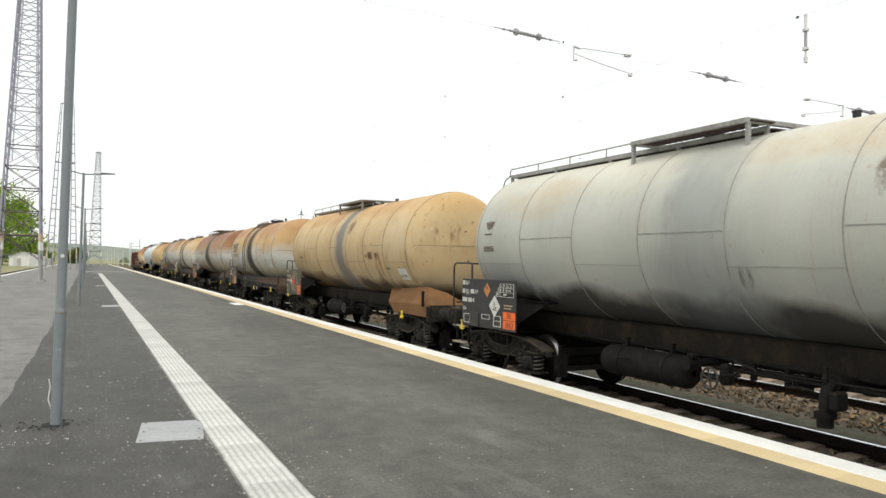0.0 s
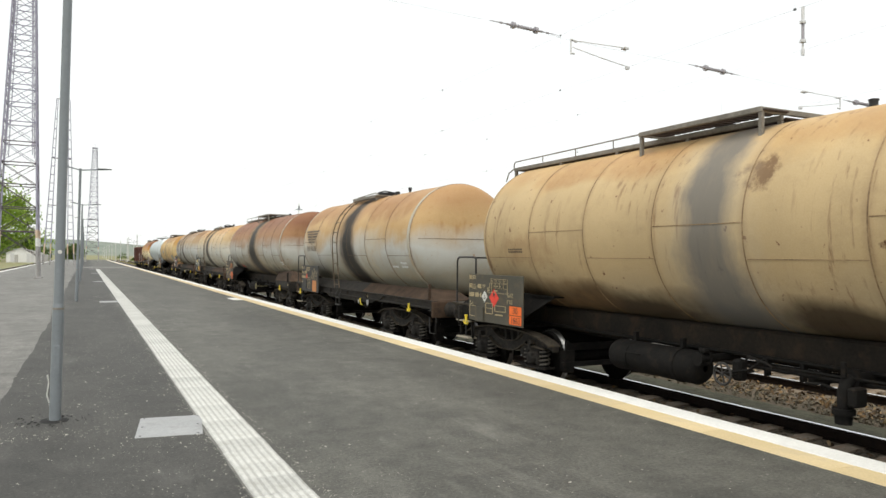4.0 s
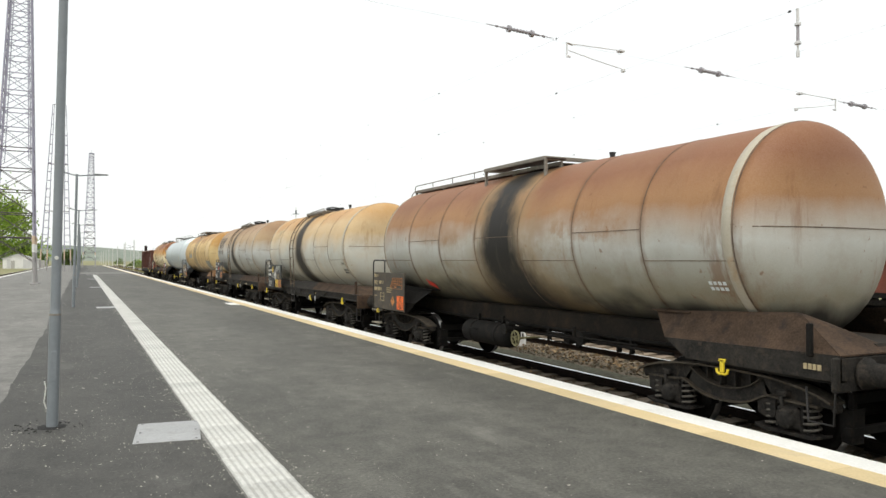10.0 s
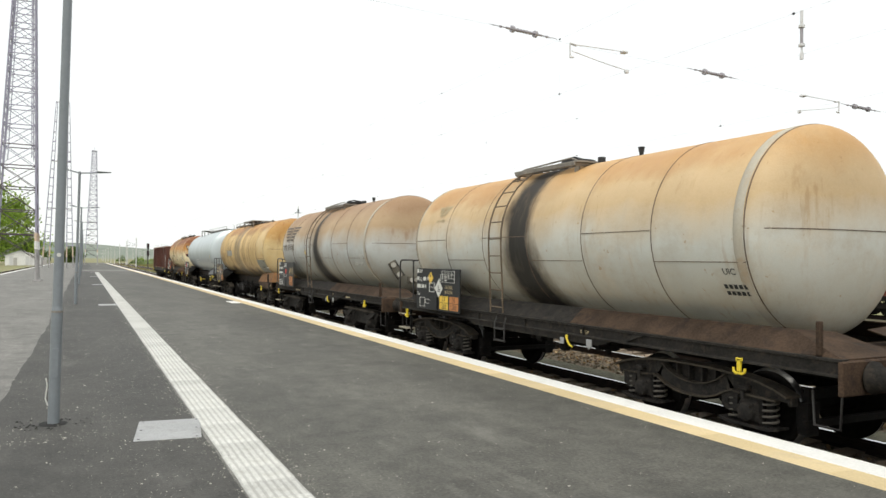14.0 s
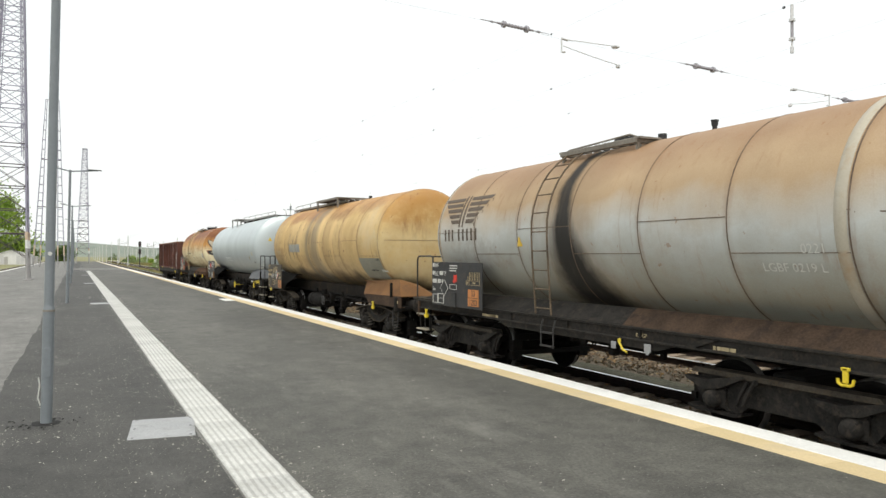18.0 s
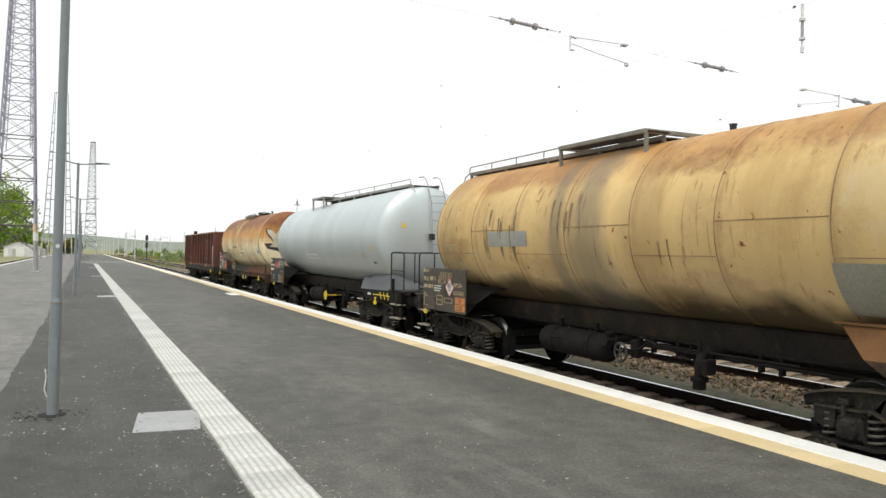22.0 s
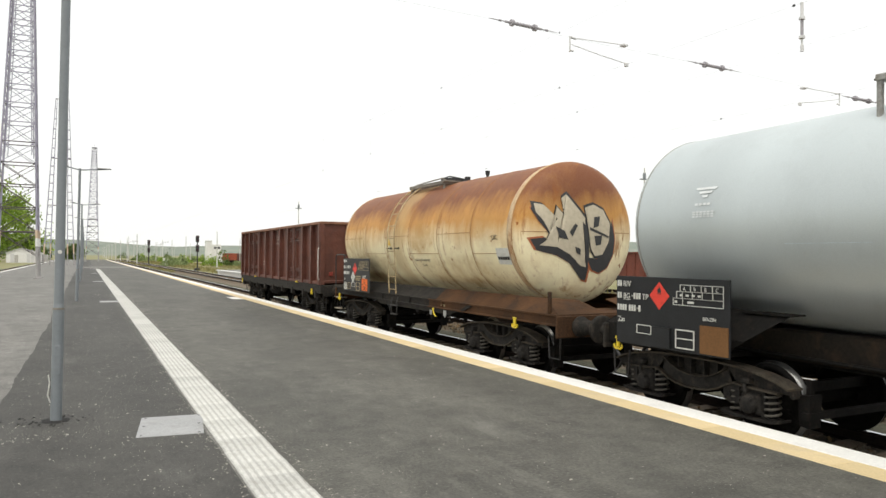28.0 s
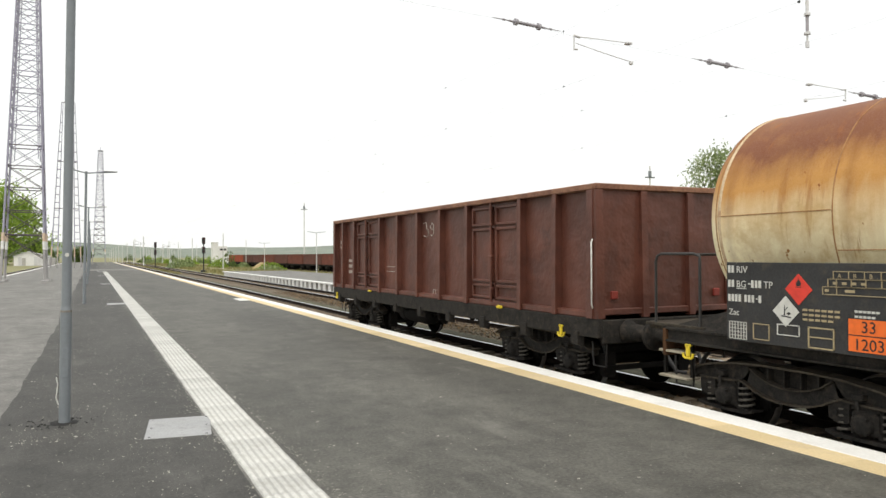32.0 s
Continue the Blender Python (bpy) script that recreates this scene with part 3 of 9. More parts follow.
def track(xc, z, name, label, y0=-20, y1=320, nsleep=150):
    t = thing(name, label, "railway track", pose(xc, 0, z), kind="structure")
    for sx in (-0.75, 0.75):
        r = part("rail", Shape().prism_y([(x + sx, zz) for x, zz in RAIL_FOOT], y0, y1), M_RAIL, t, "rusty steel rail")
        part("rail_head", Shape().prism_y([(sx - 0.034, -0.0085), (sx + 0.034, -0.0085), (sx + 0.03, 0.0), (sx - 0.03, 0.0)], y0, y1), M_RAILHEAD, r, "bright worn running surface")
    far = Shape()
    n = int((y1 - y0) / 0.6)
    for i in range(n):
        y = y0 + 0.3 + i * 0.6
        if i < nsleep:
            part("sleeper", SLEEPER, None, t, at=pose(0, y, 0, 0, 0, random.uniform(-0.6, 0.6)))
        else:
            far.box(-1.3, 1.3, y - 0.13, y + 0.13, -0.33, -0.15)
    if far.v:
        tagged(part("far_sleepers", far, M_SLEEPER, t), kind="stuff")
    return t


def stones(n, x0, x1, y0, y1, zf, name, seed, mat, size=(0.018, 0.04)):
    rng = random.Random(seed)
    s = Shape()
    octo = [(1, 0, 0), (-1, 0, 0), (0, 1, 0), (0, -1, 0), (0, 0, 1), (0, 0, -1)]
    of = [(0, 2, 4), (2, 1, 4), (1, 3, 4), (3, 0, 4), (2, 0, 5), (1, 2, 5), (3, 1, 5), (0, 3, 5)]
    for _ in range(n):
        x, y = rng.uniform(x0, x1), y0 + (y1 - y0) * rng.random() ** 1.6
        r = rng.uniform(*size)
        q = Euler((rng.uniform(0, 6), rng.uniform(0, 6), rng.uniform(0, 6))).to_matrix()
        k = [rng.uniform(0.6, 1.2) for _ in range(3)]
        s.add([q @ Vector((a * k[0] * r, b * k[1] * r, c * k[2] * r)) + Vector((x, y, zf(x, y))) for a, b, c in octo], of)
    return tagged(part(name, s, mat), "loose crushed stones between the rails", "ballast", kind="stuff")


# ---- running gear shared by all wagons ----


def sorted_ring(p):
    return p if p[0][0] > 0 else p[::-1]


def bogie_meshes():
    fr = Shape()
    # gull-winged side frame: arched top flange, belly chord with a ribbed opening above it
    belly = [(-0.66, 0.69), (-0.57, 0.655), (-0.43, 0.585), (-0.28, 0.54), (-0.12, 0.52), (0.12, 0.52), (0.28, 0.54), (0.43, 0.585), (0.57, 0.655), (0.66, 0.69)]
    lip = [(-0.54, 0.835), (-0.4, 0.745), (-0.24, 0.685), (-0.08, 0.66), (0.08, 0.66), (0.24, 0.685), (0.4, 0.745), (0.54, 0.835)]
    crown = [(-1.46, 0.7), (-1.3, 0.765), (-1.08, 0.82), (-0.72, 0.868), (-0.35, 0.89), (0.35, 0.89), (0.72, 0.868), (1.08, 0.82), (1.3, 0.765), (1.46, 0.7)]
    band_ = lambda line, t: line + [(y, z + t) for y, z in reversed(line)]
    fr.prism_x(belly + [(0.6, 0.87), (-0.6, 0.87)], -0.97, -0.93)
    fr.prism_x(belly + lip[::-1], -1.075, -1.0)
    for e in (-1, 1):
        fr.prism_x(sorted_ring([(e * 0.54, 0.83), (e * 0.6, 0.66), (e * 0.66, 0.69), (e * 0.8, 0.67), (e * 1.2, 0.655), (e * 1.45, 0.64), (e * 1.46, 0.7), (e * 1.3, 0.765), (e * 1.08, 0.82), (e * 0.72, 0.866), (e * 0.42, 0.885)]), -1.075, -1.0)
        fr.cbox(-1.08, -0.95, e * 1.43 - 0.03, e * 1.43 + 0.03, 0.6, 0.72, 0.02)
        # guide legs either side of each axle box
        fr.prism_x(sorted_ring([(e * 0.9 - 0.19, 0.67), (e * 0.9 - 0.15, 0.67), (e * 0.9 - 0.155, 0.42), (e * 0.9 - 0.185, 0.4)]), -1.09, -0.97)
        fr.prism_x(sorted_ring([(e * 0.9 + 0.15, 0.67), (e * 0.9 + 0.4, 0.66), (e * 0.9 + 0.39, 0.47), (e * 0.9 + 0.3, 0.43), (e * 0.9 + 0.16, 0.44)]), -1.12, -0.98)
        fr.cyl((-1.135, e * 0.9 + 0.31, 0.54), (-1.11, e * 0.9 + 0.31, 0.54), 0.03, 10)
        fr.tube([(-1.12, e * 0.9 + 0.04, 0.7), (-1.165, e * 0.9 + 0.04, 0.685), (-1.165, e * 0.9 + 0.03, 0.6)], 0.022, 8)
        fr.cbox(-1.17, -1.07, e * 0.9 - 0.02, e * 0.9 + 0.1, 0.7, 0.765, 0.012)
    for y in (-0.34, -0.12, 0.1, 0.32):
        fr.prism_x([(y - 0.012, 0.655 + abs(y) * 0.2), (y + 0.012, 0.655 + abs(y) * 0.2), (y + 0.012, 0.885), (y - 0.012, 0.885)], -1.06, -0.965)
    fr.k = 1
    fr.prism_x(band_(crown, 0.024), -1.17, -0.93)
    fr.prism_x(band_([(-1.3, 0.655), (-0.8, 0.672)] + belly + [(0.8, 0.672), (1.3, 0.655)], -0.022), -1.145, -0.95)
    fr.prism_x(band_(lip, 0.014), -1.12, -1.0)
    fr.k = 0
    box_ = Shape()
    box_.cbox(-1.13, -0.92, -0.145, 0.145, 0.34, 0.6, 0.035)
    box_.lathe_x([(-1.195, 0.03), (-1.195, 0.085), (-1.175, 0.112), (-1.13, 0.122), (-1.0, 0.125)], 0, 0.46, 9)
    for a in range(4):
        y, z = 0.1 * math.cos(a * 1.571 + 0.785), 0.46 + 0.1 * math.sin(a * 1.571 + 0.785)
        box_.cyl((-1.2, y, z), (-1.13, y, z), 0.016, 6)
    box_.prism_x([(-0.42, 0.315), (-0.3, 0.285), (0.3, 0.285), (0.42, 0.315), (0.42, 0.345), (0.3, 0.318), (-0.3, 0.318), (-0.42, 0.345)], -1.14, -0.94)
    box_.prism_x([(-0.3, 0.318), (-0.14, 0.34), (-0.14, 0.42), (-0.2, 0.35), (-0.34, 0.335)], -1.1, -0.96)
    box_.prism_x([(-0.17, 0.6), (0.17, 0.6), (0.12, 0.66), (-0.12, 0.66)], -1.1, -0.95)
    sp = Shape()
    turns = 4.4
    helix = [(0.082 * math.cos(a), 0.082 * math.sin(a), 0.335 + 0.31 * a / (2 * math.pi * turns)) for a in (i * 2 * math.pi * turns / 66 for i in range(67))]
    sp.tube([(-1.03 + x, y, z) for x, y, z in helix], 0.0165, 6)
    sp.k = 1
    sp.cyl((-1.03, 0, 0.33), (-1.03, 0, 0.62), 0.052, 10)
    wh = Shape()
    for sx in (-1, 1):
        wh.lathe_x([(sx * 0.80, 0.12), (sx * 0.78, 0.14), (sx * 0.735, 0.36), (sx * 0.815, 0.40), (sx * 0.815, 0.452), (sx * 0.72, 0.462), (sx * 0.70, 0.487), (sx * 0.685, 0.487), (sx * 0.68, 0.40), (sx * 0.72, 0.36), (sx * 0.74, 0.14), (sx * 0.68, 0.12)], 0, 0, 40)
    wh.k = 1
    for sx in (-1, 1):
        wh.lathe_x([(sx * 0.765, 0.45), (sx * 0.765, 0.459), (sx * 0.722, 0.4645), (sx * 0.705, 0.488), (sx * 0.69, 0.488)], 0, 0, 40, True, False)
    wh.k = 0
    wh.lathe_x([(-1.1, 0.06), (-0.8, 0.065), (-0.68, 0.1), (-0.6, 0.085), (0.6, 0.085), (0.68, 0.1), (0.8, 0.065), (1.1, 0.06)], 0, 0, 16)
    # marks that show the turning: balance notches on the outer face
    for sx in (-1, 1):
        for a in (0.0, 2.1, 4.2):
            y, z = 0.25 * math.cos(a), 0.25 * math.sin(a)
            wh.cyl((sx * 0.75, y, z), (sx * 0.79, y, z), 0.035, 10)
    bo = Shape()
    bo.cbox(-0.95, 0.95, -0.22, 0.22, 0.55, 0.87, 0.03)
    bo.cyl((0, 0, 0.87), (0, 0, 0.93), 0.2, 20)
    for y in (-0.55, 0.55):
        bo.box(-0.8, 0.8, y - 0.05, y + 0.05, 0.3, 0.38)
        bo.box(-0.86, -0.64, y - 0.05 + (0.06 if y < 0 else -0.06), y + 0.05, 0.36, 0.6)
    # brake blocks and their hangers on the outer side of each wheel
    for e in (-1, 1):
        for sx in (-1, 1):
            lo_, hi_ = sorted((sx * 0.66, sx * 0.86))
            bo.prism_x(sorted_ring([(e * 1.34, 0.62), (e * 1.36, 0.28), (e * 1.48, 0.26), (e * 1.5, 0.64)]), lo_, hi_)
            bo.box(sx * 0.78 - 0.03, sx * 0.78 + 0.03, e * 1.44 - 0.03, e * 1.44 + 0.03, 0.55, 0.8)
        bo.box(-0.9, 0.9, e * 1.46 - 0.04, e * 1.46 + 0.04, 0.36, 0.44)
    for y in (-1.08, 1.08):
        bo.box(-1.05, 1.05, y - 0.04, y + 0.04, 0.58, 0.7)
    # plate-frame variant
    fp = Shape()
    fp.prism_x([(-1.25, 0.55), (-1.1, 0.36), (-0.6, 0.3), (-0.45, 0.42), (0.45, 0.42), (0.6, 0.3), (1.1, 0.36), (1.25, 0.55), (1.2, 0.8), (-1.2, 0.8)], -1.06, -0.98)
    fp.k = 1
    fp.prism_x([(-1.25, 0.76), (1.25, 0.76), (1.2, 0.82), (-1.2, 0.82)], -1.16, -0.94)
    fp.k = 0
    for y in (-0.9, 0.9):
        # sloping leaf plate above the hub, paired swing links beside it
        fp.prism_x([(y - 0.1, 0.6), (y + 0.16, 0.56), (y + 0.42, 0.66), (y + 0.45, 0.7), (y + 0.12, 0.68), (y - 0.46, 0.8), (y - 0.5, 0.78)], -1.17, -1.04)
        for d in (0.0, 0.09):
            fp.tube([(-1.15, y - 0.52 - d, 0.74), (-1.17, y - 0.45 - d, 0.6), (-1.15, y - 0.36 - d, 0.44)], 0.022, 6)
        fp.cyl((-1.18, y - 0.66, 0.75), (-1.06, y - 0.5, 0.75), 0.03, 8)
        fp.lathe_x([(-1.24, 0.02), (-1.24, 0.07), (-1.22, 0.1), (-1.16, 0.115), (-1.0, 0.13)], y, 0.46, 18)
    mir = lambda s: mirrored(s)
    return {"frame": fr.mesh("side_frame", [M_GEAR, M_DUST]), "frame_r": mir(fr).mesh("side_frame", [M_GEAR, M_DUST]), "box": box_.mesh("axle_box", M_GEAR), "box_r": mir(box_).mesh("axle_box", M_GEAR),
            "spring": sp.mesh("spring", [M_SPRING, M_BLACK]), "spring_r": mir(sp).mesh("spring", [M_SPRING, M_BLACK]), "wheels": wh.mesh("wheelset", [M_WHEEL, M_TREAD]), "bolster": bo.mesh("bolster", M_BLACK),
            "plate": fp.mesh("side_frame", [M_GEAR, M_DUST]), "plate_r": mir(fp).mesh("side_frame", [M_GEAR, M_DUST])}


def mirrored(s):
    o = Shape()
    o.v, o.f, o.s, o.mi = [(-x, y, z) for x, y, z in s.v], list(s.f), list(s.s), list(s.mi)
    return o


BM = bogie_meshes()
WHEELSETS = []
TRAIN = []


def bogie(wagon, y, style="spring"):
    b = part("bogie", BM["bolster"], None, wagon, "dusty black four-wheel bogie", pose(0, y, 0))
    for k, sfx in ((0, ""), (1, "_r")):
        part("side_frame", BM[("frame" if style == "spring" else "plate") + sfx], None, b)
        for dy in (-0.9, 0.9):
            part("axle_box", BM["box" + sfx], None, b, at=pose(0, dy, 0))
            if style == "spring":
                for ds in (-0.25, 0.25):
                    part("spring", BM["spring" + sfx], None, b, at=pose(0, dy + ds, 0))
    for dy in (-0.9, 0.9):
        w = part("wheelset", BM["wheels"], None, b, "steel wheels on their axle", pose(0, dy, 0.46))
        WHEELSETS.append((w, dy))
    return b


def buffer_meshes():
    b = Shape()
    b.lathe_y([(0.60, 0.0), (0.60, 0.17), (0.57, 0.17), (0.56, 0.125), (0.30, 0.12), (0.295, 0.085), (0.05, 0.08), (0.045, 0.2), (0.03, 0.225), (0.01, 0.222), (0.0, 0.18), (-0.005, 0.0)], 0, 0, 24)
    return b.mesh("buffer", M_GEAR)


BUFFER = buffer_meshes()


def hook_mesh():
    s = Shape()
    s.cbox(-0.016, 0.016, -0.028, 0.028, 0.0, 0.15, 0.006)
    s.tube([(0, -0.085, 0.04), (0, -0.078, -0.005), (0, -0.04, -0.025), (0, 0, -0.02), (0, 0.04, -0.025), (0, 0.078, -0.005), (0, 0.085, 0.04)], 0.017, 8)
    s.cbox(-0.016, 0.016, -0.045, 0.045, 0.12, 0.155, 0.006)
    return s.mesh("rope_hook", M_HOOKY)


HOOK = hook_mesh()


def ends(w, L, beam=M_GEAR):
    """Buffer beams, buffers, draw hooks and screw couplings at both ends."""
    for y, sgn in ((0.62, 1), (L - 0.62, -1)):
        bb = Shape().cbox(-1.32, 1.32, min(y, y + sgn * 0.06), max(y, y + sgn * 0.06), 0.86, 1.22, 0.015)
        bm_ = part("buffer_beam", bb, beam, w)
        for x in (-0.875, 0.875):
            part("buffer", BUFFER, None, bm_, "black round buffer", pose(x, 0 if sgn > 0 else L, 1.04, 0, 0, 0 if sgn > 0 else 180))
        c = Shape()
        c.cbox(-0.05, 0.05, min(y, y - sgn * 0.3), max(y, y - sgn * 0.3), 0.98, 1.08, 0.015)
        c.tube([(0, y - sgn * 0.28, 1.0), (0, y - sgn * 0.36, 1.06), (0, y - sgn * 0.3, 1.14), (0, y - sgn * 0.2, 1.12)], 0.03, 8)
        part("draw_hook", c, M_BLACK, bm_)
        hose, hose2 = Shape(), Shape()
        hose.tube([(-0.35, y - sgn * 0.02, 0.95), (-0.36, y - sgn * 0.2, 0.75), (-0.3, y - sgn * 0.42, 0.45), (-0.2, y - sgn * 0.52, 0.44)], 0.03, 8)
        hose2.tube([(0.35, y - sgn * 0.02, 0.95), (0.36, y - sgn * 0.16, 0.72), (0.32, y - sgn * 0.3, 0.5), (0.25, y - sgn * 0.34, 0.55)], 0.025, 8)
        part("brake_hose", hose, M_DARKMETAL, bm_)
        part("brake_hose", hose2, M_DARKMETAL, bm_)
        for x in (-1.2, 1.2):
            st = Shape()
            st.tube([(x + 0.02, y + sgn * 0.1, 0.86), (x + 0.02, y + sgn * 0.12, 0.5), (x + 0.02, y + sgn * 0.42, 0.5), (x + 0.02, y + sgn * 0.44, 0.86)], 0.014, 6)
            part("shunter_grip", st, M_HANDRAIL, bm_)


def brake_gear(w, y, L, wheel=True, col=M_HANDRAIL, wheel_back=1.35, xa=-0.8, linkage=True):
    s = Shape()
    s.lathe_y([(y - 1.15, 0.04), (y - 1.13, 0.17), (y - 1.05, 0.225), (y + 0.53, 0.225), (y + 0.6, 0.19), (y + 0.62, 0.05)], xa, 0.76, 24)
    for d in (-0.75, 0.2):
        s.lathe_y([(y + d - 0.03, 0.22), (y + d - 0.03, 0.236), (y + d + 0.03, 0.236), (y + d + 0.03, 0.22)], xa, 0.76, 24, smooth=False)
        s.box(xa - 0.03, xa + 0.03, y + d - 0.03, y + d + 0.03, 0.95, 1.12)
    s.tube([(xa - 0.21, y - 0.12, 0.83), (xa - 0.26, y - 0.12, 0.84), (xa - 0.26, y + 0.12, 0.84), (xa - 0.21, y + 0.12, 0.83)], 0.012, 6)
    part("air_tank", s, M_BLACK, w, "black compressed-air cylinder")
    s = Shape()
    s.cyl((-1.12, y - 1.33, 0.93), (-0.4, y - 1.33, 0.93), 0.052, 12)
    s.cyl((-1.13, y - 1.33, 0.93), (-1.09, y - 1.33, 0.93), 0.088, 14)
    s.cyl((-0.95, y - 1.33, 0.93), (-0.92, y - 1.33, 0.93), 0.08, 14)
    s.tube([(-1.0, y - 1.33, 0.98), (-1.02, y - 1.33, 1.08), (-1.08, y - 1.27, 1.12)], 0.018, 6)
    s.cbox(-1.06, -0.96, y - 1.39, y - 1.27, 1.0, 1.06, 0.015)
    part("brake_valve", s, M_BLACK, w, "black pipe stub and valve")
    if linkage:
        s = Shape()
        s.tube([(-1.0, y - 1.98, 0.98), (-1.12, y - 2.12, 1.06), (-1.16, y - 2.4, 1.02), (-1.16, y - 2.5, 0.98)], 0.016, 6)
        s.tube([(-1.1, y - 1.8, 0.82), (-1.1, y - 2.12, 0.9), (-1.05, y - 2.3, 1.05)], 0.018, 6)
        s.cbox(-1.0, -0.85, y - 1.9, y - 1.75, 0.72, 0.98, 0.03)
        part("brake_linkage", s, M_BLACK, w)
    s = Shape()
    for x, z in ((-0.3, 0.92), (0.1, 0.9), (0.5, 0.94)):
        s.tube([(x, 1.8, z), (x, L * 0.5, z - 0.06), (x, L - 1.8, z)], 0.022, 6)
    for yy in (L * 0.42, L * 0.57):
        s.cbox(-0.7, 0.7, yy - 0.05, yy + 0.05, 0.78, 0.86, 0.01)
        s.cbox(-0.5, -0.42, yy - 0.04, yy + 0.04, 0.7, 1.0, 0.01)
    part("brake_rigging", s, M_BLACK, w)
    if wheel:
        s = Shape()
        yy = y - wheel_back
        rw = 0.13
        s.tube([(-1.22, yy + rw * math.cos(a), 0.82 + rw * math.sin(a)) for a in (2 * math.pi * j / 20 for j in range(21))], 0.016, 6)
        for a in (0.3, 1.35, 2.4):
            s.cyl((-1.22, yy + rw * math.cos(a), 0.82 + rw * math.sin(a)), (-1.22, yy - rw * math.cos(a), 0.82 - rw * math.sin(a)), 0.011, 6)
        s.cyl((-1.24, yy, 0.82), (-0.7, yy, 0.82), 0.02, 8)
        part("brake_handwheel", s, col, w)


def end_platform(w, L, rail_mat=M_HANDRAIL, near=False, deck=M_DUST):
    """Shunter's platform with hoop rails and steps, over the buffers."""
    f = (lambda y: y) if near else (lambda y: L - y)
    y0, y1 = sorted((f(0.22), f(1.3)))
    s = Shape().cbox(-1.25, 1.25, y0, y1, 1.235, 1.275, 0.006)
    for x in (-1.15, -0.4, 0.4, 1.15):
        s.box(x - 0.03, x + 0.03, y0, y1, 1.18, 1.235)
    pl = part("end_platform", s, deck, w, "dark steel end platform")
    for x in (-1.22, 1.22):
        r = Shape()
        ya, yb = f(0.4), f(1.2)
        r.tube([(x, ya, 1.25), (x, ya, 2.1), (x, ya + (0.03 if near else -0.03), 2.17), (x, ya + (0.1 if near else -0.1), 2.2), (x, yb + (-0.1 if near else 0.1), 2.2), (x, yb, 2.17), (x, yb, 2.1), (x, yb, 1.25)], 0.019, 8)
        if near:
            r.tube([(x, ya, 1.75), (x, yb, 1.75)], 0.014, 6)
        part("hoop_rail", r, rail_mat, pl)
    r = Shape()
    r.tube([(-1.22, f(1.15), 2.19), (0, f(1.17), 2.19), (1.22, f(1.15), 2.19)], 0.017, 8)
    for x in (-0.6, 0.6):
        r.tube([(x, f(1.16), 1.26), (x, f(1.16), 2.19)], 0.015, 6)
    part("cross_rail", r, rail_mat, pl)
    for x in (-1.2, 1.2):
        for z in (0.58, 0.91):
            t = Shape().cbox(x - 0.11, x + 0.11, min(f(0.54), f(1.06)), max(f(0.54), f(1.06)), z, z + 0.03, 0.006)
            part("step", t, M_WOODSTEP, pl, "worn pale step board")
        for yy in (f(0.56), f(1.04)):
            h = Shape()
            h.box(x - 0.02, x + 0.02, yy - 0.02, yy + 0.02, 0.58, 1.24)
            part("step_hanger", h, M_BLACK, pl)


# ---- sign boards ----
SIGN_M = Matrix(((0, 0, -1), (-1, 0, 0), (0, 1, 0))).to_4x4()


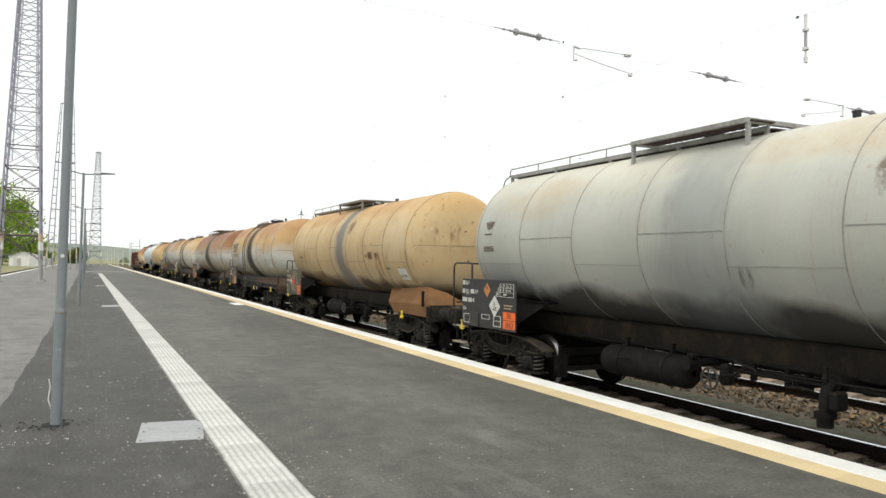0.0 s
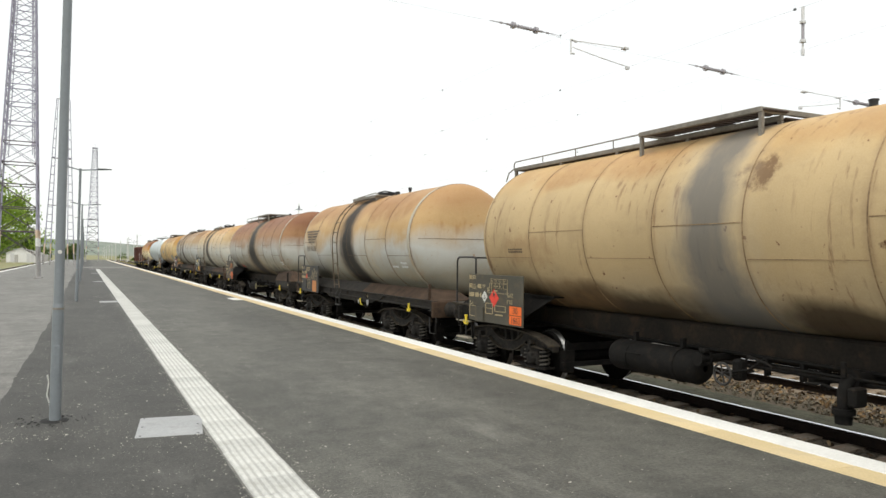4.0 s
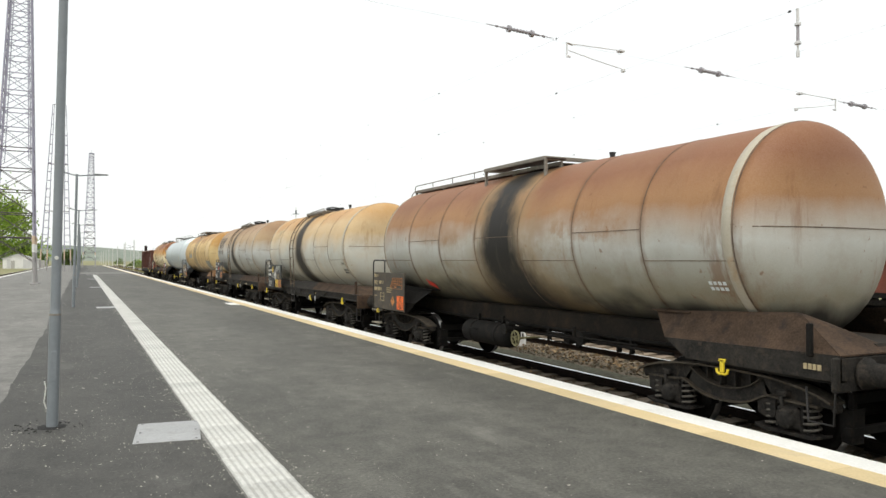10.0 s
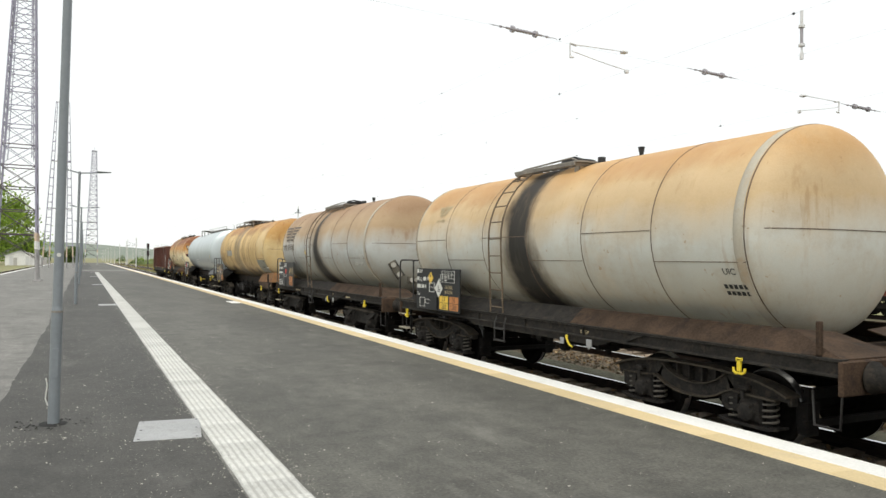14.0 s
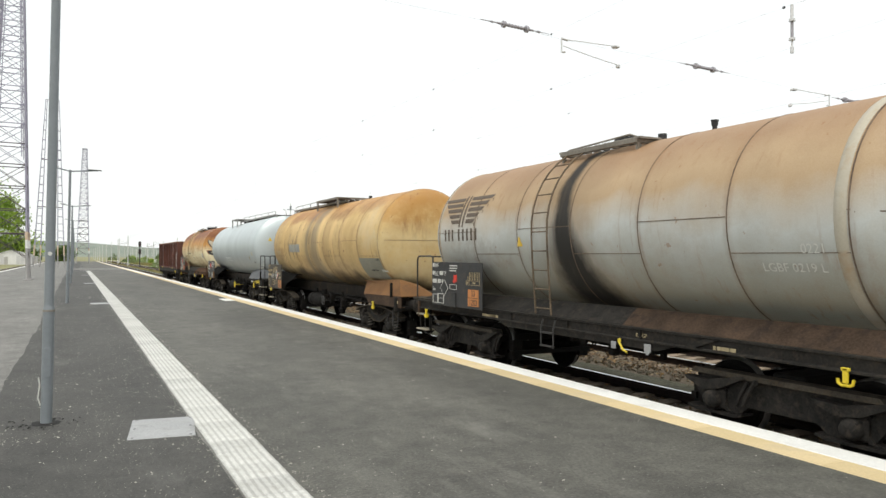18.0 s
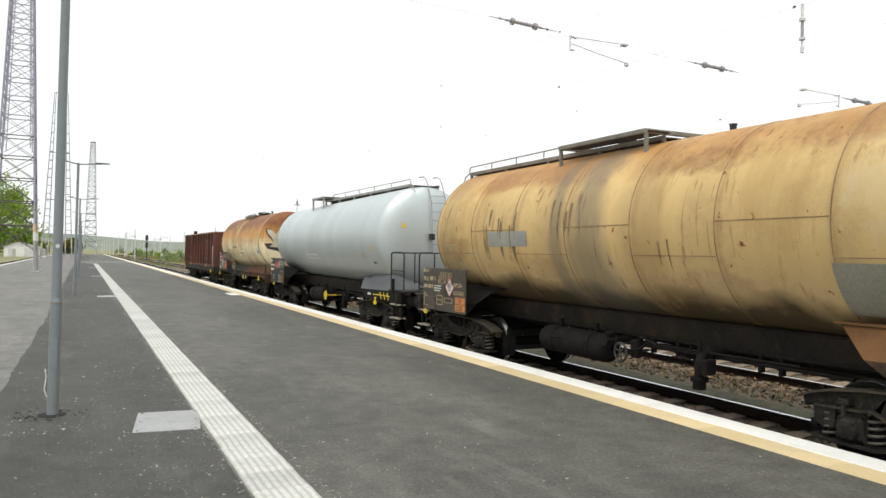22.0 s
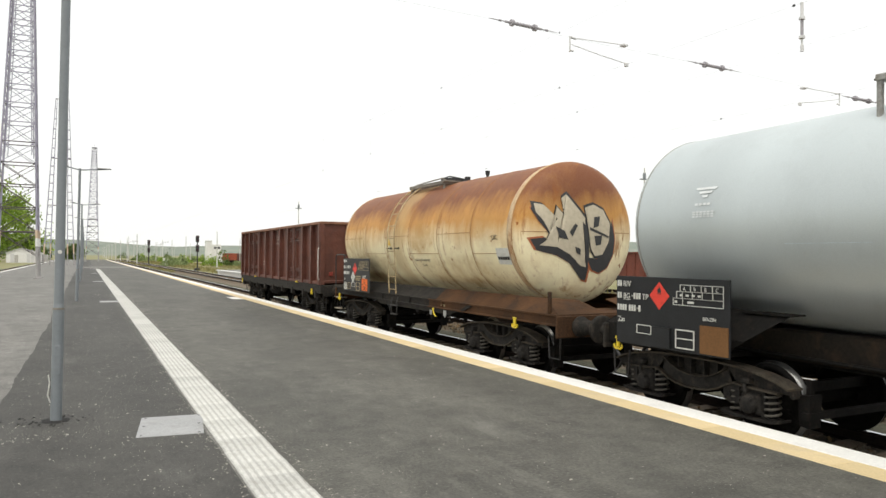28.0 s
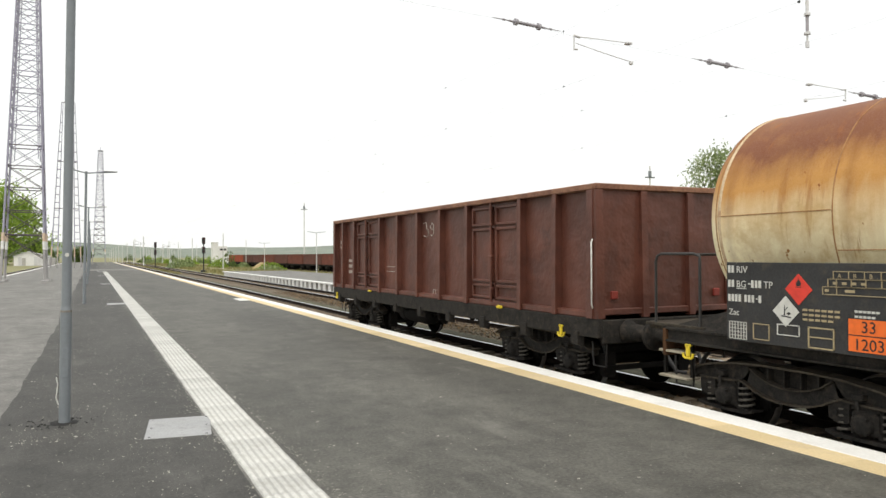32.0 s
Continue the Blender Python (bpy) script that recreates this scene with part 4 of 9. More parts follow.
def sign_board(w, yl, z0, wid, hei, mat, x=-1.45):
    bd = part("sign_board", Shape().cbox(x, x + 0.02, yl - wid, yl, z0, z0 + hei, 0.004), mat, w, "painted data board on the wagon's side")
    part("far_board", Shape().cbox(-x - 0.02, -x, yl - wid, yl, z0, z0 + hei, 0.004), M_SIGN, w, "dark data board on the far side")

    def rect(a, b, ww, hh, m, name="marking", lift=0.002):
        return part(name, Shape().box(x - lift - 0.001, x + 0.001, yl - a - ww, yl - a, z0 + b, z0 + b + hh), m, bd)

    def bars(rows, m, name="marking"):
        s = Shape()
        for a, b, ww, hh in rows:
            s.box(x - 0.009, x + 0.001, yl - a - ww, yl - a, z0 + b, z0 + b + hh)
        return part(name, s, m, bd)

    def outline(a, b, ww, hh, m, t=0.009, cols=(), rows_=()):
        r = [(a, b, ww, t), (a, b + hh - t, ww, t), (a, b, t, hh), (a + ww - t, b, t, hh)]
        r += [(a + c * ww, b, t * 0.8, hh) for c in cols] + [(a, b + c * hh, ww, t * 0.8) for c in rows_]
        return bars(r, m, "load_table")

    def text(t, a, b, size, m):
        me = lettering(t, size, m)
        return part("lettering", me, None, bd, at=Matrix.Translation((x - 0.0095, yl - a, z0 + b)) @ SIGN_M)

    outline.letters = text

    def diamond(a, b, r, m, edge=None, lift=0.003):
        if edge:
            part("hazard_label", Shape().prism_x([(yl - a - r * 1.12, z0 + b), (yl - a, z0 + b + r * 1.12), (yl - a + r * 1.12, z0 + b), (yl - a, z0 + b - r * 1.12)], x - lift, x + 0.001), edge, bd)
        part("hazard_label", Shape().prism_x([(yl - a - r, z0 + b), (yl - a, z0 + b + r), (yl - a + r, z0 + b), (yl - a, z0 + b - r)], x - lift - 0.002, x + 0.001), m, bd)
        # pictogram: a flame on warm labels, a bare tree and a fish on white ones
        s = Shape()
        q = lambda pts: s.prism_x([(yl - a - u * r, z0 + b + v * r) for u, v in pts], x - lift - 0.004, x - lift - 0.001)
        if m is M_INK_W:
            q([(-0.36, -0.34), (0.4, -0.42), (0.42, -0.34), (-0.3, -0.26)])
            q([(-0.14, -0.26), (-0.04, -0.28), (-0.06, 0.4), (-0.1, 0.4)])
            q([(-0.08, 0.08), (-0.06, 0.0), (0.16, 0.24), (0.14, 0.3)])
            q([(0.06, -0.14), (0.24, -0.02), (0.42, -0.14), (0.24, -0.24)])
        else:
            q([(-0.16, 0.22), (0.16, 0.22), (0.2, 0.4), (0.1, 0.56), (0.02, 0.7), (-0.06, 0.52), (-0.18, 0.44)])
            q([(-0.22, 0.12), (0.22, 0.12), (0.22, 0.17), (-0.22, 0.17)])
        tagged(part("pictogram", s, M_INK_K, bd), kind="stuff")

    def plate(a, b, top, bot, m, ww=0.4, hh=0.3):
        rect(a, b, ww, hh, M_INK_K, "plate_border", 0.003)
        rect(a + 0.012, b + 0.012, ww - 0.024, hh / 2 - 0.018, m, "hazard_plate", 0.005)
        rect(a + 0.012, b + hh / 2 + 0.006, ww - 0.024, hh / 2 - 0.018, m, "hazard_plate", 0.005)
        if top:
            for t, zz, off in ((top, b + hh / 2 + 0.03, ww * 0.31), (bot, b + 0.03, ww * 0.14)):
                me = lettering(t, hh * 0.47, M_INK_K)
                part("lettering", me, None, bd, at=Matrix.Translation((x - 0.008, yl - a - off, z0 + zz)) @ SIGN_M)

    return rect, bars, outline, text, diamond, plate


def registration(bars, text, m, a=0.03, top=0.78, step=0.165, gap=0.0, kind_code="Zas"):
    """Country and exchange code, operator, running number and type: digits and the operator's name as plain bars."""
    digit = lambda at, row, n: [(a + at + k * 0.05, top - row * step, 0.03, 0.082) for k in range(n)]
    rows = digit(0, 0, 2) + digit(0, 1, 2) + digit(gap + 0.33, 1, 3) + digit(0, 2, 4) + digit(0.235, 2, 3) + digit(0.43, 2, 1)
    rows += [(a + gap + 0.285, top - step + 0.035, 0.03, 0.012), (a + 0.392, top - 2 * step + 0.035, 0.028, 0.012), (a + gap + 0.12, top - step - 0.018, 0.14, 0.008)]
    tagged(bars(rows, m, "number_marking"), kind="stuff")
    text("RIV", a + gap + 0.12, top, 0.11, m)
    text("BG", a + gap + 0.12, top - step, 0.11, m)
    text("TP", a + gap + 0.5, top - step, 0.11, m)
    text(kind_code, a + 0.01, top - 3 * step + 0.01, 0.1, m)


def table(outline, bars, a, b, m, w=0.52, h=0.26):
    outline(a + 0.12, b + h * 0.66, w - 0.12, h * 0.34, m, 0.007, (0.25, 0.5, 0.75))
    outline(a + 0.06, b + h * 0.33, w - 0.06, h * 0.35, m, 0.007, (0.13, 0.35, 0.56, 0.78))
    outline(a, b, w, h * 0.35, m, 0.007, (0.2,))
    tb = bars([(a + 0.12 + k * 0.1, b + h * 0.44, 0.045, 0.026) for k in range(4)] + [(a + 0.03, b + 0.03, 0.04, 0.028), (a + 0.25, b + 0.03, 0.1, 0.028)], m, "table_marking")
    tagged(tb, kind="stuff")
    for k, ch in enumerate("ABBC"):
        outline.letters(ch, a + 0.12 + (w - 0.12) * (0.08 + k * 0.25), b + h * 0.72, h * 0.26, m)


def fine_print(bars, a, b, m, n=3, w=0.34):
    fp = bars([(a + k * w / 6, b - i * 0.05, w / 6 * 0.72, 0.022) for i in range(n) for k in range(6 - (i == n - 1))], m, "small_print")
    tagged(fp, kind="stuff")


# ---- tank wagons ----


def head_out(q, dish):
    """How far a dished end stands out at the share q of its radius: shallow crown, tight knuckle at the rim."""
    q = min(1.0, q)
    return dish * (0.42 * (1 - q ** 2) + 0.58 * max(0.0, 1 - q ** 7) ** 0.55)


def tank_shell(w, y0, y1, r, zc, mat, seams, long_seam=True, dish=0.55, name="tank", weld=None, band=None, r2=None):
    prof = [(y0 - dish, 0.001)]
    for k in range(1, 13):
        a = k / 12 * math.pi / 2
        # flattened dished head with rounded knuckle
        prof.append((y0 - head_out(math.sin(a) ** 0.6, dish), r * math.sin(a) ** 0.6))
    n = 24
    r2 = r2 or r
    prof += [(y0 + (y1 - y0) * k / n, r + (r2 - r) * k / n) for k in range(1, n)]
    for k in range(12, 0, -1):
        a = k / 12 * math.pi / 2
        prof.append((y1 + head_out(math.sin(a) ** 0.6, dish), r2 * math.sin(a) ** 0.6))
    prof.append((y1 + dish, 0.001))
    t = part(name, Shape().lathe_y(prof, 0, zc, 72), mat, w, "weathered cylindrical steel tank")
    r_near = r
    for k, y in enumerate(seams):
        r = r_near + (r2 - r_near) * (y - y0) / (y1 - y0)
        s = Shape().lathe_y([(y - 0.011, r - 0.01), (y - 0.006, r + 0.005), (y + 0.006, r + 0.005), (y + 0.011, r - 0.01)], 0, zc, 72, smooth=False)
        part("weld_seam", s, weld or M_SEAM, t)
    if band:
        for y, d, k in ((y0, -1, 1.0), (y1, 1, 0.35)):
            s = Shape().lathe_y([(y - d * 0.02, r - 0.01), (y - d * 0.025, r + 0.004), (y - d * (0.02 + 0.07 * k), r + 0.009), (y - d * (0.02 + 0.14 * k), r + 0.004), (y - d * (0.025 + 0.14 * k), r - 0.01)], 0, zc, 72)
            part("head_flange", s, band, t, "paler ring where the dished end is joined")
    r = r_near
    if long_seam and r2 == r:
        b = [y0] + list(seams) + [y1]
        for k in range(len(b) - 1):
            for sx in (-1, 1):
                a = 0.02 if k % 2 == 0 else -0.3
                c, d = math.cos(a), math.sin(a)
                s = Shape().box(sx * (r * c - 0.006), sx * (r * c + 0.005), b[k] + 0.02, b[k + 1] - 0.02, zc + r * d - 0.005, zc + r * d + 0.005)
                part("weld_seam", s, weld or M_SEAM, t)
        s = Shape()
        rows = []
        for i in range(25):
            x = -r * 0.995 + 2 * r * 0.995 * i / 24
            yy = y0 - head_out(abs(x) / r, dish) - 0.004
            rows.append([(x, yy, zc - 0.006), (x, yy, zc + 0.006)])
        s.rings(rows, closed=False, caps=False)
        part("weld_seam", s, weld or M_SEAM, t)
    return t


def dome_fittings(w, yv, ytop, vent_y, mat=M_DARKMETAL):
    s = Shape()
    s.cyl((0, vent_y, ytop - 0.05), (0, vent_y, ytop + 0.14), 0.035, 12)
    s.cyl((0, vent_y, ytop + 0.14), (0, vent_y, ytop + 0.2), 0.048, 12)
    s.cyl((0, vent_y, ytop + 0.2), (0, vent_y, ytop + 0.22), 0.058, 12)
    part("vent_valve", s, mat, w, "black vent valve on the tank's crown")
    s = Shape()
    s.cyl((0, yv, ytop - 0.06), (0, yv, ytop + 0.14), 0.27, 24)
    s.cyl((0, yv, ytop + 0.14), (0, yv, ytop + 0.19), 0.31, 24)
    s.cyl((0.1, yv - 0.55, ytop - 0.05), (0.1, yv - 0.55, ytop + 0.2), 0.07, 12)
    s.tube([(-0.3, yv, ytop + 0.19), (-0.1, yv, ytop + 0.25), (0.3, yv, ytop + 0.2)], 0.02, 6)
    part("filling_dome", s, mat, w, "dark filling hatch")


def catwalk(w, ya, yb, yp0, yp1, ztop, mat=M_WALKWAY):
    """Walkway along the crown and a raised platform round the dome."""
    s = Shape()
    for x in (-0.32, 0.32):
        s.cbox(x - 0.02, x + 0.02, ya, yb, ztop + 0.14, ztop + 0.21, 0.006)
    n = max(4, int((yb - ya) / 0.3))
    for k in range(n + 1):
        y = ya + (yb - ya) * k / n
        s.box(-0.32, 0.32, y - 0.05, y + 0.05, ztop + 0.175, ztop + 0.2)
    cw = part("walkway", s, mat, w, "steel walkway along the tank's crown")
    for k in range(5):
        y = ya + (yb - ya) * k / 4
        for x in (-0.3, 0.3):
            part("walkway_bracket", Shape().box(x - 0.02, x + 0.02, y - 0.02, y + 0.02, ztop - 0.1, ztop + 0.15), mat, cw)
    s = Shape()
    for x in (-0.72, 0.72):
        s.cbox(x - 0.03, x + 0.03, yp0, yp1, ztop + 0.22, ztop + 0.30, 0.008)
    for k in range(9):
        y = yp0 + (yp1 - yp0) * k / 8
        s.box(-0.72, -0.3, y - 0.06, y + 0.06, ztop + 0.28, ztop + 0.31)
        s.box(0.3, 0.72, y - 0.06, y + 0.06, ztop + 0.28, ztop + 0.31)
    for y in (yp0 + 0.03, yp1 - 0.03):
        s.cbox(-0.72, 0.72, y - 0.03, y + 0.03, ztop + 0.22, ztop + 0.30, 0.008)
        for x in (-0.68, 0.68):
            s.box(x - 0.025, x + 0.025, y - 0.025, y + 0.025, ztop - 0.25, ztop + 0.28)
    part("dome_platform", s, mat, w, "grated platform round the hatch")


def raised_catwalk(w, ya, yb, yp0, yp1, c, mat=M_WALKWAY):
    """Walkway on short posts above the crown c, with a dark grating, a wider platform round the hatch and a handrail."""
    s = Shape()
    for x in (-0.4, 0.4):
        s.cbox(x - 0.02, x + 0.02, ya, yb, c + 0.055, c + 0.125, 0.006)
    cw = part("walkway", s, mat, w, "steel walkway raised above the tank's crown")
    n = max(8, int((yb - ya) / 0.11))
    g = Shape()
    for k in range(n + 1):
        y = ya + (yb - ya) * k / n
        g.box(-0.38, 0.38, y - 0.04, y + 0.04, c + 0.07, c + 0.09)
    tagged(part("grating", g, M_GRATE, cw, "dark walkway grating"), kind="stuff")
    m = max(3, round((yb - ya) / 1.5))
    for k in range(m + 1):
        y = ya + 0.04 + (yb - ya - 0.08) * k / m
        for x in (-0.39, 0.39):
            part("walkway_post", Shape().cbox(x - 0.025, x + 0.025, y - 0.035, y + 0.035, c - 0.12, c + 0.056, 0.006), mat, cw)
    s, g = Shape(), Shape()
    for x in (-0.76, 0.76):
        s.cbox(x - 0.025, x + 0.025, yp0, yp1, c + 0.13, c + 0.2, 0.008)
    n = max(6, int((yp1 - yp0) / 0.12))
    for k in range(n + 1):
        y = yp0 + (yp1 - yp0) * k / n
        for x0, x1 in ((-0.74, -0.34), (0.34, 0.74)):
            g.box(x0, x1, y - 0.04, y + 0.04, c + 0.15, c + 0.17)
    for y in (yp0 + 0.03, yp1 - 0.03):
        s.cbox(-0.76, 0.76, y - 0.025, y + 0.025, c + 0.13, c + 0.2, 0.008)
        for x in (-0.74, 0.74):
            s.box(x - 0.025, x + 0.025, y - 0.025, y + 0.025, c - 0.26, c + 0.14)
    dp = part("dome_platform", s, mat, w, "platform frame round the hatch")
    tagged(part("grating", g, M_GRATE, dp, "dark platform grating"), kind="stuff")
    far, near_, d = (yb, yp1, 1) if abs(yb - yp1) > abs(ya - yp0) else (ya, yp0, -1)
    r = Shape()
    r.tube([(-0.42, far + d * 0.3, c - 0.12), (-0.42, far + d * 0.2, c + 0.04), (-0.42, far + d * 0.02, c + 0.1)], 0.014, 6)
    r.tube([(-0.42, far, c + 0.1), (-0.42, far, c + 0.2), (-0.42, far - d * 0.05, c + 0.24), (-0.42, near_ + d * 0.1, c + 0.26), (-0.42, near_, c + 0.17)], 0.012, 6)
    for k in range(1, m):
        y = far + (near_ - far) * k / m
        r.tube([(-0.42, y, c + 0.11), (-0.42, y, c + 0.245)], 0.01, 6)
    part("walkway_rail", r, mat, w, "thin handrail")


def wagon_empty(u, label):
    w = thing("tank_wagon" if "tank" in label else "open_wagon", label, "tank wagon" if "tank" in label else "goods wagon", pose(XC, u, RAIL_Z), "wagons of the passing train")
    TRAIN.append((w, u))
    return w


def slab(s, pts, dx, dy=0.0, dz=0.0):
    """A flat plate given by its corners, thickened by one offset."""
    n = len(pts)
    s.add(list(pts) + [(x + dx, y + dy, z + dz) for x, y, z in pts], [tuple(range(n)), tuple(range(2 * n - 1, n - 1, -1))] + [(j, (j + 1) % n, n + (j + 1) % n, n + j) for j in range(n)])


def saddle(w, L, mat, far, shift, sole):
    """Welded skirt that carries the tank's end on its stub frame: leaning side plate, sole bar and sloping gusset."""
    f = (lambda y: L - y) if far else (lambda y: y + shift)
    for sx in (-1, 1):
        s = Shape()
        slab(s, [(sx * 0.98, f(3.55), 1.52), (sx * 1.24, f(3.12), 1.2), (sx * 1.24, f(0.62), 1.24), (sx * 0.99, f(1.28), 1.63)], -sx * 0.015)
        s.box(min(sx * 0.8, sx * 1.03), max(sx * 0.8, sx * 1.03), min(f(3.6), f(2.9)), max(f(3.6), f(2.9)), 1.515, 1.535)
        sd = part("saddle", s, mat, w, "leaning steel saddle plate under the tank")
        s = Shape()
        slab(s, [(sx * 0.99, f(1.28), 1.632), (sx * 1.245, f(0.62), 1.242), (sx * 0.3, f(0.62), 1.242), (sx * 0.5, f(1.3), 1.5)], 0, 0, -0.015)
        part("gusset", s, mat, sd, "sloping gusset plate")
        s = Shape()
        slab(s, [(sx * 1.242, f(3.12), 1.199), (sx * 1.242, f(2.75), 0.97), (sx * 1.242, f(0.62), 0.97), (sx * 1.242, f(0.62), 1.239)], -sx * 0.02)
        s.box(min(sx * 1.14, sx * 1.24), max(sx * 1.14, sx * 1.24), min(f(2.75), f(0.62)), max(f(2.75), f(0.62)), 0.965, 0.985)
        part("sole_bar", s, sole, w)
    lo, hi = sorted((f(0.66), f(2.6)))
    part("stub_frame", Shape().cbox(-1.2, 1.2, lo, hi, 0.93, 1.0, 0.01), M_BLACK, w)


def tank_text(w, t, size, y, a, r, zc, mat):
    """Small stencilled letters on the tank's side at an angle above its axis."""
    m = Matrix.Translation((-(r + 0.007) * math.cos(a), y, zc + (r + 0.007) * math.sin(a))) @ Matrix.Rotation(a, 4, "Y") @ SIGN_M
    return part("lettering", lettering(t, size, mat), None, w, at=m)


def tank_bars(w, y, a, n, wid, hgt, r, zc, mat, rows=1):
    """Rows of plain blocks that stand for small writing on the tank's side."""
    s = Shape()
    for i in range(rows):
        for k in range(n):
            yy, aa = y - k * wid * 1.35, a - i * hgt * 1.6 / r
            slant_patch(s, r, zc, yy, yy - wid, yy, yy - wid, aa, aa - hgt / r, n=1)
    return tagged(part("small_print", s, mat, w), kind="stuff")


def curved_patch(w, r, zc, y0, y1, a0, a1, mat, name="tank_marking", n=6, lift=0.006, parent=None):
    """A thin sheet that follows the tank's side between two heights, given as angles above its axis."""
    s = Shape()
    rows = []
    for k in range(n + 1):
        a = a0 + (a1 - a0) * k / n
        rows.append([(-(r + lift) * math.cos(a), y, zc + (r + lift) * math.sin(a)) for y in (y0, y1)])
    s.rings(rows, closed=False, caps=False)
    return part(name, s, mat, parent or w)


def slant_patch(s, r, zc, ya0, ya1, yb0, yb1, a0, a1, lift=0.007, n=4):
    """Four-sided patch: from ya0..ya1 at angle a0 to yb0..yb1 at angle a1."""
    rows = []
    for k in range(n + 1):
        t = k / n
        a = a0 + (a1 - a0) * t
        rows.append([(-(r + lift) * math.cos(a), y, zc + (r + lift) * math.sin(a)) for y in (ya0 + (yb0 - ya0) * t, ya1 + (yb1 - ya1) * t)])
    s.rings(rows, closed=False, caps=False)


def wing_emblem(w, r, zc, yl, width, a_top, a_bot, mat, caption=True):
    """Emblem of slanting bars that narrow downwards, with a bar of plain blocks under it."""
    s = Shape()
    mid = yl - width / 2
    n = 5
    for i in range(n):
        t0, t1 = i / n, (i + 0.64) / n
        for side in (1, -1):
            half0, half1 = width / 2 * (1 - 0.62 * t0), width / 2 * (1 - 0.62 * t1)
            gap = width * 0.07
            aa, ab = a_top + (a_bot - a_top) * t0, a_top + (a_bot - a_top) * t1
            if side > 0:
                slant_patch(s, r, zc, mid + half0, mid + gap, mid + half1, mid + gap, aa, ab, n=2)
            else:
                slant_patch(s, r, zc, mid - gap, mid - half0, mid - gap, mid - half1, aa, ab, n=2)
    for off in (0.02, -0.045):
        slant_patch(s, r, zc, mid + width * (off + 0.03), mid + width * off, mid + width * (off + 0.05), mid + width * (off + 0.02), a_top + 0.03, a_bot - 0.02)
    tagged(part("emblem", s, mat, w, "dark winged emblem of plain bars"), kind="stuff")
    if caption:
        s = Shape()
        d = a_top - a_bot
        y = mid + width * 0.3
        for off in (0.0, 0.077, 0.154, 0.29, 0.375, 0.46, 0.545, 0.63):
            ya = y + width * 0.06 - off * width
            slant_patch(s, r, zc, ya, ya - width * 0.034, ya, ya - width * 0.034, a_bot - 0.05, a_bot - 0.05 - width * 0.085, n=2)
        # a run of small blocks up the edge of the wing
        for i in range(5):
            q = 1 - i / 5
            ya = mid - width / 2 * (1 - 0.62 * q) - width * 0.05
            aa = a_top + (a_bot - a_top) * q + 0.03
            slant_patch(s, r, zc, ya, ya - width * 0.01, ya, ya - width * 0.01, aa, aa - width * 0.022, n=1)
        tagged(part("caption_marking", s, mat, w), kind="stuff")


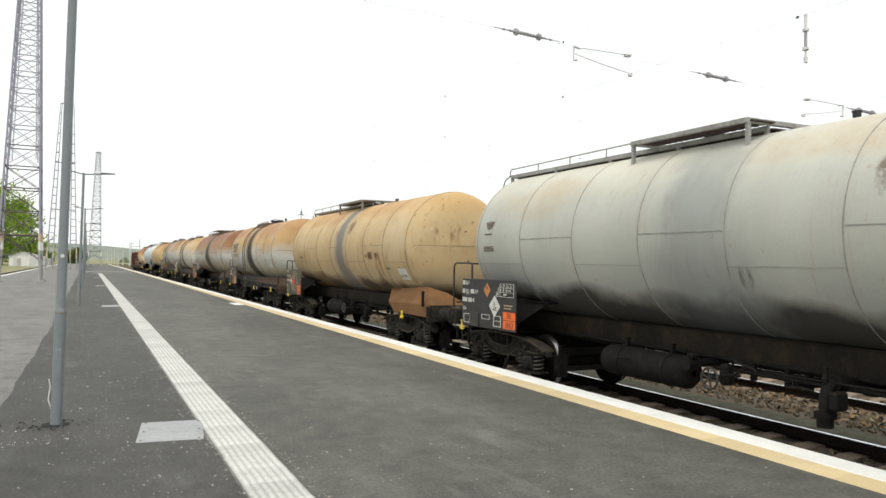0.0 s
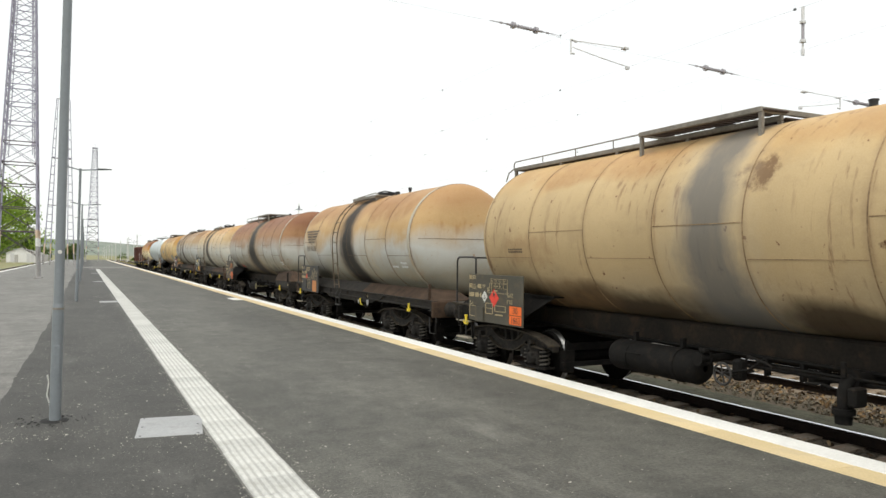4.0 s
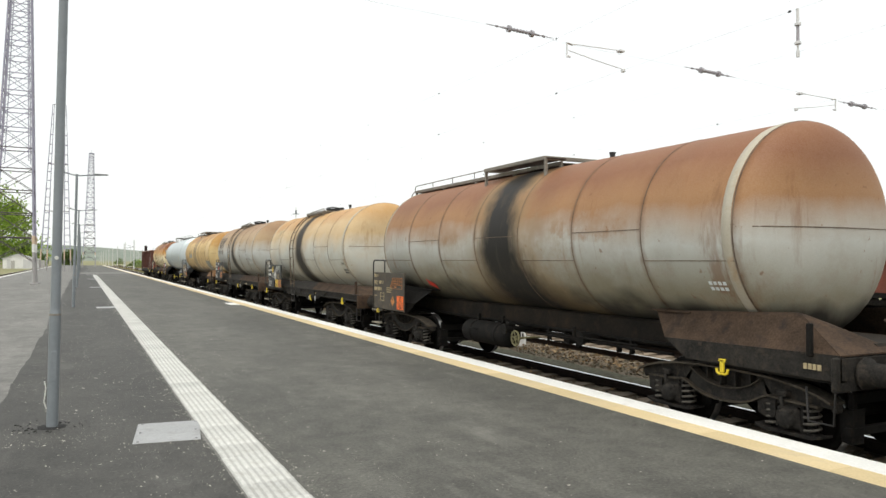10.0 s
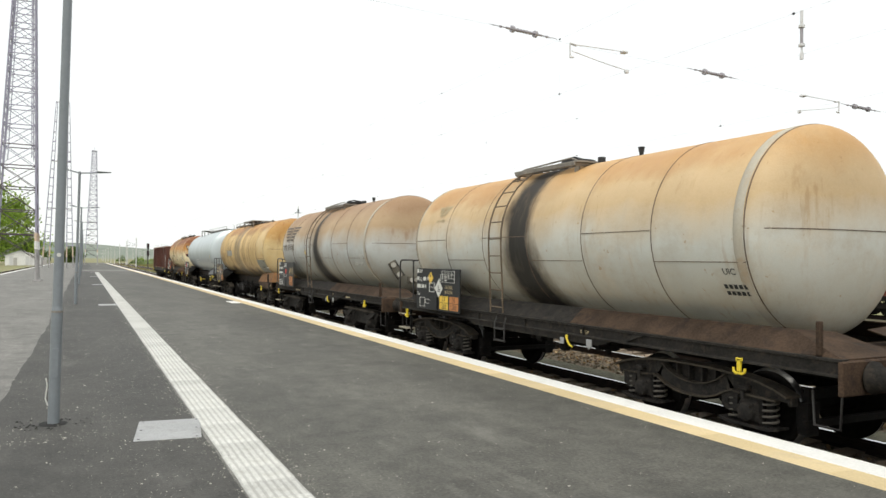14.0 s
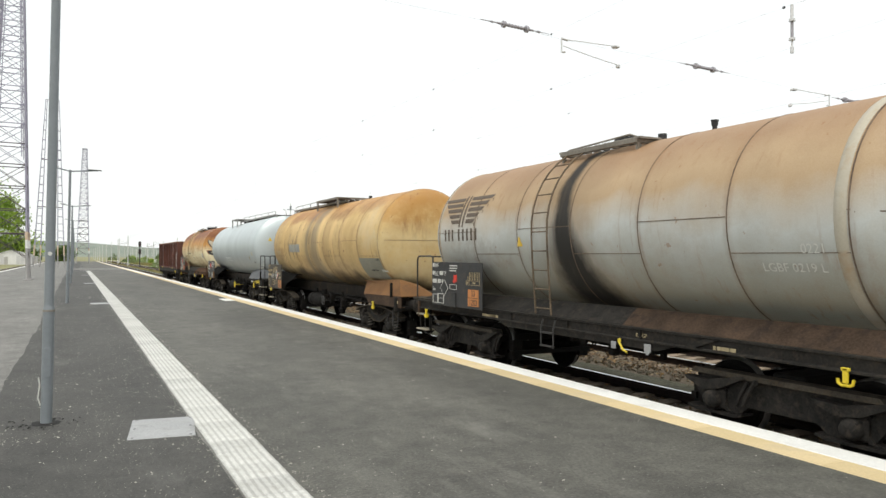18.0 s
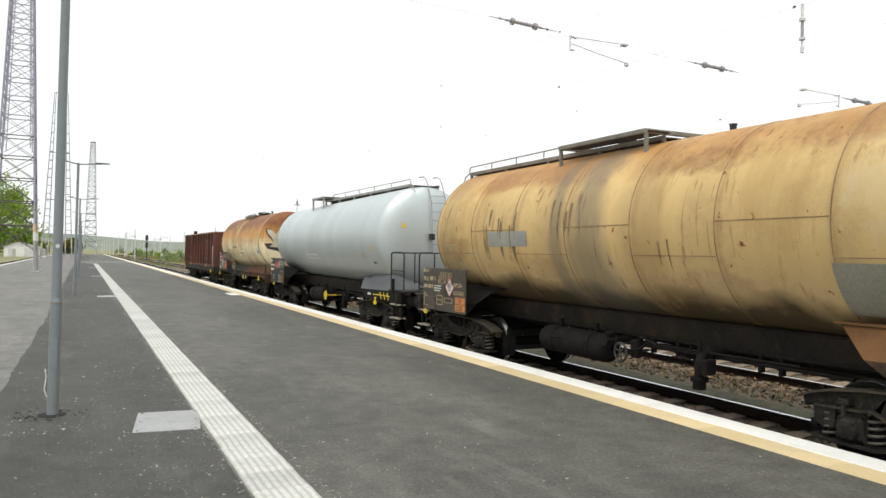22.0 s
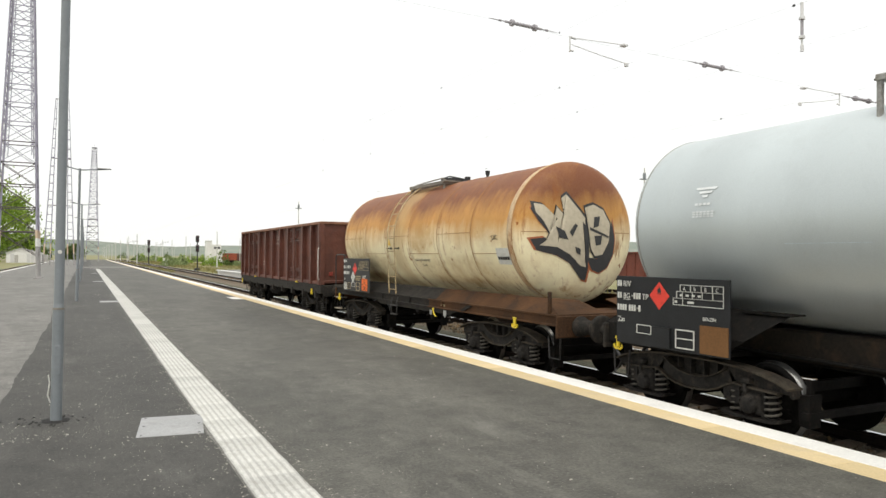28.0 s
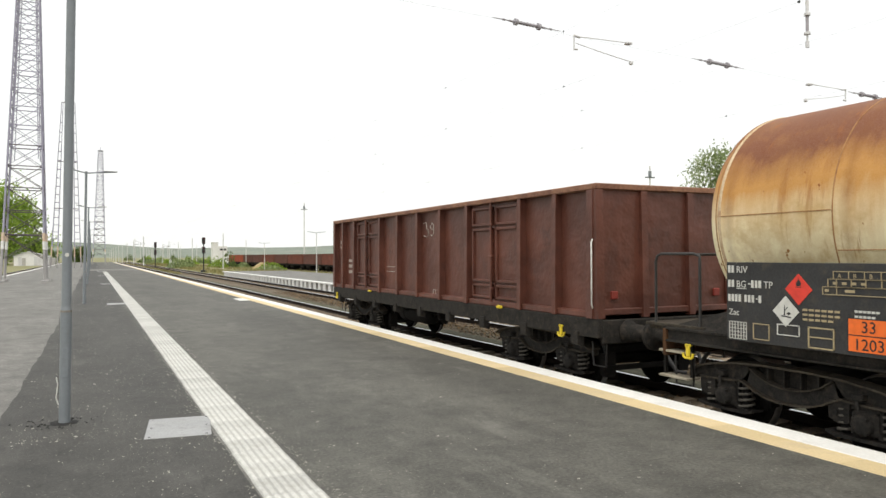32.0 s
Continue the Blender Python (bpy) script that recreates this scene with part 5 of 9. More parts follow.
def tank_long(u, L, label, paint, sign, sill, r=1.35, zc=2.6, seams=7, cat=None, gear=True, emblem=None, far_hoops=True, weld=None, band=None, plat_mat=M_WALKWAY, y0=1.85, far=1.8, dish=0.55, r2=None, shift=0.0, sole=M_BLACK, wheel_mat=M_HANDRAIL, wheel_back=1.83, near_bogie=2.25, spout=True):
    """Self-supporting long tank on two stub frames."""
    w = wagon_empty(u, label)
    y1 = L - far
    sm = ([y0] if seams > 3 else []) + [y0 + (y1 - y0) * k / seams for k in range(1, seams)] + [y1]
    tank_shell(w, y0, y1, r, zc, paint, sm, weld=weld, band=band, dish=dish, r2=r2)
    ends(w, L)
    bogie(w, near_bogie)
    bogie(w, L - 2.2)
    saddle(w, L, sill, False, shift, sole)
    saddle(w, L, M_BLACK, True, 0.0, M_BLACK)
    part("centre_sill", Shape().cbox(-0.55, 0.55, 0.7, L - 0.7, 0.95, 1.32, 0.03), M_SILL_GRIMY, w, "grimy dark underframe beneath the tank")
    yv_ = L * 0.375
    s = Shape()
    s.cyl((0, yv_, 1.3), (0, yv_, 0.86), 0.13, 14)
    s.cyl((-0.9, yv_, 0.95), (0.9, yv_, 0.95), 0.07, 12)
    for x in (-0.9, 0.9):
        s.cyl((x - 0.04, yv_, 0.95), (x + 0.04, yv_, 0.95), 0.11, 12)
    if spout:
        s.tube([(-0.9, yv_, 0.95), (-1.0, yv_, 0.93), (-1.04, yv_, 0.82), (-1.04, yv_, 0.66)], 0.065, 12)
        s.cyl((-1.04, yv_, 0.6), (-1.04, yv_, 0.66), 0.115, 14)
        s.cyl((-1.04, yv_, 0.5), (-1.04, yv_, 0.6), 0.085, 12)
        s.cbox(-1.14, -0.94, yv_ - 0.2, yv_ - 0.1, 0.7, 0.9, 0.02)
    s.tube([(-1.12, yv_ + 0.05, 0.86), (-1.18, yv_ + 0.16, 0.9), (-1.18, yv_ + 0.34, 0.88)], 0.014, 6)
    s.cyl((-1.04, yv_, 0.98), (-1.04, yv_, 1.14), 0.03, 8)
    for d in (-0.9, -0.6, 0.8, 1.3):
        s.cbox(-0.66, -0.58, yv_ + d - 0.03, yv_ + d + 0.03, 0.78, 1.0, 0.01)
    s.tube([(-0.75, yv_ - 1.9, 0.9), (-0.75, yv_ + 1.9, 0.88)], 0.022, 6)
    s.tube([(-0.95, yv_ - 1.4, 0.98), (-0.95, yv_ + 0.9, 0.96)], 0.016, 6)
    part("bottom_valve", s, M_BLACK, w, "black bottom discharge valve")
    part("brake_pipe", Shape().tube([(-0.62, 1.2, 1.04), (-0.62, L * 0.3, 1.0), (-0.62, L * 0.7, 1.0), (-0.62, L - 1.2, 1.04)], 0.025, 6), M_BLACK, w)
    brake_gear(w, L - 5.6, L, gear, wheel_mat, wheel_back, linkage=spout)
    if far_hoops:
        end_platform(w, L)
    part("rope_hook", HOOK, None, w, "yellow rope hook", pose(-1.3, 2.1, 0.88))
    part("rope_hook", HOOK, None, w, "yellow rope hook", pose(-1.3, L - 0.95, 0.9))
    for yy in (0.95,):
        part("marker_bracket", Shape().cbox(-1.3, -1.24, yy - 0.03, yy + 0.03, 1.2, 1.55, 0.01), M_BLACK, w)
    top = zc + r - 0.23
    c = cat or (6.6, L - 1.3, 6.6, 8.8, 5.7)
    raised_catwalk(w, c[0], c[1], c[2], c[3], top + 0.15, plat_mat)
    dome_fittings(w, (c[2] + c[3]) / 2, top + 0.12, c[4])
    return w


def tank_short(u, L, label, paint, sill, r=1.35, zc=2.62, seams=6, style="spring", ladder_y=7.3, gear=True, hoops=True, weld=None, band=None, y0=1.85, dish=0.55, lad_mat=M_LADDER, near_sill=None, split=5.6, far=1.57):
    """Tank resting along its length on a full underframe."""
    w = wagon_empty(u, label)
    y1 = L - far
    sm = [y0] + [y0 + (y1 - y0) * k / seams for k in range(1, seams)] + [y1]
    tank_shell(w, y0, y1, r, zc, paint, sm, weld=weld, band=band, dish=dish)
    ends(w, L, sill)
    bogie(w, 2.86, style)
    bogie(w, L - 2.4, style)
    for sx in (-1, 1):
        s = Shape()
        s.prism_y([(sx * 1.2, 1.05), (sx * 1.31, 1.05), (sx * 1.31, 1.07), (sx * 1.27, 1.08), (sx * 1.27, 1.2), (sx * 1.31, 1.21), (sx * 1.31, 1.235), (sx * 1.2, 1.235)], 0.64, split)
        part("side_sill", s, near_sill or sill, w, "channel side sill")
        s = Shape()
        s.prism_y([(sx * 1.2, 1.05), (sx * 1.31, 1.05), (sx * 1.31, 1.07), (sx * 1.27, 1.08), (sx * 1.27, 1.2), (sx * 1.31, 1.21), (sx * 1.31, 1.235), (sx * 1.2, 1.235)], split, L - 0.64)
        part("side_sill", s, M_GEAR, w, "black channel side sill")
        for k in range(3):
            y = 4.9 + k * (L - 9.4) / 2
            part("sill_bracket", Shape().box(min(sx * 1.27, sx * 1.305), max(sx * 1.27, sx * 1.305), y - 0.012, y + 0.012, 1.08, 1.2), near_sill or sill if y < split else M_GEAR, w)
        s = Shape()
        a0 = -math.radians(68)
        xi, zi = r * math.cos(a0) + 0.3, zc + r * math.sin(-1.0)
        for ya, yb, m_ in ((0.68, split - 0.3, sill), (split - 0.3, L - 0.68, M_GEAR)):
            s = Shape()
            ta, tb = max(ya, 1.45), min(yb, L - 1.4)
            slab(s, [(sx * 1.255, ya, 1.237), (sx * 1.255, yb, 1.237), (sx * 0.99, tb, 1.47), (sx * 0.99, ta, 1.47)], -sx * 0.01, 0, -0.01)
            cr = part("tank_cradle", s, m_, w, "sloping cradle plate under the tank")
            for y, o in ((0.68, 1.45), (L - 0.68, L - 1.4)):
                if ya <= y <= yb:
                    s = Shape()
                    slab(s, [(sx * 1.255, y, 1.238), (sx * 0.99, o, 1.472), (sx * 0.3, o, 1.42), (sx * 0.3, y, 1.238)], 0, 0, -0.012)
                    part("gusset", s, m_, cr, "sloping end gusset")
    for y in (0.66, L - 1.6):
        part("deck_plate", Shape().cbox(-1.2, 1.2, y, y + 0.94, 1.2, 1.24, 0.005), sill, w)
    part("centre_sill", Shape().cbox(-0.3, 0.3, 0.66, L - 0.66, 0.85, 1.1, 0.02), M_BLACK, w)
    brake_gear(w, L - 5.0, L, False, xa=0.75)
    if hoops:
        end_platform(w, L)
    part("rope_hook", HOOK, None, w, "yellow rope hook", pose(-1.33, 1.9, 0.95))
    part("rope_hook", HOOK, None, w, "yellow rope hook", pose(-1.33, L - 1.1, 0.9))
    part("marker_bracket", Shape().cbox(-1.28, -1.22, 0.9, 0.96, 1.24, 1.6, 0.01), sill, w)
    part("sill_belly", Shape().prism_x([(4.25, 1.048), (4.6, 0.95), (L - 4.3, 0.95), (L - 3.95, 1.048)], -1.27, -1.24), M_GEAR, w, "deeper web of the sill between the bogies")
    part("sill_gusset", Shape().prism_x([(3.55, 1.2), (3.75, 1.2), (4.1, 1.06), (3.95, 1.06)], -1.305, -1.272), M_GEAR, w)
    lv = part("brake_lever", Shape().tube([(-1.3, 5.3, 1.05), (-1.33, 5.28, 1.0), (-1.33, 5.2, 0.9), (-1.33, 5.12, 0.88)], 0.015, 6).cbox(-1.34, -1.315, 5.25, 5.31, 1.0, 1.05, 0.01), M_HOOKY, w, "yellow brake change-over lever")
    part("lever_plate", Shape().cbox(-1.33, -1.315, 5.36, 5.46, 0.9, 1.0, 0.01), M_PLATE, lv, "white lever plate")
    part("tag", Shape().prism_x([(4.67, 1.03), (4.79, 1.03), (4.79, 0.93), (4.73, 0.88), (4.67, 0.93)], -1.32, -1.305), M_PLATE, w, "pale pointed tag")
    part("lettering", lettering("KE-GP", 0.08, M_INK_Y), None, w, at=Matrix.Translation((-1.276, 5.0, 1.1)) @ SIGN_M)
    # ladder that follows the tank's side
    lad = []
    for k in range(15):
        a = -0.85 + (0.85 + 1.35) * k / 14
        lad.append((-(r + 0.1) * math.cos(a), (zc + (r + 0.1) * math.sin(a))))
    lad = [(-1.36, 1.26), (-r - 0.07, zc - 0.6), (-r - 0.09, zc - 0.3)] + [p for p in lad if p[1] > zc - 0.1]
    run_ = [0.0]
    for p, q in zip(lad, lad[1:]):
        run_.append(run_[-1] + math.hypot(q[0] - p[0], q[1] - p[1]))
    la = None
    for dy in (-0.22, 0.22):
        s = Shape().tube([(x, ladder_y + dy, z) for x, z in lad], 0.016, 8)
        o = part("ladder" if la is None else "stringer", s, lad_mat, la or w, "steel ladder bent over the tank")
        la = la or o
    for k in range(11):
        d = 0.1 + k * 0.31
        x, z = float(np.interp(d, run_, [p[0] for p in lad])), float(np.interp(d, run_, [p[1] for p in lad]))
        part("rung", Shape().cyl((x, ladder_y - 0.22, z), (x, ladder_y + 0.22, z), 0.012, 6), lad_mat, la)
    lo_step = None
    for dy in (-0.17, 0.17):
        s = Shape().tube([(-1.33, ladder_y - 0.12 + dy, 1.18), (-1.37, ladder_y - 0.12 + dy, 1.05), (-1.37, ladder_y - 0.12 + dy, 0.74)], 0.014, 6)
        o = part("step_ladder" if lo_step is None else "stringer", s, M_HANDRAIL, lo_step or w, "black steps below the sill")
        lo_step = lo_step or o
    for z in (0.75, 0.96):
        part("rung", Shape().cbox(-1.4, -1.33, ladder_y - 0.29, ladder_y + 0.05, z, z + 0.025, 0.005), M_HANDRAIL, lo_step)
    top = zc + r - 0.2
    catwalk(w, ladder_y - 1.3, ladder_y + 0.6, ladder_y - 1.5, ladder_y + 0.4, top - 0.12, M_WALKWAY)
    s = Shape()
    s.tube([(-0.6, ladder_y + 0.5, top - 0.1), (-0.6, ladder_y + 0.45, top + 0.12), (-0.6, ladder_y + 0.3, top + 0.22), (-0.6, ladder_y - 1.2, top + 0.27), (-0.6, ladder_y - 1.4, top + 0.2), (-0.6, ladder_y - 1.45, top + 0.05)], 0.016, 6)
    part("walkway_rail", s, M_WALKWAY, w)
    dome_fittings(w, ladder_y - 0.6, top + 0.14, ladder_y - 2.3)
    return w

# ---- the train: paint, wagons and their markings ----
RUST, RUST_DARK, SOOT_SHADE = (0.2, 0.07, 0.022), (0.085, 0.03, 0.014), (0.03, 0.028, 0.026)
M_WELD_GLINT = plain("weld_glint_line", (0.58, 0.66, 0.7), 0.4)
M_INK_WORN = plain("worn_dark_lettering", (0.13, 0.11, 0.08))
M_INK_FAINT = plain("worn_white_lettering", (0.74, 0.77, 0.78))


def rings(y0, y1, n):
    return [y0 + (y1 - y0) * k / n for k in range(n + 1)]


# grey deepens downwards; the first mark paints in the shade under the belly
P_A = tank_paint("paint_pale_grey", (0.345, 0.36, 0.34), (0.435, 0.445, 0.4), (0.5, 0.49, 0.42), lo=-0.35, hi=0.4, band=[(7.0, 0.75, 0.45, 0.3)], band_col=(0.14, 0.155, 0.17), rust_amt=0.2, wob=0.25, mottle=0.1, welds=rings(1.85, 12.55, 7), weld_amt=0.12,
                 marks=[(7.0, -1.0, 11.0, 0.42, SOOT_SHADE, 0.93), (6.3, -0.7, 0.8, 0.22, SOOT_SHADE, 0.35), (4.4, 0.45, 0.3, 0.28, RUST_DARK, 0.7), (6.9, -0.75, 0.6, 0.2, SOOT_SHADE, 0.45), (6.2, -0.4, 0.12, 0.16, SOOT_SHADE, 0.6), (3.4, -0.1, 0.5, 0.25, RUST, 0.5), (10.5, 0.5, 1.6, 0.3, (0.42, 0.3, 0.17), 0.5), (4.5, 0.75, 2.2, 0.2, (0.42, 0.3, 0.17), 0.5)])
# first mark paints the belly's shade in dark brown
P_B = tank_paint("paint_tan", (0.42, 0.33, 0.2), (0.5, 0.365, 0.19), (0.48, 0.31, 0.13), lo=-0.5, hi=0.5, band=[(7.0, 0.75, 0.4, 0.2, (0.4, 0.35, 0.27)), (7.0, 0.42, 0.8, 0.4)], band_col=(0.12, 0.12, 0.12), rust=(0.13, 0.045, 0.02), rust_amt=0.6, mottle=0.25, welds=rings(1.85, 12.4, 7), weld_amt=0.3,
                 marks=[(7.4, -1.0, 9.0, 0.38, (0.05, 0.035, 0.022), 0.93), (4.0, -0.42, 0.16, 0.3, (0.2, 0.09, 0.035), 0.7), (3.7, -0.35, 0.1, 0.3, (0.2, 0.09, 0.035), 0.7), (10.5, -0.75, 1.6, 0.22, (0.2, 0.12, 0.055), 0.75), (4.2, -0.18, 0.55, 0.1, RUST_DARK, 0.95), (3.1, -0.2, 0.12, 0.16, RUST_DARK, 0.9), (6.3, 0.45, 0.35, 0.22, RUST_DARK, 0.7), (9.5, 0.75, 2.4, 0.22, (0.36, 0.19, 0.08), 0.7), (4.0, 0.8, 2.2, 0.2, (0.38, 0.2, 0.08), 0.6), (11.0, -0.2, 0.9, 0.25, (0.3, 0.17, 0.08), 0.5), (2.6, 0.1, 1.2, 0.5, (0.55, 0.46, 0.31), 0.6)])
P_C = tank_paint("paint_rusty_crown", film_shade=(0.32, 0.305, 0.24), low=(0.52, 0.53, 0.505), mid=(0.47, 0.305, 0.135), top=(0.38, 0.215, 0.088), lo=0.1, hi=0.42, band=[(6.55, 0.85, 0.5, 0.2, (0.3, 0.2, 0.12)), (6.55, 0.55, 0.98, 0.6)], rust=(0.33, 0.15, 0.05), rust_amt=0.4, mottle=0.15, welds=rings(1.85, 10.85, 6), marks=[(9.5, 0.1, 1.8, 0.3, (0.42, 0.26, 0.1), 0.7), (3.0, 0.15, 1.2, 0.25, (0.44, 0.27, 0.1), 0.7), (3.6, 0.62, 1.9, 0.32, (0.27, 0.12, 0.045), 0.75), (10.2, 0.7, 1.6, 0.25, (0.26, 0.125, 0.05), 0.7), (4.6, -0.1, 0.9, 0.4, (0.5, 0.43, 0.3), 0.6)])
# first mark lays belly shade in; the two khaki ones mix shade with dirt
P_D = tank_paint("paint_brown_crown", film_shade=(0.27, 0.25, 0.185), low=(0.5, 0.51, 0.48), mid=(0.31, 0.16, 0.068), top=(0.2, 0.078, 0.031), lo=0.12, hi=0.35, band=[(7.4, 1.05, 0.75, 0.5, (0.3, 0.21, 0.11)), (7.4, 0.62, 0.99, 0.75)], rust=(0.2, 0.09, 0.04), rust_amt=0.45, wob=0.2, mottle=0.07, welds=rings(1.9, 12.87, 7), weld_amt=0.85, marks=[(7.6, -1.0, 9.0, 0.4, SOOT_SHADE, 0.93), (9.6, -0.6, 2.4, 0.3, (0.2, 0.18, 0.12), 0.7), (4.8, -0.6, 2.2, 0.28, (0.22, 0.2, 0.14), 0.6), (5.9, -0.15, 0.9, 0.5, (0.3, 0.22, 0.14), 0.6), (9.0, -0.3, 0.9, 0.4, (0.33, 0.26, 0.18), 0.5), (4.6, 0.1, 1.0, 0.2, (0.3, 0.15, 0.06), 0.7), (10.0, 0.12, 1.8, 0.2, (0.3, 0.16, 0.07), 0.7), (2.2, -0.1, 0.25, 0.7, (0.2, 0.1, 0.05), 0.6)])
P_E = tank_paint("paint_cream", film_shade=(0.48, 0.465, 0.39), low=(0.57, 0.575, 0.525), mid=(0.53, 0.385, 0.215), top=(0.47, 0.275, 0.105), lo=0.15, hi=0.5, band=[(6.85, 0.75, 0.5, 0.2, (0.36, 0.26, 0.15)), (6.85, 0.45, 0.97, 0.6)], rust=(0.34, 0.2, 0.08), rust_amt=0.4, welds=rings(1.85, 10.95, 6), weld_amt=0.2, marks=[(9.4, 0.7, 2.0, 0.25, (0.38, 0.19, 0.07), 0.6), (3.5, 0.75, 1.6, 0.22, (0.4, 0.2, 0.08), 0.6)])
P_F = tank_paint("paint_sooty", film_shade=(0.3, 0.295, 0.25), low=(0.49, 0.51, 0.495), mid=(0.39, 0.275, 0.16), top=(0.28, 0.17, 0.09), lo=0.2, hi=0.5, band=[(6.6, 0.5, 0.5, 0.9, (0.24, 0.17, 0.1)), (6.7, 0.17, 0.97, 2.5)], rust=(0.25, 0.12, 0.05), rust_amt=0.4, mottle=0.15, welds=rings(1.85, 10.95, 6), marks=[(9.3, -0.3, 1.2, 0.25, (0.24, 0.2, 0.16), 0.5)])
# first mark is underside shade laid into the ochre
P_G = tank_paint("paint_ochre", (0.55, 0.4, 0.2), (0.57, 0.395, 0.165), (0.39, 0.2, 0.055), lo=-0.4, hi=0.5, band=[(7.3, 0.42, 0.55, 0.5), (8.1, 0.2, 0.5, 0.3)], band_col=(0.15, 0.135, 0.11), rust=(0.2, 0.075, 0.025), rust_amt=0.8, mottle=0.4, ringed=0.2, welds=rings(1.68, 12.2, 7), weld_amt=0.4,
                 marks=[(7.0, -1.0, 9.0, 0.38, (0.05, 0.037, 0.022), 0.93), (1.2, -0.15, 0.9, 0.6, (0.6, 0.5, 0.29), 0.7), (1.3, 0.6, 0.9, 0.3, (0.4, 0.2, 0.05), 0.8), (6.0, -0.1, 0.5, 0.8, (0.38, 0.24, 0.1), 0.55), (4.0, 0.3, 0.6, 0.6, (0.42, 0.27, 0.1), 0.6), (11.0, 0.3, 0.8, 0.6, (0.42, 0.26, 0.09), 0.65), (8.8, -0.5, 1.0, 0.25, (0.33, 0.2, 0.09), 0.6), (5.2, -0.62, 1.4, 0.2, (0.34, 0.23, 0.12), 0.6), (5.2, 0.62, 1.0, 0.16, (0.2, 0.085, 0.03), 0.85), (3.1, 0.72, 1.0, 0.16, (0.24, 0.11, 0.045), 0.8), (9.6, 0.72, 1.8, 0.18, (0.27, 0.12, 0.045), 0.8), (7.6, 0.66, 1.2, 0.2, (0.28, 0.16, 0.09), 0.7), (9.35, 0.05, 0.09, 0.5, SOOT_SHADE, 0.75), (9.75, -0.05, 0.07, 0.4, SOOT_SHADE, 0.7), (10.3, -0.15, 0.1, 0.35, SOOT_SHADE, 0.6), (2.4, 0.25, 0.8, 0.5, (0.56, 0.45, 0.27), 0.7), (1.3, 0.5, 0.5, 0.4, (0.4, 0.22, 0.07), 0.6), (11.6, -0.25, 0.7, 0.2, (0.3, 0.17, 0.07), 0.6)])
# low tone is darker to carry the shade on the belly
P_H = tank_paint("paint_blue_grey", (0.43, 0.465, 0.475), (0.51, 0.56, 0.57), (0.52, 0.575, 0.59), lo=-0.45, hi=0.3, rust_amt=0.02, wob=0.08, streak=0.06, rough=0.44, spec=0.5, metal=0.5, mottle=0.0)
P_I = tank_paint("paint_rust_cream", (0.86, 0.775, 0.52), (0.49, 0.24, 0.055), (0.165, 0.048, 0.012), lo=0.06, hi=0.27, band=[(7.3, 0.55, 0.5, -0.2, (0.55, 0.4, 0.2))], rust=(0.28, 0.1, 0.025), rust_amt=1.0, wob=0.2, streak=0.36, mottle=0.14, welds=rings(2.04, 11.15, 6), weld_amt=0.5,
                 marks=[(4.5, -0.55, 2.4, 0.24, (0.44, 0.3, 0.12), 0.6), (9.5, -0.5, 1.8, 0.24, (0.44, 0.3, 0.12), 0.6), (6.0, 0.0, 0.8, 0.3, (0.46, 0.26, 0.08), 0.7), (3.2, 0.1, 0.7, 0.2, (0.5, 0.27, 0.08), 0.7), (10.3, -0.15, 0.9, 0.3, (0.45, 0.28, 0.1), 0.6), (4.2, -0.8, 2.6, 0.16, (0.36, 0.2, 0.07), 0.7), (9.0, -0.8, 2.2, 0.14, (0.36, 0.2, 0.07), 0.6)])
M_FLANGE = surface("pale_flange", (0.37, 0.33, 0.26), (0.46, 0.42, 0.34), 0.6, coarse=0.7, fine=30, grain=0.12, grime=(0.37, 0.25, 0.14))

M_FLANGE_RUST = surface("rusty_flange", (0.42, 0.26, 0.12), (0.62, 0.5, 0.34), 0.6, coarse=1.6, fine=30, grime=(0.3, 0.12, 0.04))
M_SEAM_RUST = surface("orange_weld", (0.24, 0.1, 0.035), (0.42, 0.24, 0.1), 0.8, coarse=3, fine=30)

U = dict(A=-0.04, B=14.28, C=28.45, D=41.04, E=55.35, F=67.97, G=80.75, H=94.84, I=109.05, J=121.95)

M_PLAT_GREY = surface("pale_walkway", (0.24, 0.24, 0.23), (0.36, 0.36, 0.34), 0.7, coarse=3, fine=30, grime=(0.18, 0.16, 0.13))
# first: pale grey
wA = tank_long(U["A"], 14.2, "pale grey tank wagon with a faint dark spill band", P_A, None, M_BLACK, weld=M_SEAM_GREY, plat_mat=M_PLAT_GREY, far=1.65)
rect, bars, outline, text, diamond, plate = sign_board(wA, 12.97, 1.0, 2.02, 0.9, M_SIGN)
registration(bars, text, M_INK_W)
diamond(1.0, 0.7, 0.13, M_ORANGE_OLD)
diamond(1.28, 0.42, 0.2, M_INK_W)
table(outline, bars, 1.35, 0.6, M_INK_W, 0.6, 0.24)
outline(0.08, 0.05, 0.24, 0.17, M_INK_W)
outline(1.25, 0.05, 0.26, 0.2, M_INK_W, 0.012, (), (0.5,))
outline(0.8, 0.16, 0.3, 0.09, M_INK_W)
rect(0.36, 0.0, 0.34, 0.26, M_SIGN, "document_box", 0.03)
fine_print(bars, 1.62, 0.44, M_INK_Y, 2, 0.3)
plate(1.58, 0.03, "30", "1863", M_ORANGE, 0.44, 0.32)
wing_emblem(wA, 1.35, 2.6, 12.3, 0.36, 0.28, 0.18, M_EMBLEM, False)
tank_bars(wA, 12.28, 0.12, 6, 0.035, 0.03, 1.35, 2.6, M_EMBLEM)
tank_bars(wA, 12.3, -0.06, 8, 0.035, 0.022, 1.35, 2.6, M_EMBLEM, 3)

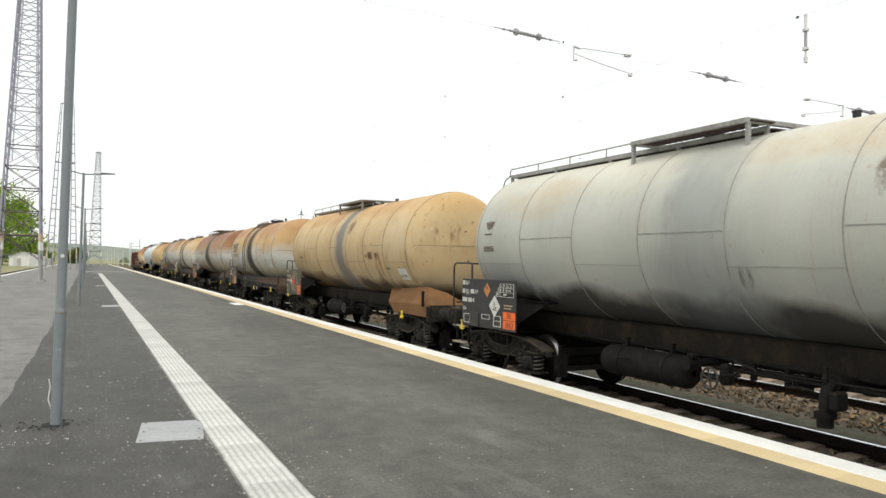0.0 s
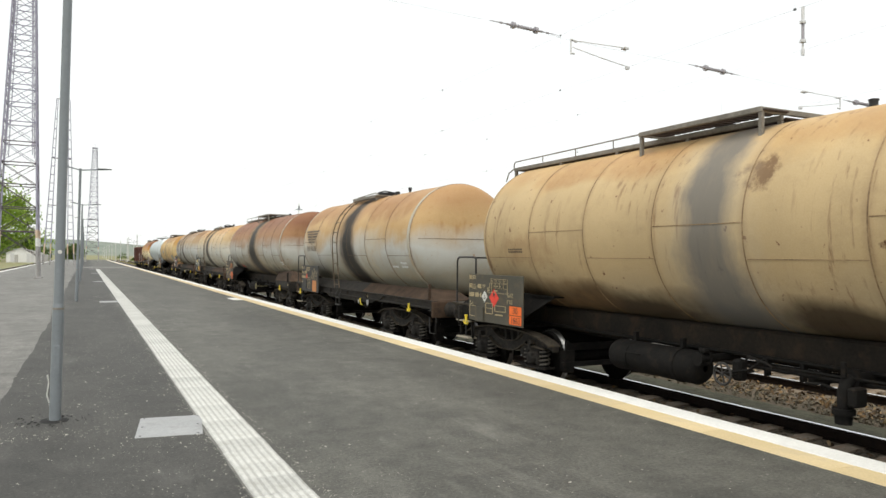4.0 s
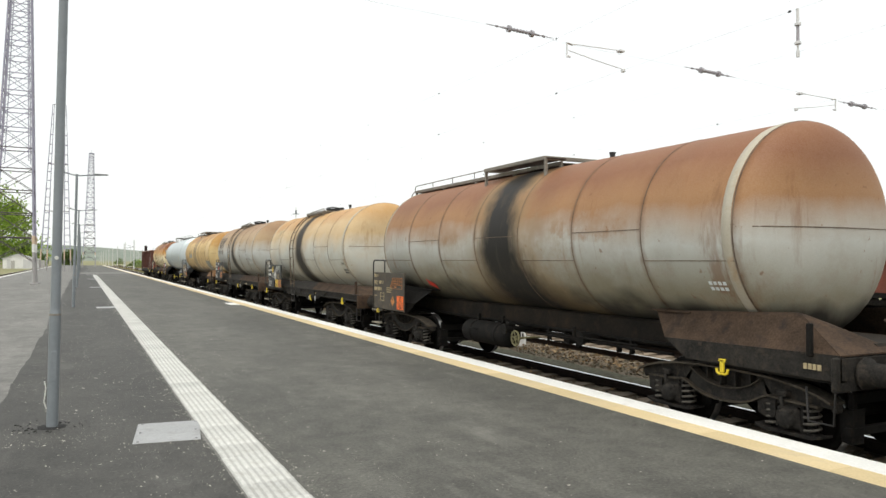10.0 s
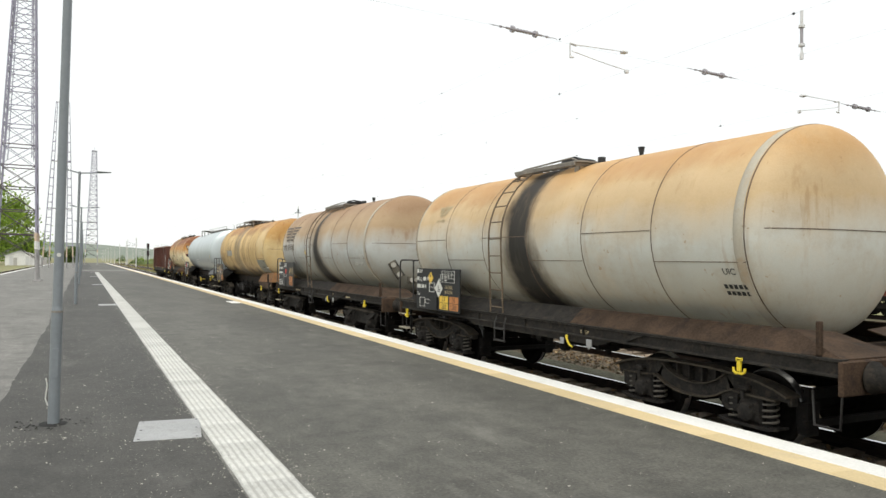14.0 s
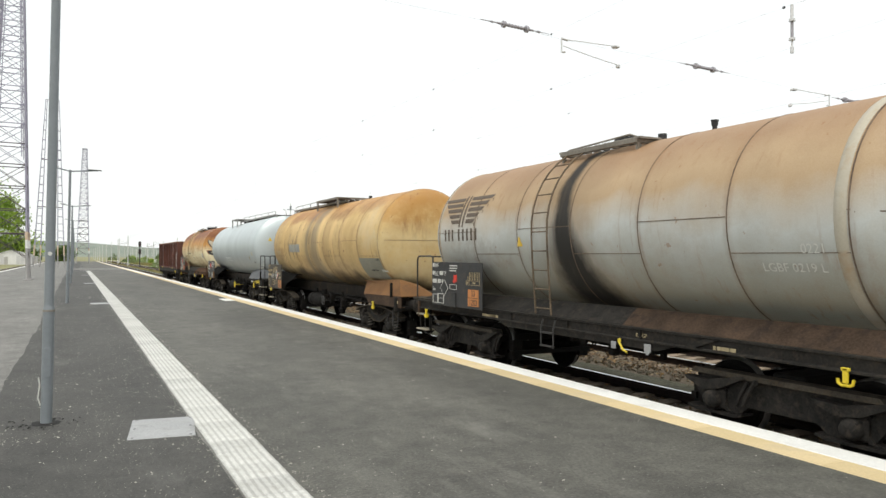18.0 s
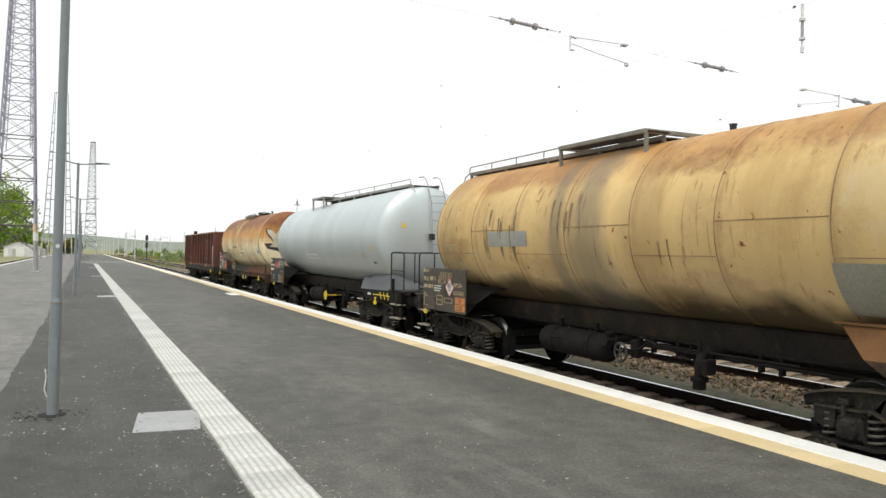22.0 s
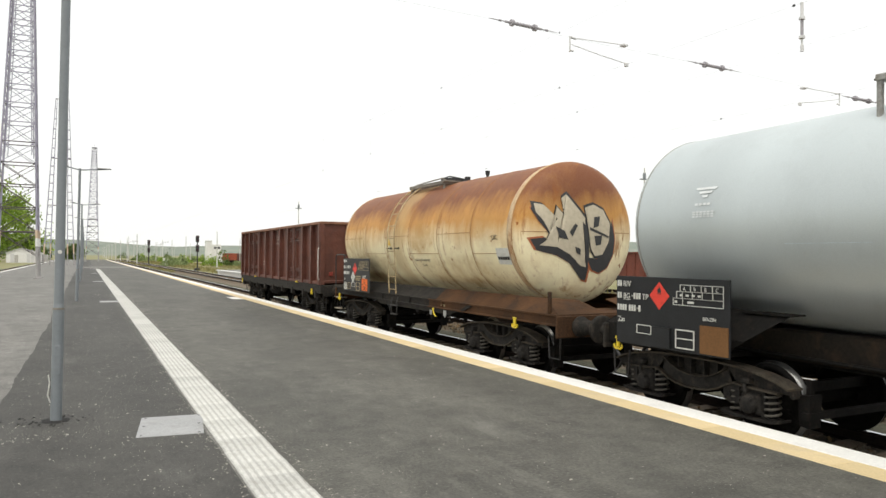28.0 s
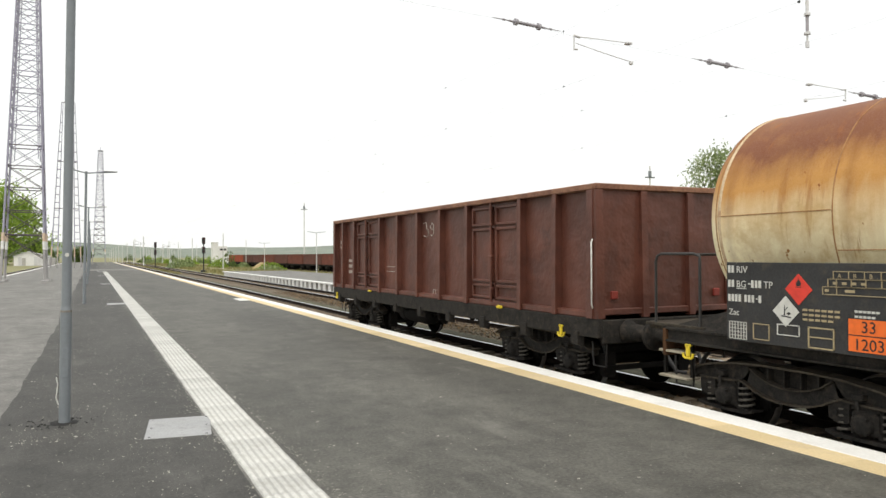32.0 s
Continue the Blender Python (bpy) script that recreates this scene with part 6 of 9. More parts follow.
M_SIGN_OLIVE = surface("olive_sign", (0.05, 0.046, 0.034), (0.075, 0.068, 0.05), 0.65, coarse=2, fine=40, bump=0.05, grime=(0.095, 0.075, 0.048))
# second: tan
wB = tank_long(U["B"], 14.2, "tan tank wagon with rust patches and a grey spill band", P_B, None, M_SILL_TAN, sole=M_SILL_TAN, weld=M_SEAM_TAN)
rect, bars, outline, text, diamond, plate = sign_board(wB, 12.85, 1.0, 1.95, 0.88, M_SIGN_OLIVE)
registration(bars, text, M_INK_Y)
table(outline, bars, 0.74, 0.55, M_INK_Y, 0.7, 0.26)
diamond(0.62, 0.47, 0.11, M_INK_W)
diamond(0.97, 0.46, 0.17, M_RED)
outline(0.04, 0.08, 0.24, 0.2, M_INK_Y, 0.008)
rect(0.3, 0.0, 0.3, 0.27, M_SIGN_OLIVE, "document_box", 0.03)
outline(0.66, 0.16, 0.27, 0.2, M_INK_Y, 0.012, (), (0.5,))
outline(1.0, 0.22, 0.38, 0.11, M_INK_Y)
fine_print(bars, 1.02, 0.15, M_INK_Y, 1, 0.34)
text("GAZ", 1.44, 0.5, 0.1, M_INK_Y)
text("ГАЗ", 1.44, 0.38, 0.1, M_INK_Y)
plate(1.5, 0.02, "30", "1863", M_ORANGE, 0.42, 0.34)
curved_patch(wB, 1.35, 2.6, 2.05, 2.6, -0.42, -0.66, M_INK_W, "white_marking_patch")
tank_text(wB, "L 05 23", 0.13, 2.56, -0.6, 1.358, 2.6, M_INK_K)

# third: rust over grey, winged emblem
wC = tank_short(U["C"], 12.6, "rusty-crowned grey tank wagon with a black spill band", P_C, M_SILL_BROWN, near_sill=M_GEAR, ladder_y=7.25, band=M_FLANGE)
rect, bars, outline, text, diamond, plate = sign_board(wC, 10.86, 1.02, 1.95, 0.86, M_SIGN)
registration(bars, text, M_INK_Y, top=0.74, step=0.155, gap=0.04)
fine_print(bars, 0.54, 0.78, M_INK_Y, 3, 0.46)
diamond(0.61, 0.5, 0.09, M_RED, M_INK_Y)
fine_print(bars, 0.75, 0.44, M_INK_Y, 1, 0.26)
outline(0.74, 0.3, 0.27, 0.1, M_INK_Y)
outline(0.74, 0.1, 0.27, 0.18, M_INK_Y, 0.009, (), (0.5,))
rect(0.3, 0.1, 0.32, 0.29, M_SIGN, "document_box", 0.03)
rect(1.12, 0.4, 0.8, 0.42, M_SIGN, "backing_sheet", 0.006)
fine_print(bars, 1.42, 0.74, M_INK_Y, 1, 0.2)
table(outline, bars, 1.15, 0.43, M_INK_Y, 0.68, 0.26)
rect(1.3, 0.02, 0.43, 0.36, M_ORANGE_OLD, "blank_hazard_plate", 0.006)
wing_emblem(wC, 1.35, 2.62, 10.8, 1.5, 0.31, -0.02, M_EMBLEM)

# fourth: brown crown
wD = tank_long(U["D"], 14.35, "brown-crowned grey tank wagon with a black spill band", P_D, None, M_SILL_BROWN, band=M_FLANGE, y0=1.9, far=1.48, dish=0.44, sole=M_GEAR, wheel_mat=M_WHEEL_OLIVE, wheel_back=1.88, spout=False)
rect, bars, outline, text, diamond, plate = sign_board(wD, 13.28, 1.0, 1.92, 0.9, M_SIGN_BROWN)
registration(bars, text, M_INK_Y, kind_code="Zes")
table(outline, bars, 1.1, 0.52, M_ORANGE_OLD, 0.7, 0.26)
outline(0.42, 0.2, 0.26, 0.2, M_INK_Y, 0.012, (), (0.5,))
fine_print(bars, 0.85, 0.52, M_INK_Y)
diamond(1.23, 0.22, 0.12, M_ORANGE_OLD)
plate(1.48, 0.03, "30", "1863", M_ORANGE, 0.42, 0.34)
diamond_patch = Shape()
diamond_patch.add([(-1.366 * math.cos(v), u, 2.6 + 1.366 * math.sin(v)) for u, v in ((10.95, -0.64), (10.64, -0.74), (10.65, -0.88), (10.95, -0.77))], [(0, 1, 2, 3)])
part("red_scrap", diamond_patch, M_RED, wD, "torn red label")

# fifth: cream
wE = tank_short(U["E"], 12.7, "cream and grey tank wagon with a dark spill band", P_E, M_SILL_BROWN, near_sill=M_GEAR, ladder_y=7.4, band=M_FLANGE, dish=0.43, r=1.32, zc=2.6)
rect, bars, outline, text, diamond, plate = sign_board(wE, 10.78, 1.14, 2.08, 0.88, M_SIGN_BLACK)
registration(bars, text, M_INK_W)
diamond(0.72, 0.68, 0.13, M_AMBER)
diamond(1.12, 0.47, 0.19, M_INK_W)
table(outline, bars, 1.15, 0.6, M_INK_W, 0.7, 0.24)
outline(0.18, 0.05, 0.26, 0.2, M_INK_W)
outline(0.46, 0.13, 0.26, 0.09, M_INK_W)
outline(0.66, 0.38, 0.26, 0.2, M_INK_W, 0.012, (), (0.5,))
text("GAZIOL", 1.42, 0.47, 0.1, M_INK_Y)
text("BENZIN", 1.42, 0.37, 0.1, M_INK_Y)
rect(0.74, 0.02, 0.34, 0.26, M_SIGN_BLACK, "document_box", 0.03)
plate(1.16, 0.03, "33", "1203", M_AMBER, 0.42, 0.3)
plate(1.62, 0.03, "30", "1202", M_ORANGE_OLD, 0.42, 0.3)
wing_emblem(wE, 1.32, 2.6, 10.3, 0.6, 0.6, 0.42, M_INK_Y)

# sixth: sooty, winged emblem, plate-framed bogies
wF = tank_short(U["F"], 12.7, "soot-stained rusty grey tank wagon with a winged emblem", P_F, M_SILL_BROWN, near_sill=M_GEAR, style="plate", ladder_y=7.1, zc=2.64, band=M_FLANGE, far=1.75)
rect, bars, outline, text, diamond, plate = sign_board(wF, 11.05, 1.2, 2.1, 0.88, M_SIGN)
registration(bars, text, M_INK_W)
fine_print(bars, 0.8, 0.8, M_INK_W)
diamond(0.55, 0.36, 0.16, M_SIGN, M_INK_W)
outline(0.8, 0.34, 0.3, 0.1, M_INK_W)
outline(0.04, 0.04, 0.22, 0.18, M_INK_W)
outline(0.28, 0.04, 0.26, 0.2, M_INK_W, 0.012, (), (0.5,))
table(outline, bars, 1.5, 0.45, M_INK_Y, 0.52, 0.24)
rect(0.74, 0.0, 0.34, 0.28, M_SIGN, "document_box", 0.03)
plate(1.55, 0.04, "33", "1203", M_ORANGE_OLD, 0.44, 0.34)
bars([(0.98, 0.5, 0.12, 0.13), (0.95, 0.47, 0.08, 0.06)], M_RED, "torn_red_label")
wing_emblem(wF, 1.35, 2.64, 10.95, 2.0, 0.56, 0.12, M_EMBLEM)
s = Shape()
slant_patch(s, 1.35, 2.64, 7.86, 7.84, 7.94, 7.76, -0.08, -0.2, n=2)
part("warning_triangle", s, M_AMBER, wF, "small amber warning triangle")

M_ROUND = surface("dull_round_cover", (0.36, 0.345, 0.3), (0.48, 0.46, 0.41), 0.7, coarse=4, fine=30)
M_PLATE_END = surface("end_plate_brown", (0.15, 0.135, 0.11), (0.26, 0.24, 0.195), 0.8, coarse=4, fine=30)
# stiffening plates with round covers on its dished end
for sx in (-1, 1):
    pts = []
    for k in range(4):
        x = sx * (0.5 + 0.075 * k)
        z = -0.86 + 0.105 * k
        pts.append((x, z))
    s = Shape()
    ax, az = pts[0][0] - pts[3][0], pts[0][1] - pts[3][1]
    n_ = math.hypot(ax, az)
    px, pz = -az / n_ * 0.1, ax / n_ * 0.1
    e0, e1 = (pts[0][0] + ax * 0.18, pts[0][1] + az * 0.18), (pts[3][0] - ax * 0.18, pts[3][1] - az * 0.18)
    y_ = lambda x, z: 1.85 - head_out(math.hypot(x, z) / 1.35, 0.55)
    quad = [(e0[0] + px, e0[1] + pz), (e0[0] - px, e0[1] - pz), (e1[0] - px, e1[1] - pz), (e1[0] + px, e1[1] + pz)]
    s.add([(x, y_(x, z) - 0.035, 2.64 + z) for x, z in quad] + [(x, y_(x, z) + 0.05, 2.64 + z) for x, z in quad], [(0, 1, 2, 3), (7, 6, 5, 4), (0, 4, 5, 1), (1, 5, 6, 2), (2, 6, 7, 3), (3, 7, 4, 0)])
    pl_ = part("end_plate", s, M_PLATE_END, wF, "dark plate with round covers")
    for q in (0.1, 0.9):
        x, z = pts[0][0] * (1 - q) + pts[3][0] * q, pts[0][1] * (1 - q) + pts[3][1] * q
        part("round_cover", Shape().cyl((x, y_(x, z) - 0.06, 2.64 + z), (x, y_(x, z) + 0.02, 2.64 + z), 0.072, 18), M_ROUND, pl_, "pale round cover")
    st = Shape()
    for k in range(9):
        q = -0.1 + 1.2 * k / 8
        for side in (-1, 1):
            x, z = pts[0][0] * (1 - q) + pts[3][0] * q + side * px * 0.98, pts[0][1] * (1 - q) + pts[3][1] * q + side * pz * 0.98
            st.cyl((x, y_(x, z) - 0.046, 2.64 + z), (x, y_(x, z) - 0.02, 2.64 + z), 0.016, 6)
    tagged(part("studs", st, M_DARKMETAL, pl_), kind="stuff")

s = Shape()
zl = -0.98
s.add([(x, y_(x, zl + dz) - 0.035, 2.64 + zl + dz) for x, dz in ((-0.27, -0.09), (0.27, -0.09), (0.27, 0.09), (-0.27, 0.09))] + [(x, y_(x, zl + dz) + 0.06, 2.64 + zl + dz) for x, dz in ((-0.27, -0.09), (0.27, -0.09), (0.27, 0.09), (-0.27, 0.09))], [(0, 1, 2, 3), (7, 6, 5, 4), (0, 4, 5, 1), (1, 5, 6, 2), (2, 6, 7, 3), (3, 7, 4, 0)])
pl_ = part("end_plate", s, M_PLATE_END, wF, "dark plate with round covers")
for x in (-0.15, 0.0, 0.15):
    part("round_cover", Shape().cyl((x, y_(x, zl) - 0.06, 2.64 + zl), (x, y_(x, zl) + 0.02, 2.64 + zl), 0.066, 18), M_ROUND, pl_, "pale round cover")
for yy, n in ((9.2, 8), (3.6, 5)):
    s = Shape()
    for k in range(n):
        s.box(-1.279, -1.268, yy - k * 0.075, yy - k * 0.06 + 0.035, 1.08, 1.125)
    tagged(part("number_marking", s, M_INK_Y, wF), kind="stuff")

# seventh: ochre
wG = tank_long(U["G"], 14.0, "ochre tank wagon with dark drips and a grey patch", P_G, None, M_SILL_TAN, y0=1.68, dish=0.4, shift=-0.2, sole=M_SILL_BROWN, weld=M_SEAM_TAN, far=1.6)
rect, bars, outline, text, diamond, plate = sign_board(wG, 12.86, 1.0, 1.97, 0.88, M_SIGN_BROWN)
registration(bars, text, M_INK_Y)
fine_print(bars, 0.56, 0.5, M_INK_W)
table(outline, bars, 0.75, 0.56, M_INK_Y, 0.6, 0.24)
outline(0.06, 0.08, 0.26, 0.2, M_INK_Y)
outline(0.68, 0.12, 0.28, 0.2, M_INK_Y, 0.012, (), (0.5,))
outline(1.04, 0.18, 0.36, 0.1, M_INK_Y)
rect(1.02, 0.3, 0.42, 0.36, M_INK_K, "label_backing", 0.004)
diamond(1.28, 0.5, 0.17, M_INK_W, M_RED, 0.006)
bars([(1.19 + k * 0.05, 0.5, 0.022, 0.1) for k in range(4)], M_INK_K, "label_marking")
text("BENZIN", 1.46, 0.52, 0.11, M_INK_Y)
text("БЕНЗИН", 1.46, 0.36, 0.11, M_INK_Y)
rect(0.32, 0.02, 0.32, 0.26, M_SIGN_BROWN, "document_box", 0.03)
plate(1.52, 0.03, "33", "1203", M_ORANGE_OLD, 0.44, 0.3)
curved_patch(wG, 1.35, 2.6, 1.72, 3.25, -0.34, -0.82, surface("grey_patch", (0.19, 0.19, 0.155), (0.26, 0.255, 0.205), 0.6, coarse=2, fine=30), "painted_over_patch")
curved_patch(wG, 1.35, 2.6, 8.9, 10.2, 0.0, -0.2, surface("faded_patch", (0.26, 0.27, 0.26), (0.34, 0.33, 0.28), 0.6, coarse=2, fine=20, grain=0.1), "faded_marking_patch")

# thin dark drips over the faded marking and below the hatch
rg = random.Random(23)
for y_d, n_d, a_d in ((9.75, 5, 0.2), (7.7, 4, 0.3), (5.4, 2, 0.0)):
    for _ in range(n_d):
        yy, ww, aa = y_d + rg.uniform(-0.5, 0.5), rg.uniform(0.012, 0.035), a_d + rg.uniform(-0.2, 0.15)
        s = Shape()
        slant_patch(s, 1.35, 2.6, yy + ww, yy - ww, yy + ww * 0.3, yy - ww * 0.3, aa, aa - rg.uniform(0.2, 0.6), lift=0.009, n=5)
        part("drip_stain", s, M_DRIP, wG, "dark dried drip")

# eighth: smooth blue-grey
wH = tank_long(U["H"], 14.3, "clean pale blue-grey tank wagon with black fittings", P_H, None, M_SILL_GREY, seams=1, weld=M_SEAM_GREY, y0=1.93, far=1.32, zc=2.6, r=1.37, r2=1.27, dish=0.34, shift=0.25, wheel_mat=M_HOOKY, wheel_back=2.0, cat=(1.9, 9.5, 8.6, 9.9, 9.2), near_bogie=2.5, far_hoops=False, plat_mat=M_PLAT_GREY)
end_platform(wH, 14.3, M_DARKMETAL, near=True, deck=M_GEAR)
rect, bars, outline, text, diamond, plate = sign_board(wH, 13.2, 1.0, 2.01, 0.92, M_SIGN_BLACK)
registration(bars, text, M_INK_W)
diamond(0.85, 0.68, 0.18, M_RED)
table(outline, bars, 1.1, 0.58, M_INK_W, 0.82, 0.26)
outline(0.42, 0.16, 0.28, 0.12, M_INK_W)
outline(1.14, 0.04, 0.32, 0.24, M_INK_W, 0.014, (), (0.5,))
text("BENZIN", 1.6, 0.42, 0.06, M_INK_W)
rect(0.74, 0.02, 0.32, 0.26, M_SIGN_BLACK, "document_box", 0.03)
rect(1.55, 0.02, 0.44, 0.34, M_SILL_TAN, "faded_hazard_plate", 0.006)
lad = [(0.47, 1.46, 1.28), (0.47, 1.46, 2.0), (0.46, 1.48, 2.9), (0.46, 1.52, 3.5), (0.44, 1.72, 3.98), (0.44, 1.86, 4.16), (0.44, 2.05, 4.24), (0.44, 2.3, 4.24)]
la = part("end_ladder", Shape().tube([(x - 0.02, y, z) for x, y, z in lad], 0.016, 8), M_LATTICE_LIGHT, wH, "grey ladder up the tank's end")
part("stringer", Shape().tube([(x - 0.42, y + 0.05, z) for x, y, z in lad], 0.016, 8), M_LATTICE_LIGHT, la)
for k in range(9):
    t = 0.3 + k * 3.5 / 9
    j = int(t)
    q = t - j
    p = [lad[j][c] * (1 - q) + lad[j + 1][c] * q for c in range(3)]
    part("rung", Shape().cyl((p[0] - 0.02, p[1], p[2]), (p[0] - 0.42, p[1] + 0.05, p[2]), 0.011, 6), M_LATTICE_LIGHT, la)
part("junction_box", Shape().cbox(-0.03, 0.1, 1.45, 1.58, 2.54, 2.7, 0.01), M_DARKMETAL, wH)
s = Shape()
for i in range(3):
    slant_patch(s, 1.283, 2.6, 11.95 - i * 0.06, 11.6 + i * 0.06, 11.93 - i * 0.06, 11.62 + i * 0.06, 0.36 - i * 0.04, 0.335 - i * 0.04, n=1)
part("emblem", s, M_INK_FAINT, wH, "faint white fan emblem")
tank_bars(wH, 11.92, 0.2, 4, 0.05, 0.03, 1.283, 2.6, M_INK_FAINT)
tank_bars(wH, 11.95, 0.12, 6, 0.045, 0.018, 1.283, 2.6, M_INK_FAINT, 3)
s = Shape()
for k in range(11):
    slant_patch(s, 1.325, 2.6, 9.0 - k * 0.13, 8.9 - k * 0.13, 9.0 - k * 0.13, 8.9 - k * 0.13, -0.36, -0.42, n=1)
    slant_patch(s, 1.325, 2.6, 8.9 - k * 0.13, 8.82 - k * 0.13, 8.9 - k * 0.13, 8.82 - k * 0.13, -0.46, -0.51, n=1)
tagged(part("small_print", s, M_INK_FAINT, wH), kind="stuff")

# bright strips stand for light glinting along the shell's welds
for ya, yb, a in ((2.0, 3.3, 0.05), (2.6, 4.1, -0.23), (4.4, 5.4, -0.17), (5.0, 6.1, -0.25), (6.7, 7.4, -0.17), (7.6, 8.4, -0.25), (9.6, 10.6, -0.2)):
    rr = 1.37 - 0.1 * ((ya + yb) / 2 - 1.93) / 11.05
    curved_patch(wH, rr, 2.6, ya, yb, a, a - 0.006, M_WELD_GLINT, "weld_seam", n=1)
# ninth: rust and cream with painted letters on its end
wI = tank_short(U["I"], 12.9, "rust-streaked cream tank wagon with painted graffiti end", P_I, M_SILL_RUST, ladder_y=7.54, band=M_FLANGE_RUST, y0=2.04, dish=0.4, r=1.32, lad_mat=M_LADDER_OCHRE, near_sill=M_SILL_RUST, weld=M_SEAM_RUST)
rect, bars, outline, text, diamond, plate = sign_board(wI, 11.05, 1.2, 2.1, 0.9, M_SIGN)
registration(bars, text, M_INK_W, kind_code="Zac")
diamond(0.97, 0.62, 0.165, M_RED)
diamond(0.81, 0.38, 0.165, M_INK_W)
table(outline, bars, 1.25, 0.58, M_INK_Y, 0.78, 0.24)
outline(0.04, 0.02, 0.25, 0.2, M_INK_W, 0.008, (0.17, 0.33, 0.5, 0.67, 0.83), (0.2, 0.4, 0.6, 0.8))
outline(0.38, 0.04, 0.22, 0.18, M_INK_Y)
outline(0.7, 0.12, 0.28, 0.12, M_INK_W)
outline(1.08, 0.02, 0.3, 0.22, M_INK_Y, 0.014, (), (0.5,))
fine_print(bars, 1.02, 0.4, M_INK_Y, 3, 0.44)
fine_print(bars, 1.6, 0.42, M_INK_W, 2, 0.26)
plate(1.52, 0.03, "33", "1203", M_ORANGE, 0.46, 0.34)
curved_patch(wI, 1.32, 2.62, 2.2, 2.65, -0.22, -0.46, M_INK_W, "white_marking_patch")


def head_sheet(w, poly, mat, lift, r=1.32, zc=2.62, y0=2.04, dish=0.4, name="graffiti", dx=0.07):
    """A painted outline laid on the tank's dished end: a polygon of (x, z) from the tank's axis."""
    b = bmesh.new()
    vs = [b.verts.new((x + dx, 0, z)) for x, z in poly]
    f = b.faces.new(vs)
    bmesh.ops.triangulate(b, faces=[f])
    bmesh.ops.subdivide_edges(b, edges=b.edges[:], cuts=3, use_grid_fill=True)
    bmesh.ops.triangulate(b, faces=b.faces[:])
    s = Shape()
    b.verts.index_update()
    out = []
    for v in b.verts:
        q = min(0.999, math.hypot(v.co.x, v.co.z) / r)
        out.append((v.co.x, y0 - head_out(q, dish) - lift, zc + v.co.z))
    s.add(out, [[v.index for v in f.verts] for f in b.faces], True)
    b.free()
    return part(name, s, mat, w)


M_PAINT_GREY = plain("graffiti_pale", (0.52, 0.46, 0.35))
M_PAINT_DARK = plain("graffiti_dark", (0.035, 0.035, 0.038))
M_PAINT_RED = plain("graffiti_red", (0.42, 0.13, 0.05))
# two fat overlapping letters, pale with a dark drop shadow and a rust-red rim
G_LETTERS = [[(-1.08, 0.51), (-0.91, 0.48), (-0.66, 0.24), (-0.67, 0.46), (-0.53, 0.31), (-0.44, 0.25), (-0.57, 0.6), (-0.46, 0.68), (-0.22, 0.42), (-0.08, 0.26), (-0.13, -0.04), (-0.08, -0.17), (-0.04, -0.63), (-0.17, -0.6), (-0.4, -0.4), (-0.66, -0.27), (-1.0, -0.24), (-0.88, -0.16), (-0.81, -0.02), (-0.93, 0.2), (-1.06, 0.35)],
             [(-0.08, 0.45), (0.12, 0.51), (0.34, 0.42), (0.5, 0.17), (0.47, -0.16), (0.33, -0.4), (0.15, -0.43), (0.05, -0.3), (0.01, -0.04), (-0.04, 0.23)]]
G_SHADOW = [[(-1.16, -0.13), (-1.04, -0.33), (-0.66, -0.42), (-0.4, -0.55), (-0.13, -0.85), (-0.02, -0.88), (0.02, -0.63), (-0.08, -0.17), (-0.4, -0.38), (-0.8, -0.22), (-0.9, -0.1)],
            [(-0.04, -0.45), (0.1, -0.68), (0.28, -0.74), (0.47, -0.64), (0.6, -0.4), (0.63, -0.13), (0.56, 0.24), (0.43, -0.28), (0.19, -0.48)],
            [(-1.14, 0.42), (-1.02, 0.2), (-0.86, 0.02), (-0.8, 0.1), (-0.95, 0.34), (-1.04, 0.5)]]
G_CUTS = [[(-0.7, 0.1), (-0.52, 0.02), (-0.44, -0.14), (-0.62, -0.1)], [(-0.42, 0.0), (-0.3, 0.16), (-0.25, 0.12), (-0.36, -0.08)], [(-0.14, 0.2), (-0.02, 0.05), (0.02, -0.5), (-0.06, -0.55), (-0.1, -0.15)], [(0.12, 0.28), (0.26, 0.3), (0.22, 0.12), (0.1, 0.08)], [(0.12, -0.06), (0.3, -0.05), (0.28, -0.22), (0.16, -0.24)], [(-0.3, -0.26), (-0.18, -0.3), (-0.18, -0.42), (-0.27, -0.36)], [(0.02, 0.1), (0.46, -0.06), (0.46, -0.1), (0.02, 0.04)]]


def swell(q, k):
    cx, cz = sum(p[0] for p in q) / len(q), sum(p[1] for p in q) / len(q)
    return [(cx + (x - cx) * k, cz + (z - cz) * k) for x, z in q]


for q in G_SHADOW:
    head_sheet(wI, swell(q, 1.08), M_PAINT_RED, 0.006)
    head_sheet(wI, q, M_PAINT_DARK, 0.010)
for k, q in enumerate(G_LETTERS):
    head_sheet(wI, swell(q, 1.1), M_PAINT_DARK, 0.013)
    head_sheet(wI, q, M_PAINT_GREY, 0.017 + 0.003 * k)
for q in G_CUTS:
    head_sheet(wI, q, M_PAINT_DARK, 0.024)
tank_text(wI, "UIC", 0.13, 2.75, -0.1, 1.32, 2.62, M_INK_K)
tank_text(wI, "МАКС.РАБ.НАЛЯГАНЕ", 0.076, 6.5, -0.44, 1.32, 2.62, M_INK_WORN)
tank_text(wI, "P-0.15 MPa", 0.055, 6.2, -0.53, 1.32, 2.62, M_INK_WORN)
s = Shape()
slant_patch(s, 1.32, 2.62, 7.9, 7.88, 7.98, 7.8, -0.02, -0.14, n=2)
